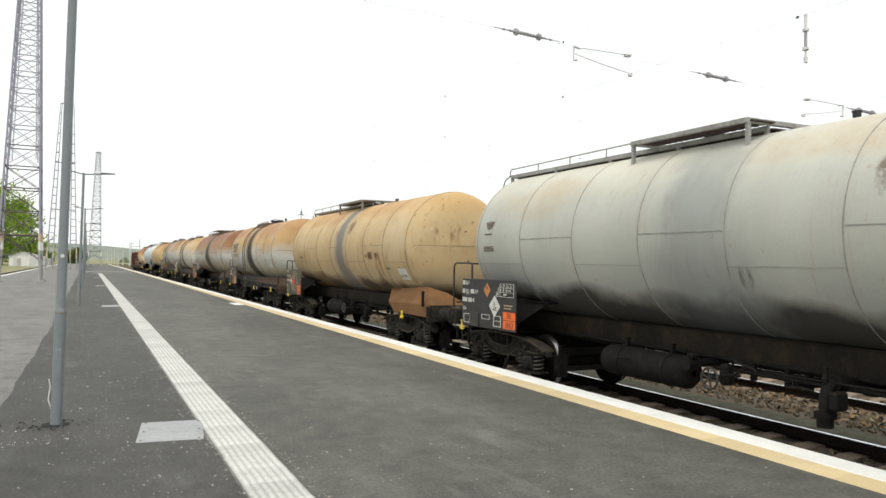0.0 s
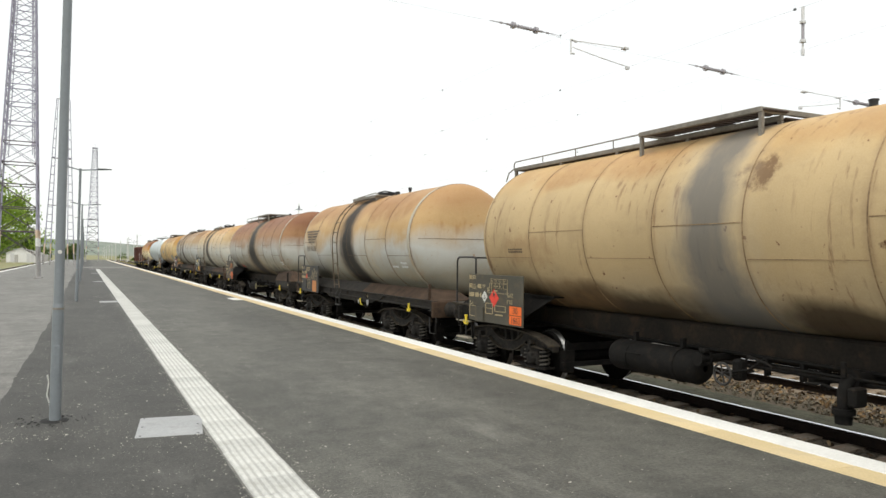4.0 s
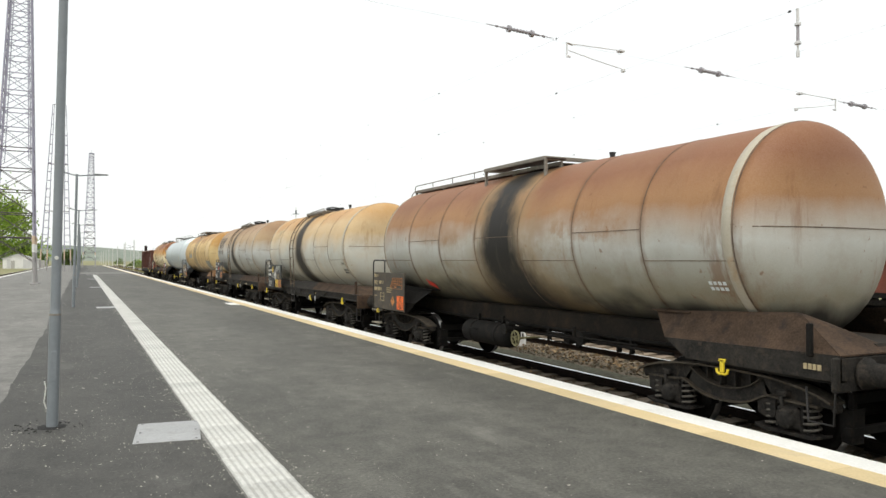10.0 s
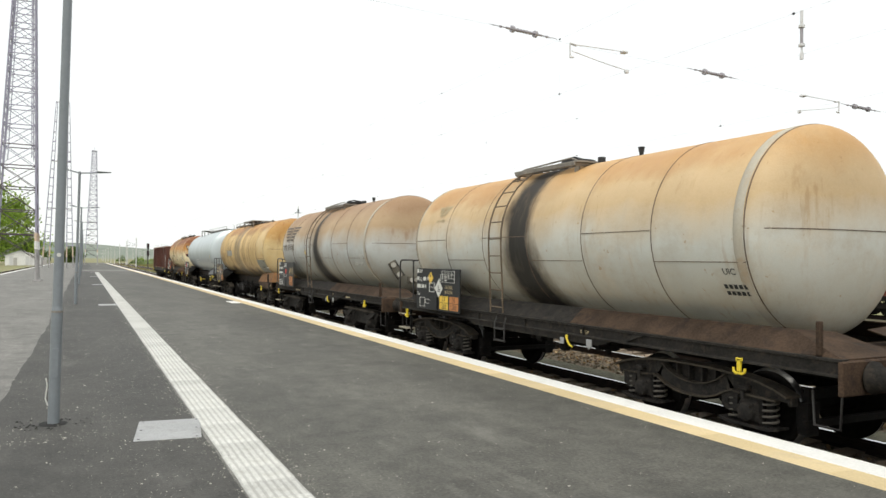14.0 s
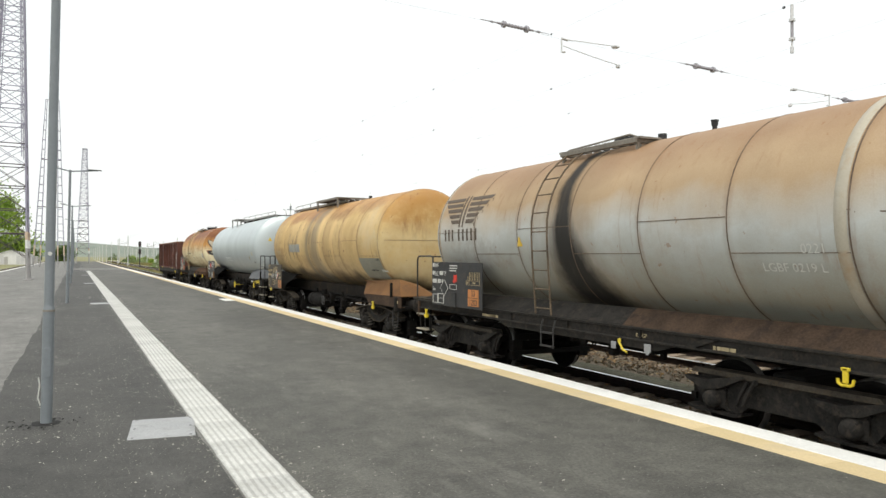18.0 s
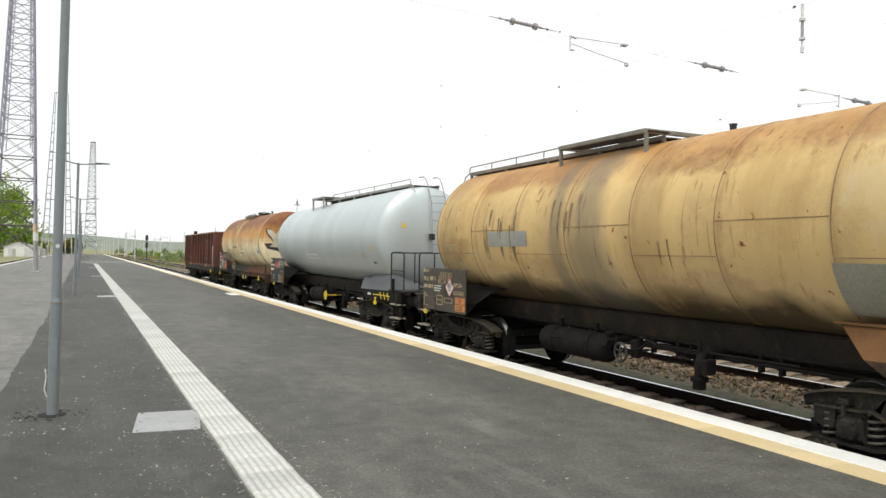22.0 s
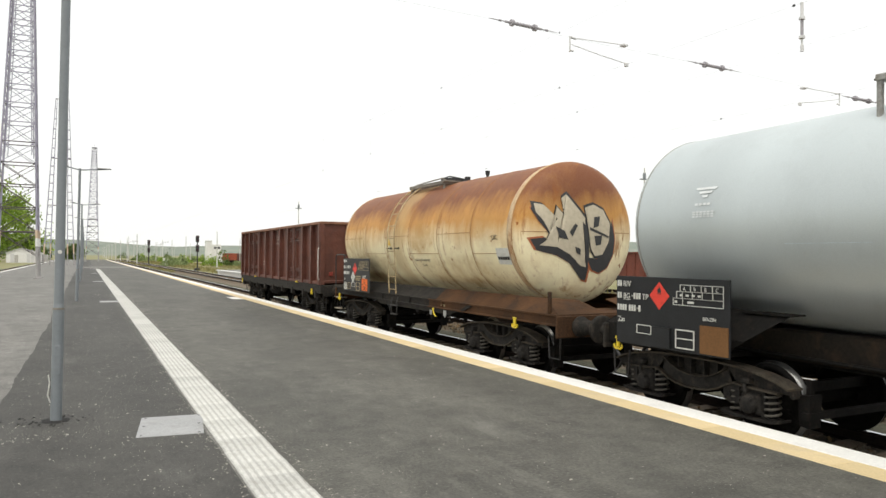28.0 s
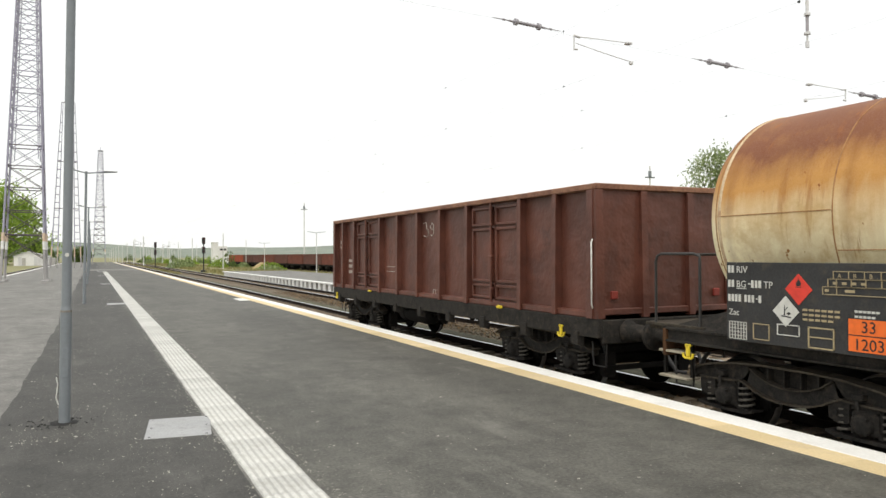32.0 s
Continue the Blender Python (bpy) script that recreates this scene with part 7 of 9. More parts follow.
part("warning_triangle", s, M_AMBER, wI, "small amber warning triangle")
for y_b in (7.3, 7.78):
    part("ladder_bracket", Shape().cyl((-1.28, y_b, 2.36), (-1.43, y_b, 2.36), 0.014, 8).cyl((-1.3, y_b, 2.36), (-1.32, y_b, 2.36), 0.03, 10), M_GEAR, wI)
tank_bars(wI, 8.6, -1.02, 9, 0.05, 0.06, 1.37, 2.3, M_INK_Y)
tank_bars(wI, 2.6, -0.34, 5, 0.06, 0.06, 1.333, 2.62, M_INK_K)
tank_bars(wI, 4.3, -0.95, 5, 0.06, 0.05, 1.33, 2.62, M_INK_Y)
s = Shape()
for i in range(4):
    slant_patch(s, 1.352, 2.6, 12.05 - i * 0.07, 11.5 + i * 0.07, 12.03 - i * 0.07, 11.52 + i * 0.07, -0.16 - i * 0.035, -0.18 - i * 0.035, n=1)
tagged(part("emblem", s, M_INK_Y, wG, "faint pale fan emblem"), kind="stuff")
tank_text(wG, "UIC", 0.11, 1.95, -0.4, 1.356, 2.6, M_INK_K)
tank_bars(wG, 1.85, -0.58, 4, 0.07, 0.07, 1.362, 2.6, M_INK_W)
tank_bars(wG, 2.6, -0.58, 6, 0.06, 0.05, 1.362, 2.6, M_INK_K)
tank_text(wB, "L4BN", 0.1, 3.3, -0.45, 1.35, 2.6, M_EMBLEM)
tank_bars(wB, 11.6, -0.18, 7, 0.05, 0.028, 1.35, 2.6, M_EMBLEM, 2)
tank_text(wE, "UIC", 0.12, 2.25, -0.42, 1.32, 2.6, M_INK_K)
tank_bars(wE, 2.25 + 0.05, -0.42 - 0.1, 5, 0.055, 0.06, 1.32, 2.6, M_INK_K, 2)
tank_bars(wC, 2.65, -0.42, 4, 0.07, 0.06, 1.35, 2.62, M_INK_FAINT, 2)
tank_bars(wC, 2.65 + 0.6, -0.42 - 0.08, 4, 0.07, 0.05, 1.35, 2.62, M_INK_FAINT)
tank_text(wF, "0221", 0.15, 2.42, -0.3, 1.35, 2.64, M_INK_W)
tank_text(wF, "LGBF 0219 L", 0.15, 2.95, -0.46, 1.35, 2.64, M_INK_W)
tank_bars(wD, 2.42, -0.5, 4, 0.055, 0.05, 1.35, 2.6, M_INK_FAINT, 2)
head_sheet(wH, [(-0.8, 0.24), (-0.64, 0.24), (-0.72, 0.4)], M_AMBER, 0.008, 1.37, 2.6, 1.93, 0.34, "warning_triangle", 0.0)
tank_bars(wH, 2.5, -0.5, 6, 0.06, 0.06, 1.36, 2.6, M_INK_K)
tank_bars(wH, 3.2, -0.33, 3, 0.05, 0.04, 1.365, 2.6, M_INK_Y, 2)
tank_bars(wH, 2.4, -0.18, 2, 0.06, 0.05, 1.37, 2.6, M_AMBER, 2)
for yy in (1.3, 1.55, 1.8):
    part("yellow_mark", Shape().prism_x([(yy, 1.0), (yy + 0.03, 1.0), (yy + 0.12, 1.17), (yy + 0.09, 1.17)], -1.252, -1.24), M_HOOKY, wH)
part("yellow_mark", Shape().box(-1.253, -1.24, 1.25, 2.4, 1.085, 1.105), M_HOOKY, wH)
for w_, yy in ((wH, 2.75), (wD, 1.0), (wG, 0.75)):
    s = Shape()
    for k in range(4):
        s.box(-1.253, -1.24, yy - k * 0.055, yy - k * 0.055 + 0.04, 1.06, 1.12)
    tagged(part("number_marking", s, M_INK_Y if w_ is not wH else M_INK_W, w_), kind="stuff")

# tenth: open wagon


M_INK_DULL = plain("chalky_white", (0.42, 0.38, 0.34))
M_RED_DULL = plain("dull_red", (0.22, 0.03, 0.02))


def open_wagon_J(u, L=14.35):
    w = wagon_empty(u, "brown open goods wagon with ribbed steel sides")
    y0, y1, xs, zb, zt = 0.75, L - 0.6, 1.4, 1.24, 3.26
    ends(w, L)
    bogie(w, 2.65)
    bogie(w, L - 2.5)
    part("floor_deck", Shape().box(-xs + 0.05, xs - 0.05, y0, y1, zb, zb + 0.06), M_GONDOLA, w)
    for sx in (-1, 1):
        s = Shape().cbox(min(sx * 1.3, sx * 1.4), max(sx * 1.3, sx * 1.4), 0.64, L - 0.58, 0.95, zb - 0.002, 0.01)
        part("side_sill", s, M_GEAR, w, "black channel sill")
        side = part("side_wall", Shape().box(min(sx * (xs - 0.15), sx * (xs - 0.12)), max(sx * (xs - 0.15), sx * (xs - 0.12)), y0, y1, zb, zt - 0.06), M_GONDOLA, w, "brown pressed steel side")
        part("top_rail", Shape().cbox(min(sx * (xs - 0.16), sx * (xs + 0.015)), max(sx * (xs - 0.16), sx * (xs + 0.015)), y0 - 0.02, y1 + 0.02, zt - 0.09, zt, 0.012), M_GONDOLA_EDGE, side)
        part("bottom_rail", Shape().cbox(min(sx * (xs - 0.16), sx * (xs - 0.02)), max(sx * (xs - 0.16), sx * (xs - 0.02)), y0, y1, zb, zb + 0.1, 0.012), M_GONDOLA, side)
        for y, wide in ((y0 + 0.07, 0.075), (1.76, 0.055), (2.84, 0.055), (4.86, 0.055), (6.12, 0.055), (7.34, 0.055), (8.56, 0.055), (9.78, 0.055), (11.84, 0.055), (12.86, 0.055), (y1 - 0.07, 0.075)):
            s = Shape()
            x_in, x_out = sx * (xs - 0.125), sx * (xs + 0.01)
            s.prism_y([(x_in, zb), (x_out + sx * 0.02, zb), (x_out, zt - 0.09), (x_in, zt - 0.09)], y - wide * 0.45, y + wide * 0.45)
            s.prism_y([(x_out - sx * 0.012, zb), (x_out + sx * 0.024, zb), (x_out + sx * 0.004, zt - 0.09), (x_out - sx * 0.012, zt - 0.09)], y - wide, y + wide)
            part("side_post", s, M_GONDOLA, side)
        for yc in (3.85, 10.81):
            for half in (-1, 1):
                ya, yb = sorted((yc + half * 0.03, yc + half * 0.9))
                d = Shape().box(min(sx * (xs - 0.118), sx * (xs - 0.1)), max(sx * (xs - 0.118), sx * (xs - 0.1)), ya, yb, zb + 0.1, zt - 0.12)
                for za, zc_ in ((zb + 0.13, zb + 0.4), (zb + 0.44, zt - 0.55), (zt - 0.51, zt - 0.15)):
                    t = 0.05
                    for aa, bb_, cc, dd in ((ya + 0.03, yb - 0.03, za, za + t), (ya + 0.03, yb - 0.03, zc_ - t, zc_), (ya + 0.03, ya + 0.03 + t, za, zc_), (yb - 0.03 - t, yb - 0.03, za, zc_)):
                        d.cbox(min(sx * (xs - 0.105), sx * (xs - 0.045)), max(sx * (xs - 0.105), sx * (xs - 0.045)), aa, bb_, cc, dd, 0.01)
                part("door_leaf", d, M_GONDOLA, side, "double door leaf with pressed panels")
            s = Shape()
            s.tube([(sx * (xs + 0.01), yc, zb + 0.08), (sx * (xs + 0.01), yc, zt - 0.1)], 0.026, 8)
            for z in (zb + 0.3, zb + 0.9, zb + 1.5):
                s.cbox(min(sx * (xs - 0.02), sx * (xs + 0.04)), max(sx * (xs - 0.02), sx * (xs + 0.04)), yc - 0.05, yc + 0.05, z, z + 0.05, 0.01)
            part("door_bar", s, M_GONDOLA, side)
            part("door_catch", Shape().cbox(min(sx * xs, sx * (xs + 0.06)), max(sx * xs, sx * (xs + 0.06)), yc - 0.42, yc - 0.28, zb - 0.02, zb + 0.03, 0.01), M_HOOKY, side, "yellow door catch")
        for k in range(9):
            y = 1.2 + k * (L - 2.4) / 8
            part("sill_bracket", Shape().prism_y([(sx * 1.3, 0.78), (sx * 1.43, 0.82), (sx * 1.43, 1.02), (sx * 1.3, 1.02)], y - 0.09, y + 0.09), M_GEAR, w)
    for y, sg in ((y0, -1), (y1, 1)):
        e = part("end_wall", Shape().box(-xs + 0.06, xs - 0.06, min(y, y - sg * 0.03), max(y, y - sg * 0.03), zb, zt - 0.05), M_GONDOLA, w, "brown ribbed steel end")
        part("end_top_rail", Shape().cbox(-xs, xs, min(y - sg * 0.04, y + sg * 0.06), max(y - sg * 0.04, y + sg * 0.06), zt - 0.085, zt + 0.004, 0.012), M_GONDOLA_EDGE, e)
        part("end_bottom_rail", Shape().cbox(-xs + 0.06, xs - 0.06, min(y, y + sg * 0.07), max(y, y + sg * 0.07), zb + 0.04, zb + 0.14, 0.015), M_GONDOLA, e)
        for x, wd in ((-xs + 0.07, 0.07), (-0.47, 0.06), (0.47, 0.06), (xs - 0.07, 0.07)):
            part("end_post", Shape().prism_x([(y, zb), (y + sg * 0.1, zb), (y + sg * 0.06, zt - 0.09), (y, zt - 0.09)], x - wd, x + wd), M_GONDOLA, e)
    h = Shape()
    h.tube([(-1.42, 0.74, 2.42), (-1.47, 0.7, 2.38), (-1.47, 0.7, 1.45), (-1.42, 0.74, 1.4)], 0.012, 8)
    part("grab_handle", h, M_INK_W, w, "white grab handle")
    part("rope_hook", HOOK, None, w, "yellow rope hook", pose(-1.43, 1.55, 0.93))
    part("rope_hook", HOOK, None, w, "yellow rope hook", pose(-1.43, L - 1.0, 0.93))
    brake_gear(w, L - 5.5, L, False)
    part("centre_sill", Shape().cbox(-0.3, 0.3, 0.66, L - 0.66, 0.85, 1.18, 0.02), M_BLACK, w)
    def mark(boxes, name):
        s = Shape()
        for ya, yb, za, zc_ in boxes:
            s.box(-1.289, -1.275, ya, yb, za, zc_)
        tagged(part(name, s, M_INK_DULL, w), kind="stuff")
    mark([(1.1 + k * 0.07, 1.15 + k * 0.07, 1.27, 1.33) for k in range(7)], "number_marking")
    mark([(13.05 + k * 0.08, 13.1 + k * 0.08, 2.55 - i * 0.16, 2.65 - i * 0.16) for k in range(5) for i in range(2)], "number_marking")
    mark([(12.1 + k * 0.08, 12.15 + k * 0.08, 2.0 - i * 0.16, 2.09 - i * 0.16) for k in range(7) for i in range(3)], "number_marking")
    mark([(9.0, 9.55, 1.9, 1.915), (9.0, 9.55, 1.78, 1.795)], "load_marking")
    mark([(6.42, 6.7, 1.42, 1.435), (6.42, 6.7, 1.32, 1.335), (6.42, 6.7, 1.22, 1.235), (6.42, 6.435, 1.22, 1.435), (6.555, 6.57, 1.22, 1.435), (6.685, 6.7, 1.22, 1.435)], "load_table")
    for pts in ([(7.22, 2.92), (7.05, 2.94), (7.04, 2.8), (6.96, 2.78), (6.94, 2.66), (7.04, 2.6), (7.18, 2.64)], [(6.66, 2.86), (6.74, 2.92), (6.83, 2.86), (6.8, 2.78), (6.7, 2.77), (6.66, 2.86), (6.66, 2.7), (6.74, 2.62), (6.82, 2.65)]):
        part("chalk_mark", Shape().tube([(-1.282, y, z) for y, z in pts], 0.011, 5), M_INK_DULL, w)
    for x in (-1.03, 1.04):
        part("tail_bracket", Shape().cbox(x - 0.06, x + 0.06, y0 - 0.05, y0, 1.52, 1.64, 0.01), M_RED_DULL, w, "dull red lamp bracket")
    return w


wJ = open_wagon_J(U["J"])

# ---- platform furniture ----


def lamp_post(x, y, detail):
    p = thing("lamp_post", "grey painted steel lamp post with twin arms on the platform", "street lamp", pose(x, y, 0, 0, 0.8, 0), "lamp posts along the platform")
    s = Shape()
    s.cyl((0, 0, 0), (0, 0, 1.22), 0.058, 20)
    s.cyl((0, 0, 1.22), (0, 0, 1.27), 0.058, 20, 0.05)
    s.cyl((0, 0, 1.27), (0, 0, 5.1), 0.05, 20, 0.045)
    part("pole", s, M_POST, p)
    part("weld_band", Shape().cyl((0, 0, 1.205), (0, 0, 1.225), 0.0605, 20), M_WALKWAY, p)
    for dx, dz in ((-0.72, 0.16), (1.1, 0.1)):
        a = Shape().tube([(0, 0, 5.04), (dx * 0.6, 0, 5.04 + dz * 0.6), (dx, 0, 5.04 + dz)], 0.025, 8)
        arm = part("arm", a, M_POST, p)
        part("lamp_head", Shape().cbox(min(dx * 0.55, dx), max(dx * 0.55, dx), -0.09, 0.09, 5.04 + dz * 0.8 + 0.01, 5.04 + dz * 0.8 + 0.035, 0.008), M_PLATE, arm)
    s = Shape()
    if detail:
        n = 28
        s.add([(0, 0, 0.012)] + [((0.15 + 0.07 * noise.noise((math.cos(i * 0.2244) * 3, math.sin(i * 0.2244) * 3, 2))) * math.cos(i * 2 * math.pi / n), (0.17 + 0.09 * noise.noise((i * 0.9, 1, 4))) * math.sin(i * 2 * math.pi / n), 0.001) for i in range(n)],
              [(0, 1 + i, 1 + (i + 1) % n) for i in range(n)])
        part("asphalt_collar", s, plain("fresh_asphalt", (0.012, 0.012, 0.012), 0.95), p, "fresh black asphalt round the foot")
        lumps = Shape()
        rg = random.Random(17)
        for _ in range(70):
            a_, d_ = rg.uniform(0, 6.28), abs(rg.gauss(0.2, 0.07)) + 0.04
            x_, y_, r_ = d_ * math.cos(a_) * 1.2, d_ * math.sin(a_), rg.uniform(0.006, 0.022)
            lumps.add([(x_ + r_ * u, y_ + r_ * v, w_ * r_ * 0.5) for u, v, w_ in ((1, 0, 0), (0, 1.2, 0), (-1, 0.1, 0), (0, -1, 0), (0, 0, 1.1))], [(0, 1, 4), (1, 2, 4), (2, 3, 4), (3, 0, 4)])
        tagged(part("asphalt_crumbs", lumps, plain("asphalt_crumb", (0.02, 0.02, 0.019), 0.95), p), kind="stuff")
        part("cable_tie", Shape().tube([(-0.06, -0.02, 0.2), (-0.085, -0.02, 0.28), (-0.07, -0.02, 0.42), (-0.085, -0.02, 0.5)], 0.008, 6), M_INK_W, p)
        part("access_door", Shape().cbox(-0.03, 0.03, -0.061, -0.05, 0.5, 0.82, 0.004), M_POST, p)
        part("sticker", Shape().cyl((0.0, -0.046, 1.83), (0.0, -0.0525, 1.83), 0.022, 10), M_INK_W, p)
    return p


for k in range(8):
    lamp_post(-0.27, 9.02 + 22.5 * k, k == 0)

pl = thing("cover_plate", "grey galvanised cable cover plate set in the asphalt", "manhole cover", pose(0.84, 8.25, 0.0, 0, 0, -7), "cover plates beside the tactile strip")
part("plate", Shape().cbox(-0.325, 0.315, -0.46, 0.46, -0.01, 0.006, 0.004), M_PLATE, pl)
sc = Shape()
for x in (-0.28, 0.27):
    for y in (-0.41, 0.0, 0.41):
        sc.cyl((x, y, 0.005), (x, y, 0.009), 0.012, 8)
part("screws", sc, M_DARKMETAL, pl)
for k in range(1, 7):
    copy_thing(pl, pose(0.84, 8.2 + 22.5 * k, 0.0))
pm = thing("paint_patch", "white paint patch on the asphalt by the edge strip", "paint mark", pose(5.6, 31.2, 0.0))
part("patch", Shape().box(-0.2, 0.2, -0.8, 0.8, -0.005, 0.003), M_WHITE, pm)


def lattice_mast(x, y, h=27.0, base=2.8, top=1.05):
    """Square mast of angle steel with braces."""
    m = thing("lattice_mast", "tall rusty lattice steel mast with pale legs", "lattice mast", pose(x, y, 0, 0, 0.75, 0), "lattice masts along the platform")
    hw = lambda z: (base + (top - base) * z / h) / 2
    for sx in (-1, 1):
        for sy in (-1, 1):
            # above the middle frame each leg is a pair of angles laced together
            lace = Shape()
            z = 9.0
            while z < h - 0.6:
                o = sx * 0.26
                lace.cyl((sx * hw(z), sy * hw(z), z), (sx * hw(z) - o, sy * hw(z), z + 0.3), 0.012, 4)
                lace.cyl((sx * hw(z) - o, sy * hw(z), z + 0.3), (sx * hw(z + 0.6), sy * hw(z + 0.6), z + 0.6), 0.012, 4)
                z += 0.6
            lace.tube([(sx * (hw(9) - 0.26), sy * hw(9), 9), (sx * (hw(h) - 0.2), sy * hw(h), h)], 0.03, 4)
            part("lacing", lace, M_LATTICE, m)
            for za, zb, mt, lb in ((2.35, 2.95, M_WALLWHITE, "white painted leg band"), (2.95, 3.55, M_BAND_ORANGE, "faded orange leg band")):
                part("leg_band", Shape().tube([(sx * hw(za), sy * hw(za), za), (sx * hw(zb), sy * hw(zb), zb)], 0.125, 6), mt, m, lb)
            s = Shape().tube([(sx * hw(2.9), sy * hw(2.9), 2.9), (sx * hw(h), sy * hw(h), h)], [0.075, 0.05], 4)
            part("leg", s, M_LATTICE, m)
            s = Shape().tube([(sx * hw(0), sy * hw(0), 0), (sx * hw(2.9), sy * hw(2.9), 2.9)], 0.11, 6)
            s.cbox(sx * hw(0) - 0.25, sx * hw(0) + 0.25, sy * hw(0) - 0.25, sy * hw(0) + 0.25, 0, 0.12, 0.02)
            part("leg_foot", s, M_LATTICE_LIGHT, m, "pale painted lower leg")
    z, lev = 1.6, []
    while z < h:
        lev.append(z)
        z += max(0.75, 2.1 * hw(z) / 1.4 * 0.9)
    lev.append(h)
    for za, zb in zip(lev, lev[1:]):
        s = Shape()
        for sy in (-1, 1):
            s.cyl((-hw(za), sy * hw(za), za), (hw(zb), sy * hw(zb), zb), 0.024, 4)
            s.cyl((hw(za), sy * hw(za), za), (-hw(zb), sy * hw(zb), zb), 0.024, 4)
            s.cyl((sy * hw(za), -hw(za), za), (sy * hw(zb), hw(zb), zb), 0.017, 4)
            s.cyl((sy * hw(za), hw(za), za), (sy * hw(zb), -hw(zb), zb), 0.017, 4)
        # upper bracing and frames are paler: sky glare put into their colour
        part("bracing", s, M_LATTICE if za > 8 else M_LATTICE_DARK, m)
        h_ = Shape()
        for sy in (-1, 1):
            h_.cyl((-hw(zb), sy * hw(zb), zb), (hw(zb), sy * hw(zb), zb), 0.038, 4)
            h_.cyl((sy * hw(zb), -hw(zb), zb), (sy * hw(zb), hw(zb), zb), 0.038, 4)
        part("cross_frame", h_, M_LATTICE_DARK if zb < 10 else M_LATTICE, m, "rusty horizontal frame")
    s = Shape().cbox(-0.62, 0.62, -0.62, 0.62, h, h + 0.07, 0.02)
    s.cyl((0, 0, h), (0, 0, h + 0.9), 0.04, 6)
    part("head_platform", s, M_LATTICE, m)
    return m


def ladder_leg_mast(x, y, h=26.5):
    """Mast on two wide ladder-like legs that lean together."""
    m = thing("lattice_mast", "tall steel mast on two ladder-like lattice legs", "lattice mast", pose(x, y, 0, 0, 0.75, 0), "lattice masts along the platform")
    out, inn = (lambda z: 2.2 - 1.25 * z / h), (lambda z: 1.25 - 0.5 * z / h)
    for sx in (-1, 1):
        leg = Shape()
        for sy in (-0.35, 0.35):
            for f in (out, inn):
                leg.tube([(sx * f(3.4), sy, 3.4), (sx * f(h), sy * 0.4, h)], [0.07, 0.045], 4)
            z = 3.6
            while z < h:
                leg.cyl((sx * out(z), sy, z), (sx * inn(z), sy, z), 0.04, 4)
                z += 0.95 + 0.03 * z
        part("leg", leg, M_LATTICE, m, "ladder-like lattice leg")
        for f in (out, inn):
            for sy in (-0.35, 0.35):
                part("leg_foot", Shape().tube([(sx * f(0), sy, 0), (sx * f(1.8), sy, 1.8)], 0.1, 6), M_LATTICE_LIGHT, m)
                part("leg_band", Shape().tube([(sx * f(1.8), sy, 1.8), (sx * f(3.4), sy, 3.4)], 0.11, 6), M_BAND_ORANGE, m, "faded orange leg band")
    tie = Shape()
    for z in (9.5, 17.0, h):
        tie.cyl((-out(z), 0, z), (out(z), 0, z), 0.06, 4)
    part("cross_tie", tie, M_LATTICE_DARK, m)
    return m


for x, y in ((-4.5, 62.3), (1.5, 193.0)):
    lattice_mast(x, y)
ladder_leg_mast(-3.75, 132.0)

# ---- overhead line ----
YC = 9.75
CS = [(3.2, 5.50), (6.14, 5.41), (7.02, 5.33), (10.17, 5.235), (14.3, 5.03), (18.5, 4.95)]
ow = thing("cross_span_wire", "thin overhead cross-span wire with pale insulators", "overhead line", pose(0, YC, 0))
wire = Shape()
for (xa, za), (xb, zb) in zip(CS, CS[1:]):
    wire.cyl((xa, 0, za), (xb, 0, zb), 0.0012, 5)
part("span_wire", wire, M_WIRE, ow)


def insulator(parent, p, d, length=0.42, r=0.031):
    p, d = Vector(p), Vector(d).normalized()
    s = Shape()
    s.cyl(p - d * length / 2, p + d * length / 2, r * 0.75, 12)
    for k in range(7):
        c = p + d * length * (k / 6 - 0.5) * 0.8
        s.cyl(c - d * 0.01, c + d * 0.01, r * 1.05, 14, r * 0.85)
    for k in (-1, 1):
        s.cyl(p + d * k * length * 0.5 - d * 0.025, p + d * k * length * 0.5 + d * 0.02, r * 1.75, 14)
        s.cyl(p + d * k * (length * 0.5 + 0.02), p + d * k * (length * 0.5 + 0.12), r * 0.6, 8)
        s.cyl(p + d * k * (length * 0.5 + 0.12), p + d * k * (length * 0.5 + 0.42), 0.01, 6, 0.004)
        s.cyl(p + d * k * (length * 0.5 + 0.2), p + d * k * (length * 0.5 + 0.24), 0.018, 8)
    return part("insulator", s, M_INSUL, parent, "pale grey-brown rod insulator")


for i in (1, 3, 4):
    insulator(ow, (CS[i][0], 0, CS[i][1]), (CS[i + 1][0] - CS[i - 1][0], 0, CS[i + 1][1] - CS[i - 1][1]))


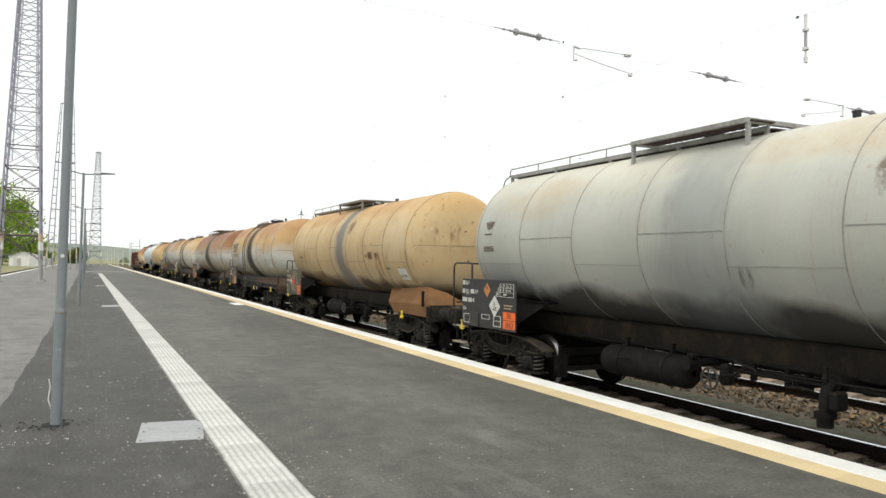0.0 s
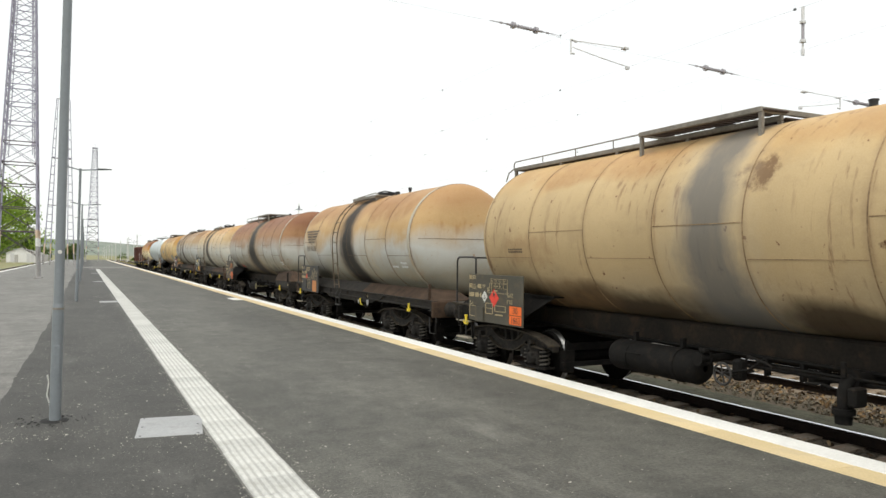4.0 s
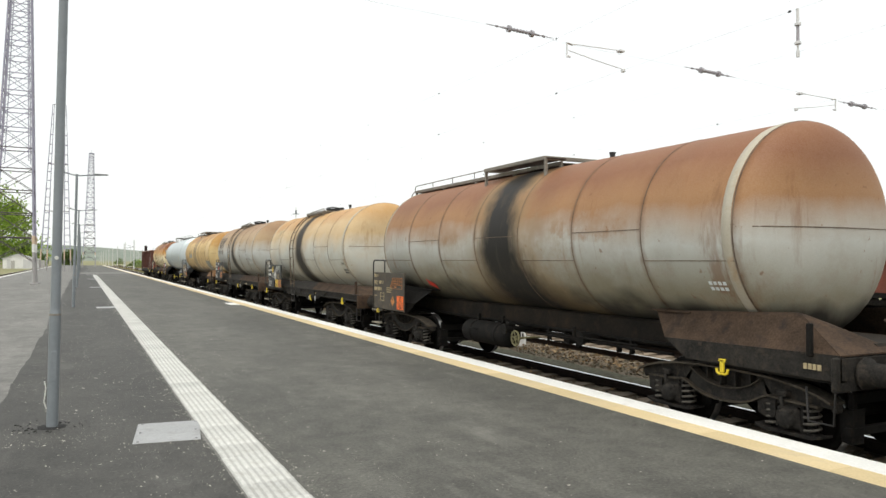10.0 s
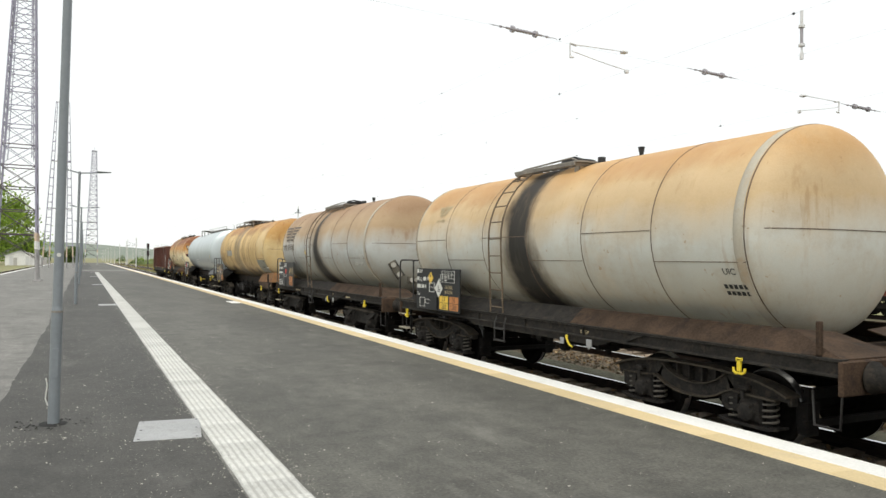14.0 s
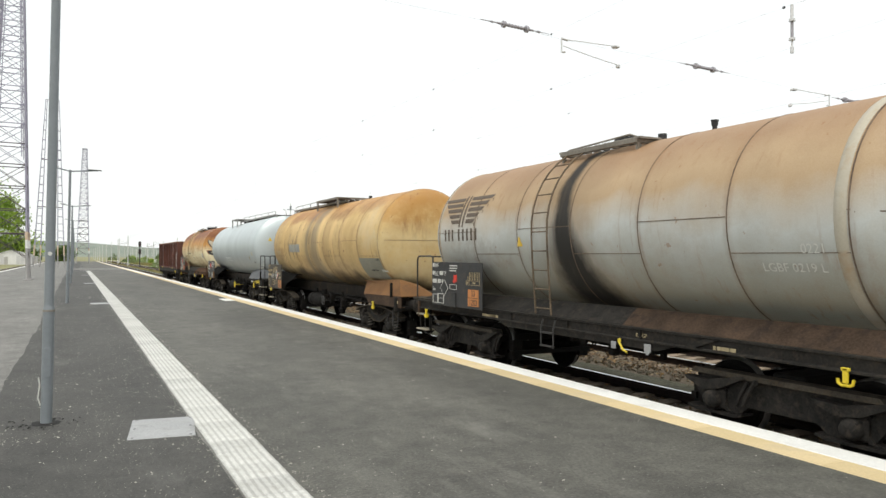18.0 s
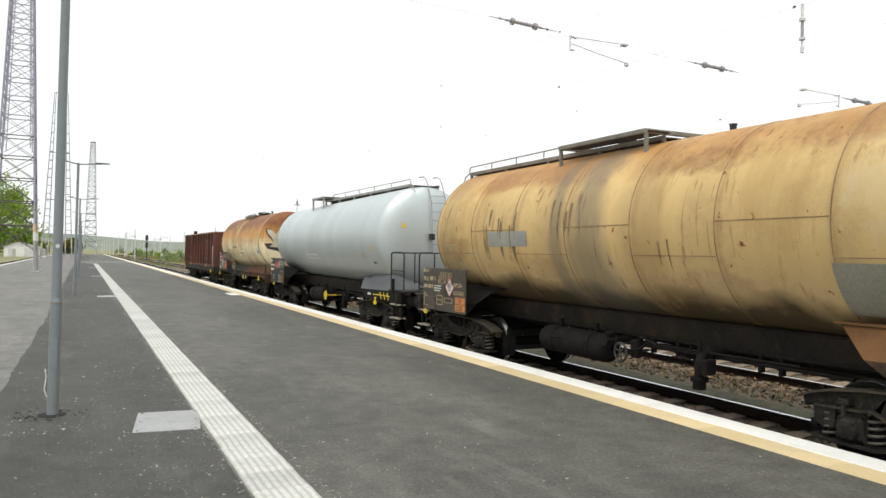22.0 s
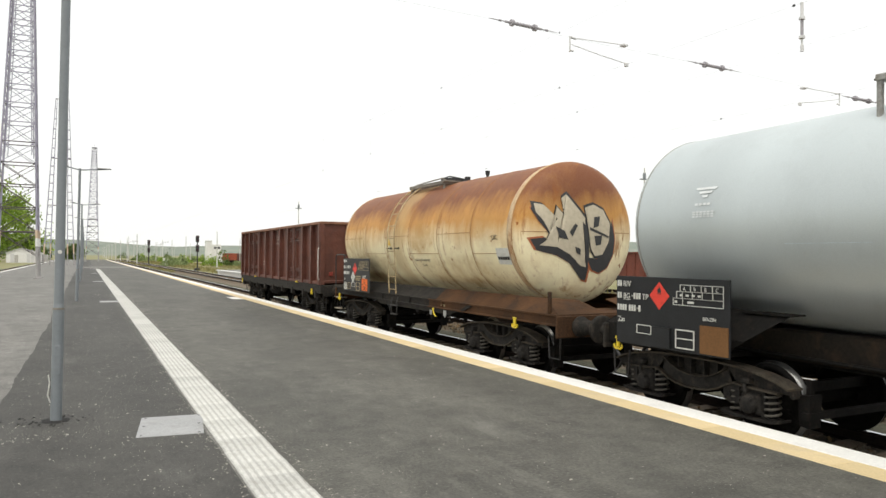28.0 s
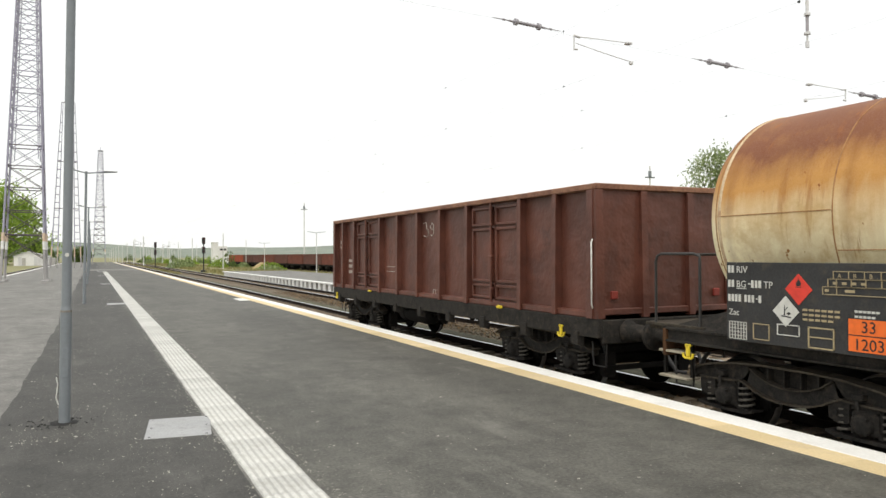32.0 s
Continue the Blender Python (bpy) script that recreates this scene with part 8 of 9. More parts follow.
def register(parent, x, z, d):
    s = Shape()
    s.cyl((x, 0, z + 0.03), (x, 0, z - 0.22), 0.014, 6)
    s.cyl((x, 0, z + 0.02), (x + d * 0.12, 0, z), 0.02, 6)
    s.cyl((x, 0, z - 0.2), (x + d * 0.07, 0, z - 0.2), 0.018, 6)
    s.tube([(x, 0, z + 0.01), (x + d * 1.08, 0, z + 0.03)], 0.008, 6)
    s.tube([(x + d * 0.03, 0, z - 0.1), (x + d * 0.6, 0, z - 0.2), (x + d * 1.16, 0, z - 0.28)], 0.008, 6)
    s.cbox(x + d * 1.08 - 0.03, x + d * 1.08 + 0.08, -0.05, 0.05, z + 0.0, z + 0.04, 0.008)
    s.cbox(x + d * 1.16 - 0.03, x + d * 1.16 + 0.03, -0.03, 0.03, z - 0.33, z - 0.27, 0.008)
    return part("registration_arm", s, M_ARM, parent)


register(ow, 7.02, 5.33, 1)
register(ow, 13.6, 5.07, -1)
v = part("drop_insulator", Shape().cyl((12.5, 0, 6.1), (12.5, 0, 6.42), 0.03, 12), M_INSUL, ow, "hanging rod insulator")
s = Shape()
s.cyl((12.5, 0, 6.05), (12.5, 0, 6.1), 0.06, 12)
s.cyl((12.5, 0, 5.86), (12.5, 0, 6.05), 0.02, 8)
s.cyl((12.5, 0, 5.8), (12.5, 0, 5.92), 0.035, 8)
part("lower_fitting", s, M_ARM, v)
s = Shape()
s.cyl((12.5, 0, 6.42), (12.5, 0, 6.47), 0.06, 12)
s.cyl((12.5, 0, 6.47), (12.5, 0, 6.75), 0.03, 8)
part("upper_fitting", s, M_ARM, v)
for xw, zw in ((8.18, 5.04), (12.42, 4.8)):
    cw = thing("contact_wire", "thin overhead contact and carrier wires above the track", "overhead line", pose(xw, 0, 0))
    part("wire", Shape().cyl((0, -30, zw), (0, 300, zw), 0.001, 5), M_WIRE, cw)
    part("carrier_wire", Shape().tube([(0, -30 + 4 * k, zw + 1.05 + 0.0009 * (-30 + 4 * k - 15) ** 2 if -30 + 4 * k < 45 else zw + 1.86) for k in range(80)], 0.001, 5), M_WIRE, cw)
    for k in range(9):
        y = 6.5 + k * 5.2
        zt = zw + 1.05 + 0.0009 * (y - 15) ** 2 if y < 45 else zw + 1.86
        part("dropper", Shape().cyl((0, y, zw), (0, y, zt), 0.0006, 4), M_WIRE, cw)
        for za in (zw, zt):
            part("clamp", Shape().cbox(-0.007, 0.007, y - 0.02, y + 0.02, za - 0.014, za + 0.016, 0.004), M_DARKMETAL, cw)

# ---- beyond the second track ----
p2 = thing("far_platform", "low concrete platform with white blocks along its edge", "platform", pose(14.35, 0, 0), kind="structure")
part("deck", Shape().box(0.35, 8.0, 3, 92, -0.7, -0.05), M_APRON, p2)
part("edge_slab", Shape().cbox(-0.05, 0.36, 3, 92, -0.14, -0.03, 0.01), M_WHITE, p2, "white edge slab")
bl = Shape().cbox(-0.02, 0.34, -0.3, 0.3, -0.75, -0.142, 0.02).mesh("edge_block", M_WHITE)
for k in range(72):
    part("edge_block", bl, None, p2, at=pose(0, 3.38 + k * 1.23, 0))
# near-black backing stands for the shade between the edge blocks
part("edge_gap_shade", Shape().box(0.3, 0.352, 3, 92, -0.75, -0.06), M_VOID, p2)


def signal(x, y, h):
    s0 = thing("railway_signal", "dark railway colour-light signal on a post", "railway signal", pose(x, y, -0.6), "railway signals")
    part("post", Shape().cyl((0, 0, 0), (0, 0, h), 0.09, 10), M_DARKMETAL, s0)
    part("base", Shape().cbox(-0.4, 0.4, -0.4, 0.4, 0, 0.35, 0.03), M_DARKMETAL, s0)
    for z in (h - 0.3, h - 1.7):
        hd = part("signal_head", Shape().cbox(-0.24, 0.24, -0.16, 0.16, z - 0.5, z + 0.5, 0.05), M_DARKMETAL, s0)
        for k in range(2):
            part("lens", Shape().cyl((0, -0.16, z - 0.2 + k * 0.5), (0, -0.24, z - 0.2 + k * 0.5), 0.12, 12), M_GLASSRED, hd)
    return s0


signal(10.9, 150, 4.9)
signal(15.0, 114, 5.0)
cb = thing("relay_cabinet", "white relay cabinet beside the track", "cabinet", pose(14.8, 160, -0.62))
part("body", Shape().cbox(-0.45, 0.45, -0.4, 0.4, 0.1, 1.6, 0.05), M_WALLWHITE, cb)
part("plinth", Shape().cbox(-0.5, 0.5, -0.45, 0.45, 0, 0.1, 0.02), M_CONC, cb)
part("lid", Shape().cbox(-0.5, 0.5, -0.45, 0.45, 1.6, 1.7, 0.03), M_WALLWHITE, cb)


def pole(x, y, h, name, label, mat, r=0.16, arm=True):
    p = thing(name, label, "pole", pose(x, y, ground_z(x, y)), "poles beside the tracks")
    part("shaft", Shape().cyl((0, 0, 0), (0, 0, h), r, 10, r * 0.7), mat, p)
    if arm:
        part("bracket", Shape().tube([(0, 0, h - 1.2), (1.5, 0, h - 1.0), (2.8, 0, h - 0.9)], 0.04, 6), M_DARKMETAL, p)
        part("stay", Shape().cyl((0, 0, h - 0.1), (2.6, 0, h - 0.9), 0.025, 6), M_DARKMETAL, p)
    return p


rng = random.Random(4)
# mast colour lightened to stand for distance haze
M_MAST = surface("haze_paled_mast", (0.5, 0.5, 0.48), (0.62, 0.62, 0.6), 0.9, coarse=0.5, fine=6)
for k in range(9):
    pole(10.3, 175 + k * 42, 6.8, "catenary_mast", "pale concrete overhead line mast", M_MAST, 0.13, k == 1)
for k in range(8):
    pole(24.5 + rng.uniform(-2, 2), 150 + k * 45, 7.0, "catenary_mast", "pale concrete overhead line mast", M_MAST, 0.13, k == 3)
for k in range(6):
    pole(38 + rng.uniform(-2, 2), 210 + k * 50, 7.6, "catenary_mast", "pale concrete overhead line mast", M_MAST, 0.13, False)
for k in range(12):
    y = 290 + k * 27
    pole(y * rng.uniform(0.035, 0.1), y, rng.uniform(7.0, 9.0), "catenary_mast", "pale concrete overhead line mast", M_MAST, 0.13, k % 4 == 1)
for x, y in ((26.0, 92), (32.0, 152)):
    p = pole(x, y, 5.6, "yard_lamp", "thin yard lamp post with a cross arm", M_MAST, 0.07, False)
    part("cross_arm", Shape().tube([(-1.2, 0, 5.75), (0, 0, 5.6), (1.2, 0, 5.75)], 0.04, 6), M_POST, p)
for x, y, h in ((72, 81.9, 14.6), (46.4, 175, 14.8)):
    p = pole(x, y, h + 1.2, "floodlight_mast", "slim pale steel floodlight mast with a lamp basket", M_MAST, 0.14, False)
    part("basket", Shape().cbox(-0.8, 0.8, -0.2, 0.2, h - 0.5, h - 0.34, 0.05), M_POST, p)
    part("lamp", Shape().cbox(-0.2, 0.2, -0.2, 0.2, h - 0.34, h + 0.5, 0.08), M_POST, p)

# string of idle open wagons


def idle_wagon(x, y, mat, label):
    w = thing("idle_open_wagon", label, "goods wagon", pose(x, y, -1.15), "idle open wagons in the yard")
    part("body", Shape().cbox(-1.4, 1.4, 0.5, 13.3, 1.2, 3.25, 0.02), mat, w)
    for k in range(13):
        yy = 0.55 + k * 12.7 / 12
        part("side_post", Shape().cbox(-1.48, -1.4, yy - 0.07, yy + 0.07, 1.2, 3.2, 0.01), mat, w)
    part("top_rail", Shape().cbox(-1.5, -1.38, 0.45, 13.35, 3.18, 3.3, 0.01), mat, w)
    part("sill", Shape().cbox(-1.42, 1.42, 0.4, 13.4, 0.9, 1.2, 0.01), M_BLACK, w)
    for yc in (2.4, 11.4):
        b = part("bogie", Shape().cbox(-1.1, -0.9, yc - 1.1, yc + 1.1, 0.45, 0.8, 0.05), M_GEAR, w)
        for d in (-0.9, 0.9):
            part("wheel", Shape().lathe_x([(-0.85, 0.44), (-0.72, 0.46), (-0.7, 0.48), (0.7, 0.48), (0.72, 0.46), (0.85, 0.44)], yc + d, 0.46, 20), M_WHEEL, b)
    for yy in (0.0, 13.5):
        part("buffers", Shape().cyl((-0.87, yy, 1.05), (-0.87, yy + (0.5 if yy == 0 else -0.2), 1.05), 0.2, 12), M_BLACK, w)
    return w


for k in range(17):
    m_ = (M_RED_GONDOLA, M_RED_GONDOLA_B, M_RED_GONDOLA, M_RED_GONDOLA_B)[k % 4] if k < 13 else (M_ORANGE_GONDOLA if k > 14 else M_RED_GONDOLA_B)
    idle_wagon(42.0, 16 + k * 13.8, m_, "rusty red open wagon standing in the yard" if k < 15 else "orange-red open wagon standing in the yard")
yr = thing("yard_rails", "rusty yard rails on old ballast", "railway track", kind="structure")
for x in (24.7, 29.6, 34.4, 42.0):
    z = ground_z(x, 0) + 0.2
    for d in (-0.75, 0.75):
        part("rail", Shape().prism_y([(x + d + u, z - 0.02 + v) for u, v in RAIL_FOOT], 0, 300 if x > 40 else 120), M_RAIL, yr)
yb_ = Shape()
yb_.rings([[(x, y, ground_z(x, y) + 0.035 + 0.02 * noise.noise((x * 2, y * 1.3, 9))) for x in (22.6 + 0.5 * noise.noise((y * 0.3, 4, 1)), 24, 26, 28, 30, 32, 34, 36, 38, 40, 42, 44.5)] for y in (-4 + k * 1.2 for k in range(92))], closed=False, caps=False)
structure("yard_ballast", yb_, M_YARD, "old brown weedy yard ballast")


def water_tower(x, y):
    z0 = -1.4
    w = thing("water_tower", "old cream concrete water tower with a grey round head", "water tower", pose(x, y, z0))
    def drum(prof, mat, name, label=""):
        s = Shape()
        seg = 40
        rows = [[(r * math.cos(2 * math.pi * j / seg), r * math.sin(2 * math.pi * j / seg), z) for j in range(seg)] for z, r in prof]
        s.rings(rows, caps=True, smooth=False)
        return part(name, s, mat, w, label)
    shaft = drum([(0, 3.35), (11.2, 3.2)], M_TOWER_LOW, "shaft", "cream rendered shaft")
    head = drum([(11.2, 3.2), (11.6, 3.9), (18.9, 3.9), (18.9, 4.05), (19.3, 4.05), (19.6, 3.6), (20.0, 0.2)], M_TOWER_TOP, "head", "grey concrete tank house")
    face = math.atan2(-y, -x)
    for k in range(-3, 4):
        a = face + k * 0.36
        c, s_ = math.cos(a), math.sin(a)
        m = Matrix.Translation((c * 3.86, s_ * 3.86, 17.4)) @ Matrix.Rotation(a, 4, "Z")
        part("head_window", Shape().box(-0.1, 0.07, -0.24, 0.24, 0, 0.6, m), M_VOID, head)
    for a, z in ((face - 0.28, 8.6), (face + 0.4, 8.6), (face - 0.28, 4.6), (face + 0.4, 4.6)):
        m = Matrix.Translation((math.cos(a) * 3.22, math.sin(a) * 3.22, z)) @ Matrix.Rotation(a, 4, "Z")
        part("slit_window", Shape().box(-0.1, 0.09, -0.25, 0.25, 0, 1.5, m), M_VOID, shaft)
    a = face + 1.3
    m = Matrix.Translation((math.cos(a) * 4.1, math.sin(a) * 4.1, 10.4)) @ Matrix.Rotation(a, 4, "Z")
    part("stair_bay", Shape().box(-0.7, 0.5, -0.8, 0.8, 0, 5.4, m), M_TOWER_TOP, head, "grey stair bay on its side")
    return w


water_tower(109.5, 88.0)


def tree(x, y, h, spread, seed, leaf=None, n=2600, clumps=26, lean=0.0, low=0.3, size=0.3, thick=1.0):
    rng = random.Random(seed)
    t = thing("tree", "leafy broad tree in fresh spring green", "tree", pose(x, y, ground_z(x, y)))
    s = Shape()
    s.tube([(0, 0, -0.2), (lean * 0.3, 0.1, h * 0.25), (lean * 0.7, 0, h * 0.55), (lean, 0.1, h * 0.86)], [h * 0.022 * thick, h * 0.018 * thick, h * 0.011 * thick, h * 0.003], 9)
    centres = []
    for k in range(clumps):
        z = h * (low + (0.97 - low) * (k + 0.5) / clumps)
        f = (z / h - low) / (1 - low)
        rad = spread * (0.35 + 1.0 * math.sin(math.pi * min(1, f * 0.8 + 0.2))) * rng.uniform(0.35, 1.0) * 0.75
        a = rng.uniform(0, 6.28)
        c = Vector((rad * math.cos(a) + lean * z / h, rad * math.sin(a), z))
        centres.append((c, spread * rng.uniform(0.2, 0.42)))
        z1 = z * rng.uniform(0.6, 0.8)
        s.tube([(lean * z1 / h, 0, z1), ((c.x + lean * z1 / h) / 2, c.y / 2, (z + z1) / 2 + 0.2), tuple(c)], [h * 0.008 * thick, h * 0.005 * thick, h * 0.002 * thick], 5)
    part("trunk", s, M_BARK, t)
    lf = Shape()
    for _ in range(n):
        c, r = rng.choice(centres)
        d = Vector((rng.gauss(0, 1), rng.gauss(0, 1), rng.gauss(0, 0.8)))
        p = c + d * r * 0.55
        q = Euler((rng.uniform(0, 6.28), rng.uniform(0, 6.28), rng.uniform(0, 6.28))).to_matrix()
        k = size * rng.uniform(0.6, 1.3)
        lf.add([p + q @ Vector(v) * k for v in ((-0.5, 0, 0), (0, -0.32, 0.06), (0.5, 0, 0), (0, 0.32, 0.06))], [(0, 1, 2, 3)])
    me = bpy.data.meshes.new("crown")
    me.from_pydata(lf.v, [], lf.f)
    me.materials.append(leaf or M_LEAF)
    part("crown", me, None, t)
    return t


tree(-23, 252, 22.5, 11.1, 11, M_LEAF, 10000, 48, size=0.75, low=0.12)
tree(-30.8, 270, 22.8, 10.5, 12, M_LEAF, 7000, 40, size=0.75, low=0.12)
tree(-17.4, 285, 16, 4.5, 13, M_LEAF_PALE, 1500, 22, size=0.63)
tree(-39, 248, 19.8, 9, 14, M_LEAF, 4000, 30, size=0.75, low=0.15)
tree(-15.5, 260, 7.5, 5, 15, M_LEAF_DARK, 2600, 24, size=0.6, low=0.08)
tree(-3.4, 270, 5.4, 3.6, 16, M_LEAF_DARK, 2400, 22, size=0.6, low=0.08)
tree(65.8, 64.3, 15.6, 4.1, 21, M_LEAF_PALE, 8500, 60, size=0.29, low=0.1, thick=0.5)
tree(70.5, 69.5, 7.8, 4.2, 22, M_LEAF, 4200, 30, size=0.4, low=0.1)


def bush(x, y, h, w, seed, leaf):
    rng = random.Random(seed)
    t = thing("bush", "dense green bush in the rough grass", "bush", pose(x, y, ground_z(x, y)))
    lf = Shape()
    for _ in range(420):
        a, r = rng.uniform(0, 6.28), math.sqrt(rng.random()) * w
        p = Vector((r * math.cos(a), r * math.sin(a), h * rng.random() * max(0.15, 1 - (r / w) ** 2)))
        q = Euler((rng.uniform(0, 6.28), rng.uniform(0, 6.28), rng.uniform(0, 6.28))).to_matrix()
        lf.add([p + q @ Vector(v) * 0.5 for v in ((-0.5, 0, 0), (0, -0.35, 0.06), (0.5, 0, 0), (0, 0.35, 0.06))], [(0, 1, 2, 3)])
    me = bpy.data.meshes.new("foliage")
    me.from_pydata(lf.v, [], lf.f)
    me.materials.append(leaf)
    part("foliage", me, None, t)
    s = Shape()
    for k in range(4):
        s.tube([(0, 0, -0.1), (w * 0.3 * math.cos(k * 1.6), w * 0.3 * math.sin(k * 1.6), h * 0.6)], 0.03, 5)
    part("stem", s, M_BARK, t)


for k in range(34):
    y = rng.uniform(150, 480)
    bush(rng.uniform(15, 15 + y * 0.14), y, rng.uniform(0.9, 2.8) * (1.5 if y > 300 else 1), rng.uniform(1.2, 3.5), 50 + k, rng.choice([M_LEAF_PALE, M_LEAF_DARK, M_LEAF_PALE, M_LEAF]))
bush(33.5, 205, 4.6, 2.6, 99, M_LEAF_DARK)

heap = Shape()
heap.rings([[((2.3 * (1 - k) + 0.1) * math.cos(a) * (1 + 0.18 * noise.noise((math.cos(a) * 2, math.sin(a) * 2, k))), 1.6 * (1 - k) * math.sin(a), 1.75 * (1 - (1 - k) ** 1.6) + 0.12 * noise.noise((a, k * 5, 1)) * (1 - k) - 0.08) for a in (2 * math.pi * j / 22 for j in range(22))] for k in (0.0, 0.18, 0.36, 0.55, 0.75, 0.92)])
tagged(part("soil_heap", heap, surface("dry_soil", (0.24, 0.17, 0.08), (0.4, 0.31, 0.17), 0.95, coarse=1.2, fine=9, grime=(0.24, 0.26, 0.1)), at=pose(36.0, 174, ground_z(36, 174))), "heap of dry grassy soil in the yard", "soil heap")

hut = thing("white_building", "small white flat-roofed trackside building", "building", pose(35.0, 232, -1.4))
part("wall", Shape().box(-2.0, -0.5, -2, 2, 0, 7.2), M_WALLWHITE, hut)
part("roof", Shape().cbox(-2.1, -0.4, -2.1, 2.1, 7.2, 7.35, 0.05), M_CONC, hut)
part("annex_wall", Shape().box(-0.5, 2.6, -1.8, 2, 0, 3.6), M_WALLWHITE, hut)
part("annex_upper", Shape().box(-0.5, 2.2, -1.7, 1.8, 3.6, 6.2), M_WALLWHITE, hut)
part("window", Shape().box(0.1, 1.9, -1.74, -1.66, 4.9, 5.5), M_VOID, hut)

shed = thing("storage_shed", "long white panelled storage shed with a low gabled roof", "shed", pose(-14.6, 226, -0.62))
part("wall", Shape().prism_y([(-4.2, 0), (4.2, 0), (4.2, 2.5), (-0.9, 3.8), (-4.2, 2.6)], 0.03, 9), M_WALLWHITE, shed)
for k in range(9):
    x = -4.2 + k * 0.936
    if k != 2:
        part("wall_panel", Shape().cbox(x + 0.04, x + 0.9, 0.0, 0.035, 0.05, 2.42, 0.012), M_WALLWHITE if k in (0, 3, 4) else M_SHED, shed)
part("door", Shape().cbox(-2.3, -1.43, 0.0, 0.04, 0, 2.1, 0.01), M_CONC, shed, "grey sheet door")
rf = Shape()
for xa, za, xb, zb in ((-4.45, 2.53, -0.9, 3.82), (4.45, 2.46, -0.9, 3.82)):
    slab(rf, [(xa, -0.25, za), (xb, -0.25, zb), (xb, 9.2, zb), (xa, 9.2, za)], 0, 0, 0.09)
part("roof", rf, M_SHED, shed, "pale sheet roof")
part("lean_to", Shape().cbox(4.25, 5.4, 0.4, 8, 0, 2.2, 0.03), M_CONC, shed, "low grey lean-to")

km = thing("track_marker", "small white concrete track marker with a dark band", "marker post", pose(11.0, 17.4, -0.62))
part("post", Shape().cbox(-0.11, 0.11, -0.06, 0.06, 0, 0.52, 0.012), M_WALLWHITE, km)
part("number_marking", Shape().box(-0.03, 0.03, -0.066, -0.058, 0.26, 0.42), M_INK_K, km)
ys_ = thing("yellow_lever_stand", "yellow painted lever stand with a ring among the yard tracks", "switch stand", pose(36.45, 29.95, -1.37, 0, 0, -25))
part("beam", Shape().cbox(-0.66, 0.66, -0.08, 0.08, 0.52, 0.7, 0.02), M_HOOKY, ys_)
part("ring", Shape().tube([(-0.3 + 0.18 * math.cos(a), 0, 0.88 + 0.18 * math.sin(a)) for a in (2 * math.pi * j / 20 for j in range(21))], 0.035, 6), M_HOOKY, ys_)
for x in (-0.5, 0.5):
    part("leg", Shape().cbox(x - 0.05, x + 0.05, -0.05, 0.05, 0, 0.5, 0.01), M_DARKMETAL, ys_)

# low hills on the horizon
hs = Shape()
rows = []
for d, k in ((1500, 0.0), (1900, 0.45), (2400, 0.85), (3000, 1.0), (3600, 0.7)):
    rows.append([(d * math.sin(a), d * math.cos(a), -3 + k * (50 + 26 * noise.fractal((a * 2.2, d * 0.0004, 7), 0.9, 2.0, 4))) for a in (radians(-50 + i * 1.4) for i in range(110))])
hs.rings(rows, closed=False, caps=False)
structure("hills", hs, surface("hill_fields", (0.13, 0.165, 0.135), (0.215, 0.235, 0.195), 0.95, coarse=0.01, fine=0.06, bump=0.0, grime=(0.085, 0.115, 0.09)), "low green and dun hills on the horizon")

# dry grass tufts beyond the tracks
gr = Shape()
rng = random.Random(8)
for _ in range(9000):
    y = rng.uniform(30, 260)
    x = rng.choice((rng.uniform(22.5, 40), rng.uniform(14.9, 20) if y > 95 else rng.uniform(22.5, 38), rng.uniform(22.5, 38) if y < 100 else rng.uniform(9.9, 10.6)))
    z = ground_z(x, y) + (0.2 if x < 11 else 0)
    hh = rng.uniform(0.15, 0.55) * (0.35 if x < 11 else 1)
    a = rng.uniform(0, 3.14)
    gr.add([(x - 0.12 * math.cos(a), y - 0.12 * math.sin(a), z - 0.05), (x + 0.12 * math.cos(a), y + 0.12 * math.sin(a), z - 0.05), (x + rng.uniform(-0.15, 0.15), y + rng.uniform(-0.15, 0.15), z + hh)], [(0, 1, 2)])
me = bpy.data.meshes.new("dry_grass")
me.from_pydata(gr.v, [], gr.f)
me.materials.append(M_GRASS)
tagged(part("dry_grass", me, None), "dry tufts of grass beside the tracks", "grass", kind="stuff")

# grit and leaf scraps on the asphalt
gt = Shape()
rng = random.Random(5)
for _ in range(5600):
    y = 2.8 + 34 * rng.random() ** 1.6
    x = rng.choice((rng.uniform(-0.8, 1.1), rng.uniform(-0.8, 1.1), rng.uniform(-3.2, 1.1), 1.635 + abs(rng.gauss(0, 0.05)), rng.uniform(1.65, 5.7), rng.uniform(0.2, 2.4), 1.14 - abs(rng.gauss(0, 0.06))))
    if rng.random() < 0.025:
        x = rng.uniform(-0.95, 0.3)
        y = 8.35 + 0.12 * x + rng.gauss(0, 0.13)
    on_tile = 1.15 < x < 1.62
    if on_tile and rng.random() < 0.7:
        continue
    r = rng.uniform(0.003, 0.009) * (2.2 if rng.random() < 0.16 else 1) * (0.8 + y * 0.03)
    a = rng.uniform(0, 3.14)
    c, s_ = math.cos(a) * r, math.sin(a) * r
    k = rng.uniform(0.4, 0.9)
    gt.add([(x - c, y - s_, 0.0015), (x + s_ * k, y - c * k, 0.004), (x + c, y + s_, 0.006), (x - s_ * k, y + c * k, 0.003)], [(0, 1, 2, 3)])
me = bpy.data.meshes.new("grit")
me.from_pydata(gt.v, [], gt.f)
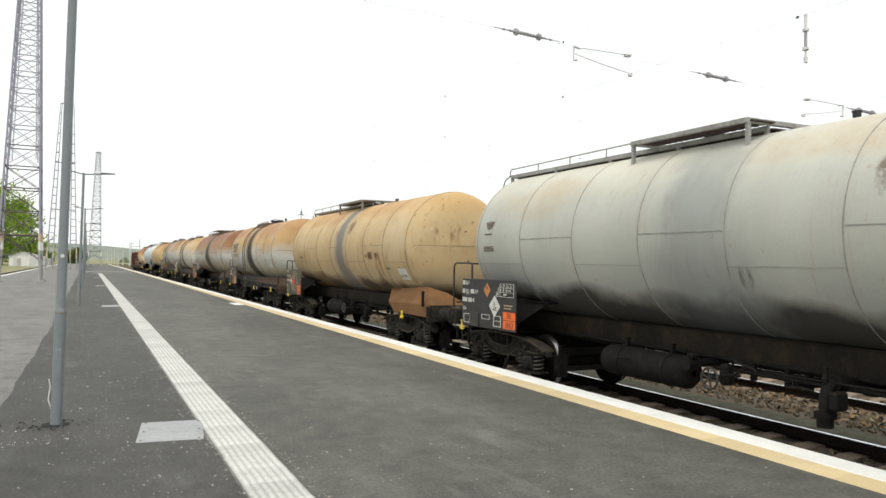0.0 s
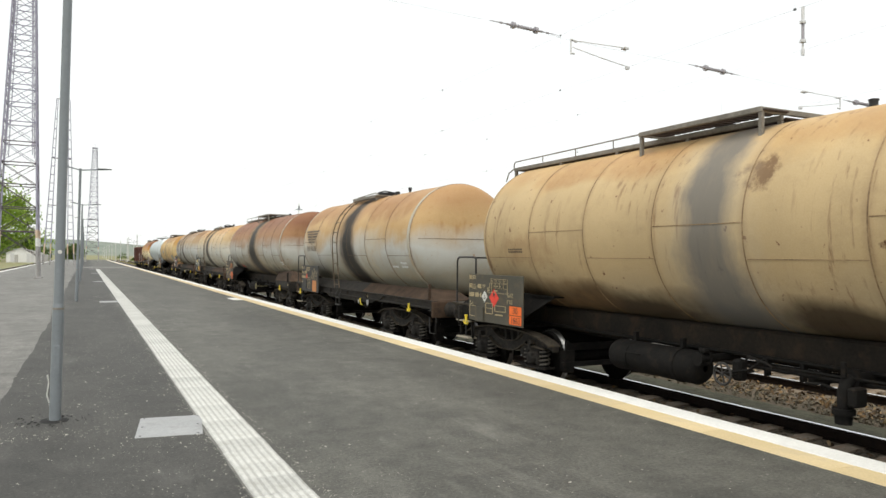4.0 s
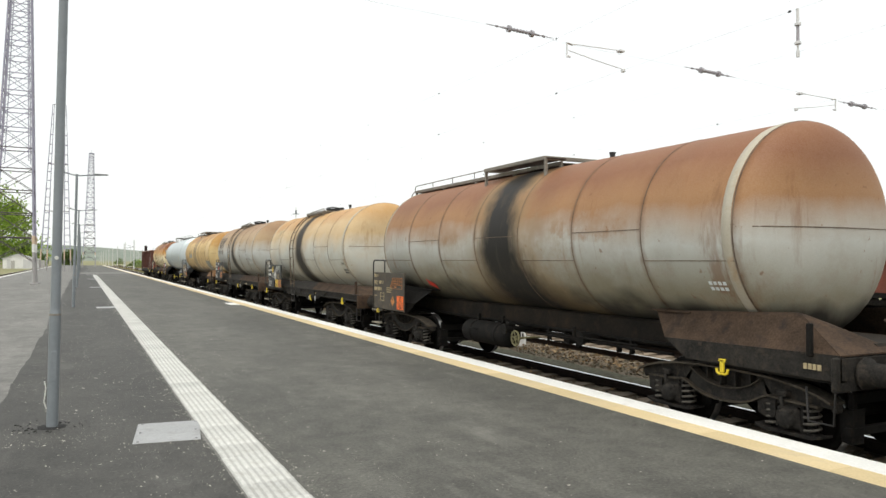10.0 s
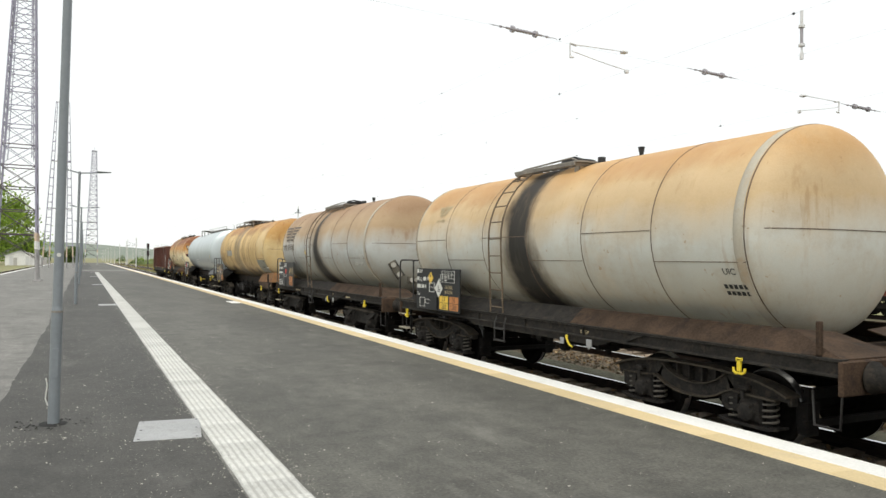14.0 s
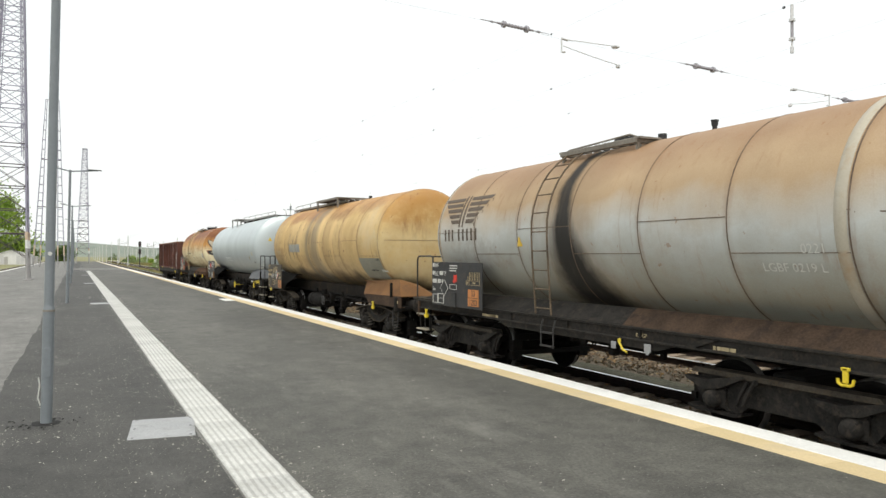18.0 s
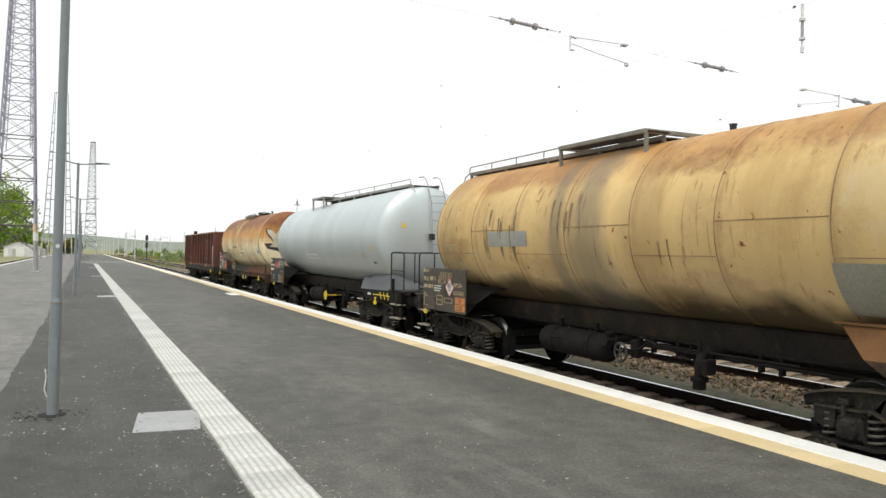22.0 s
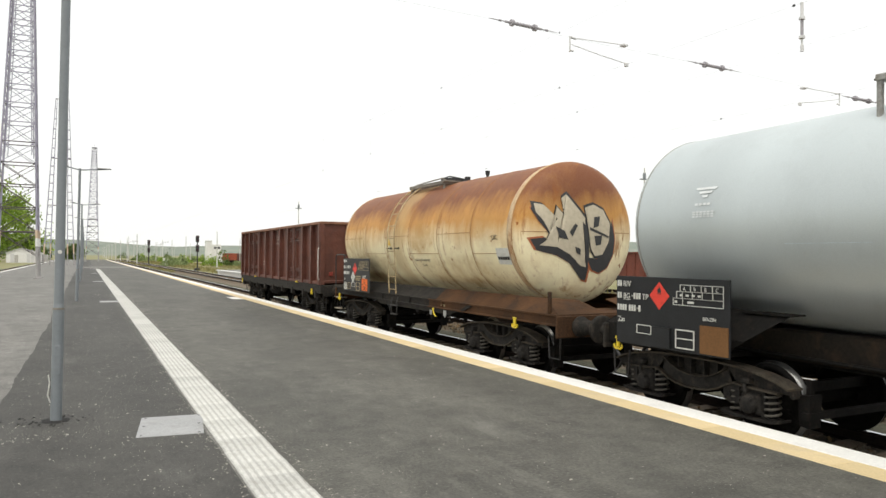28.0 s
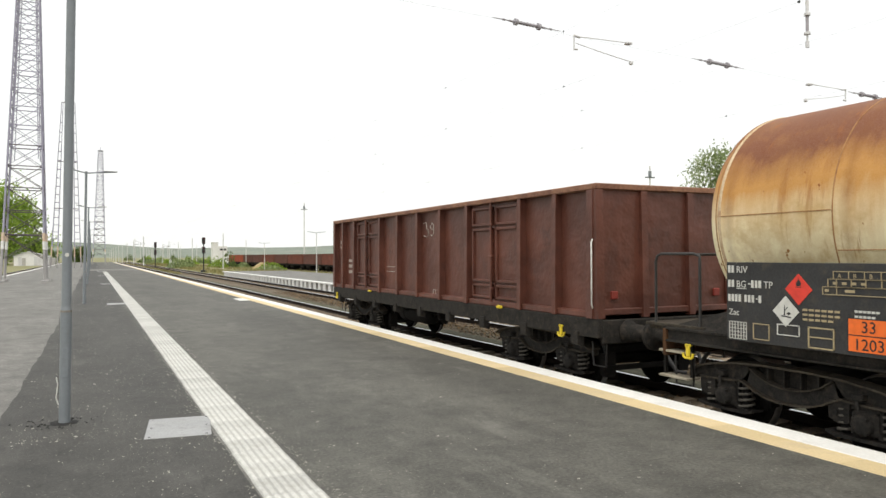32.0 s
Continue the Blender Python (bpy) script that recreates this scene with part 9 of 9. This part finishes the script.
me.materials.append(surface("pale_grit", (0.2, 0.19, 0.165), (0.48, 0.46, 0.41), 0.9, coarse=3, fine=20))
tagged(part("grit", me, None), "pale grit and leaf scraps on the asphalt", "grit", kind="stuff")

stones(2600, XC + 0.8, XC + 1.3, 3, 34, lambda x, y: RAIL_Z - 0.16, "loose_ballast", 31, M_STONE, (0.022, 0.045))
stones(2400, XC - 0.65, XC + 0.65, 3, 24, lambda x, y: RAIL_Z - 0.185, "track_ballast", 32, M_STONE)
stones(1500, XC - 1.65, XC - 0.85, 4, 26, lambda x, y: RAIL_Z - 0.17, "edge_ballast", 35, M_STONE)
stones(2600, 10.25, 11.6, 4, 40, lambda x, y: RAIL_Z - 0.165, "middle_ballast", 36, M_STONE_PALE, (0.02, 0.055))
stones(1800, X2 - 0.65, X2 + 2.0, 6, 34, lambda x, y: RAIL_Z - 0.2, "far_ballast", 33, M_STONE)
litter = Shape()
rng = random.Random(77)
for _ in range(11000):
    y = 3 + 44 * rng.random() ** 1.4
    x = rng.choice((rng.gauss(10.85, 0.36), rng.gauss(11.1, 0.3), rng.uniform(10.3, 11.6), rng.uniform(10.1, 14.2), rng.uniform(6.7, 9.3)))
    if abs(abs(x - XC) - 0.75) < 0.09 or abs(abs(x - X2) - 0.75) < 0.09 or x < 6.6:
        continue
    z = RAIL_Z + (-0.13 if abs(x - 10.9) < 0.9 else -0.145) + rng.uniform(-0.02, 0.02)
    q = Euler((rng.gauss(0, 0.5), rng.gauss(0, 0.5), rng.uniform(0, 6.28))).to_matrix()
    k = rng.uniform(0.02, 0.05) * (1.5 if rng.random() < 0.12 else 1)
    litter.add([q @ Vector(v) * k + Vector((x, y, z)) for v in ((-1, 0, 0), (-0.2, -0.5, 0.1), (1, 0, 0.05), (0.1, 0.55, 0.12))], [(0, 1, 2, 3)])
me = bpy.data.meshes.new("leaf_litter")
me.from_pydata(litter.v, [], litter.f)
me.materials.append(M_LITTER)
tagged(part("leaf_litter", me, None), "dry brown leaf litter between the tracks", "leaf litter", kind="stuff")

# ---- tracks and tactile paving, piece by piece ----
track(XC, RAIL_Z, "track_1", "railway track on concrete sleepers beside the platform", -20, 330, 110)
track(X2, RAIL_Z, "track_2", "railway track on concrete sleepers beyond the train", -20, 330, 120)
track(-9.5, RAIL_Z, "track_3", "railway track beyond the platform's far edge", -20, 330, 0)

tl = Shape()
tl.k = 1
tl.box(-0.222, 0.222, -0.223, 0.223, -0.03, 0.004)
tl.k = 0
for k in range(7):
    x = -0.186 + k * 0.062
    tl.add([(x - 0.018, -0.22, 0.004), (x + 0.018, -0.22, 0.004), (x + 0.011, -0.215, 0.0095), (x - 0.011, -0.215, 0.0095), (x - 0.018, 0.22, 0.004), (x + 0.018, 0.22, 0.004), (x + 0.011, 0.215, 0.0095), (x - 0.011, 0.215, 0.0095)],
           [(0, 1, 2, 3), (4, 7, 6, 5), (1, 5, 6, 2), (3, 2, 6, 7), (0, 3, 7, 4)])
TILE = tl.mesh("tactile_tile", [M_TILE, M_TILE_BASE])
YSLAB = Shape().cbox(-0.163, 0.163, -0.747, 0.747, -0.02, 0.004, 0.004).mesh("edge_slab", M_YELLOW)
ystrip = tagged(new("yellow_edge_slabs"), "faded yellow concrete slabs along the platform edge", "", "", "structure")
ystrip.location = (5.965, 0, 0)
for k in range(80):
    part("slab", YSLAB, None, ystrip, at=pose(random.uniform(-0.003, 0.003), -19 + k * 1.5, random.uniform(-0.001, 0.001), 0, 0, random.uniform(-0.08, 0.08)))
strip = tagged(new("tactile_strip"), "pale ribbed tactile paving strip along the platform", "", "", "structure")
strip.location = (1.38, 0, 0)
for k in range(247):
    part("tile", TILE, None, strip, at=pose(random.uniform(-0.003, 0.003), -14 + k * 0.45, random.uniform(-0.0015, 0.0015), 0, 0, random.uniform(-0.25, 0.25)))


def motions():
    def run(t):
        ts, ss = [a for a, _ in RUN], [b for _, b in RUN]
        return float(np.interp(t, ts, ss))

    def glide(t):
        # smooth run through the table
        i = min(int(t // 2), len(RUN) - 2)
        q = t / 2 - i
        s1, s2 = RUN[i][1], RUN[i + 1][1]
        s0 = RUN[i - 1][1] if i else 2 * s1 - s2 + 0.1
        s3 = RUN[i + 2][1] if i + 2 < len(RUN) else 2 * s2 - s1
        return s1 + 0.5 * q * (s2 - s0 + q * (2 * s0 - 5 * s1 + 4 * s2 - s3 + q * (3 * (s1 - s2) + s3 - s0)))
    for w, u in TRAIN:
        walk(w, [(k * 0.5, pose(XC, u - glide(k * 0.5), RAIL_Z)) for k in range(65)])
    times = [i * 0.16 for i in range(201)]
    for w, dy in WHEELSETS:
        walk(w, [(t, pose(0, dy, 0.46, math.degrees(run(t) / 0.46) % 360)) for t in times])


motions()
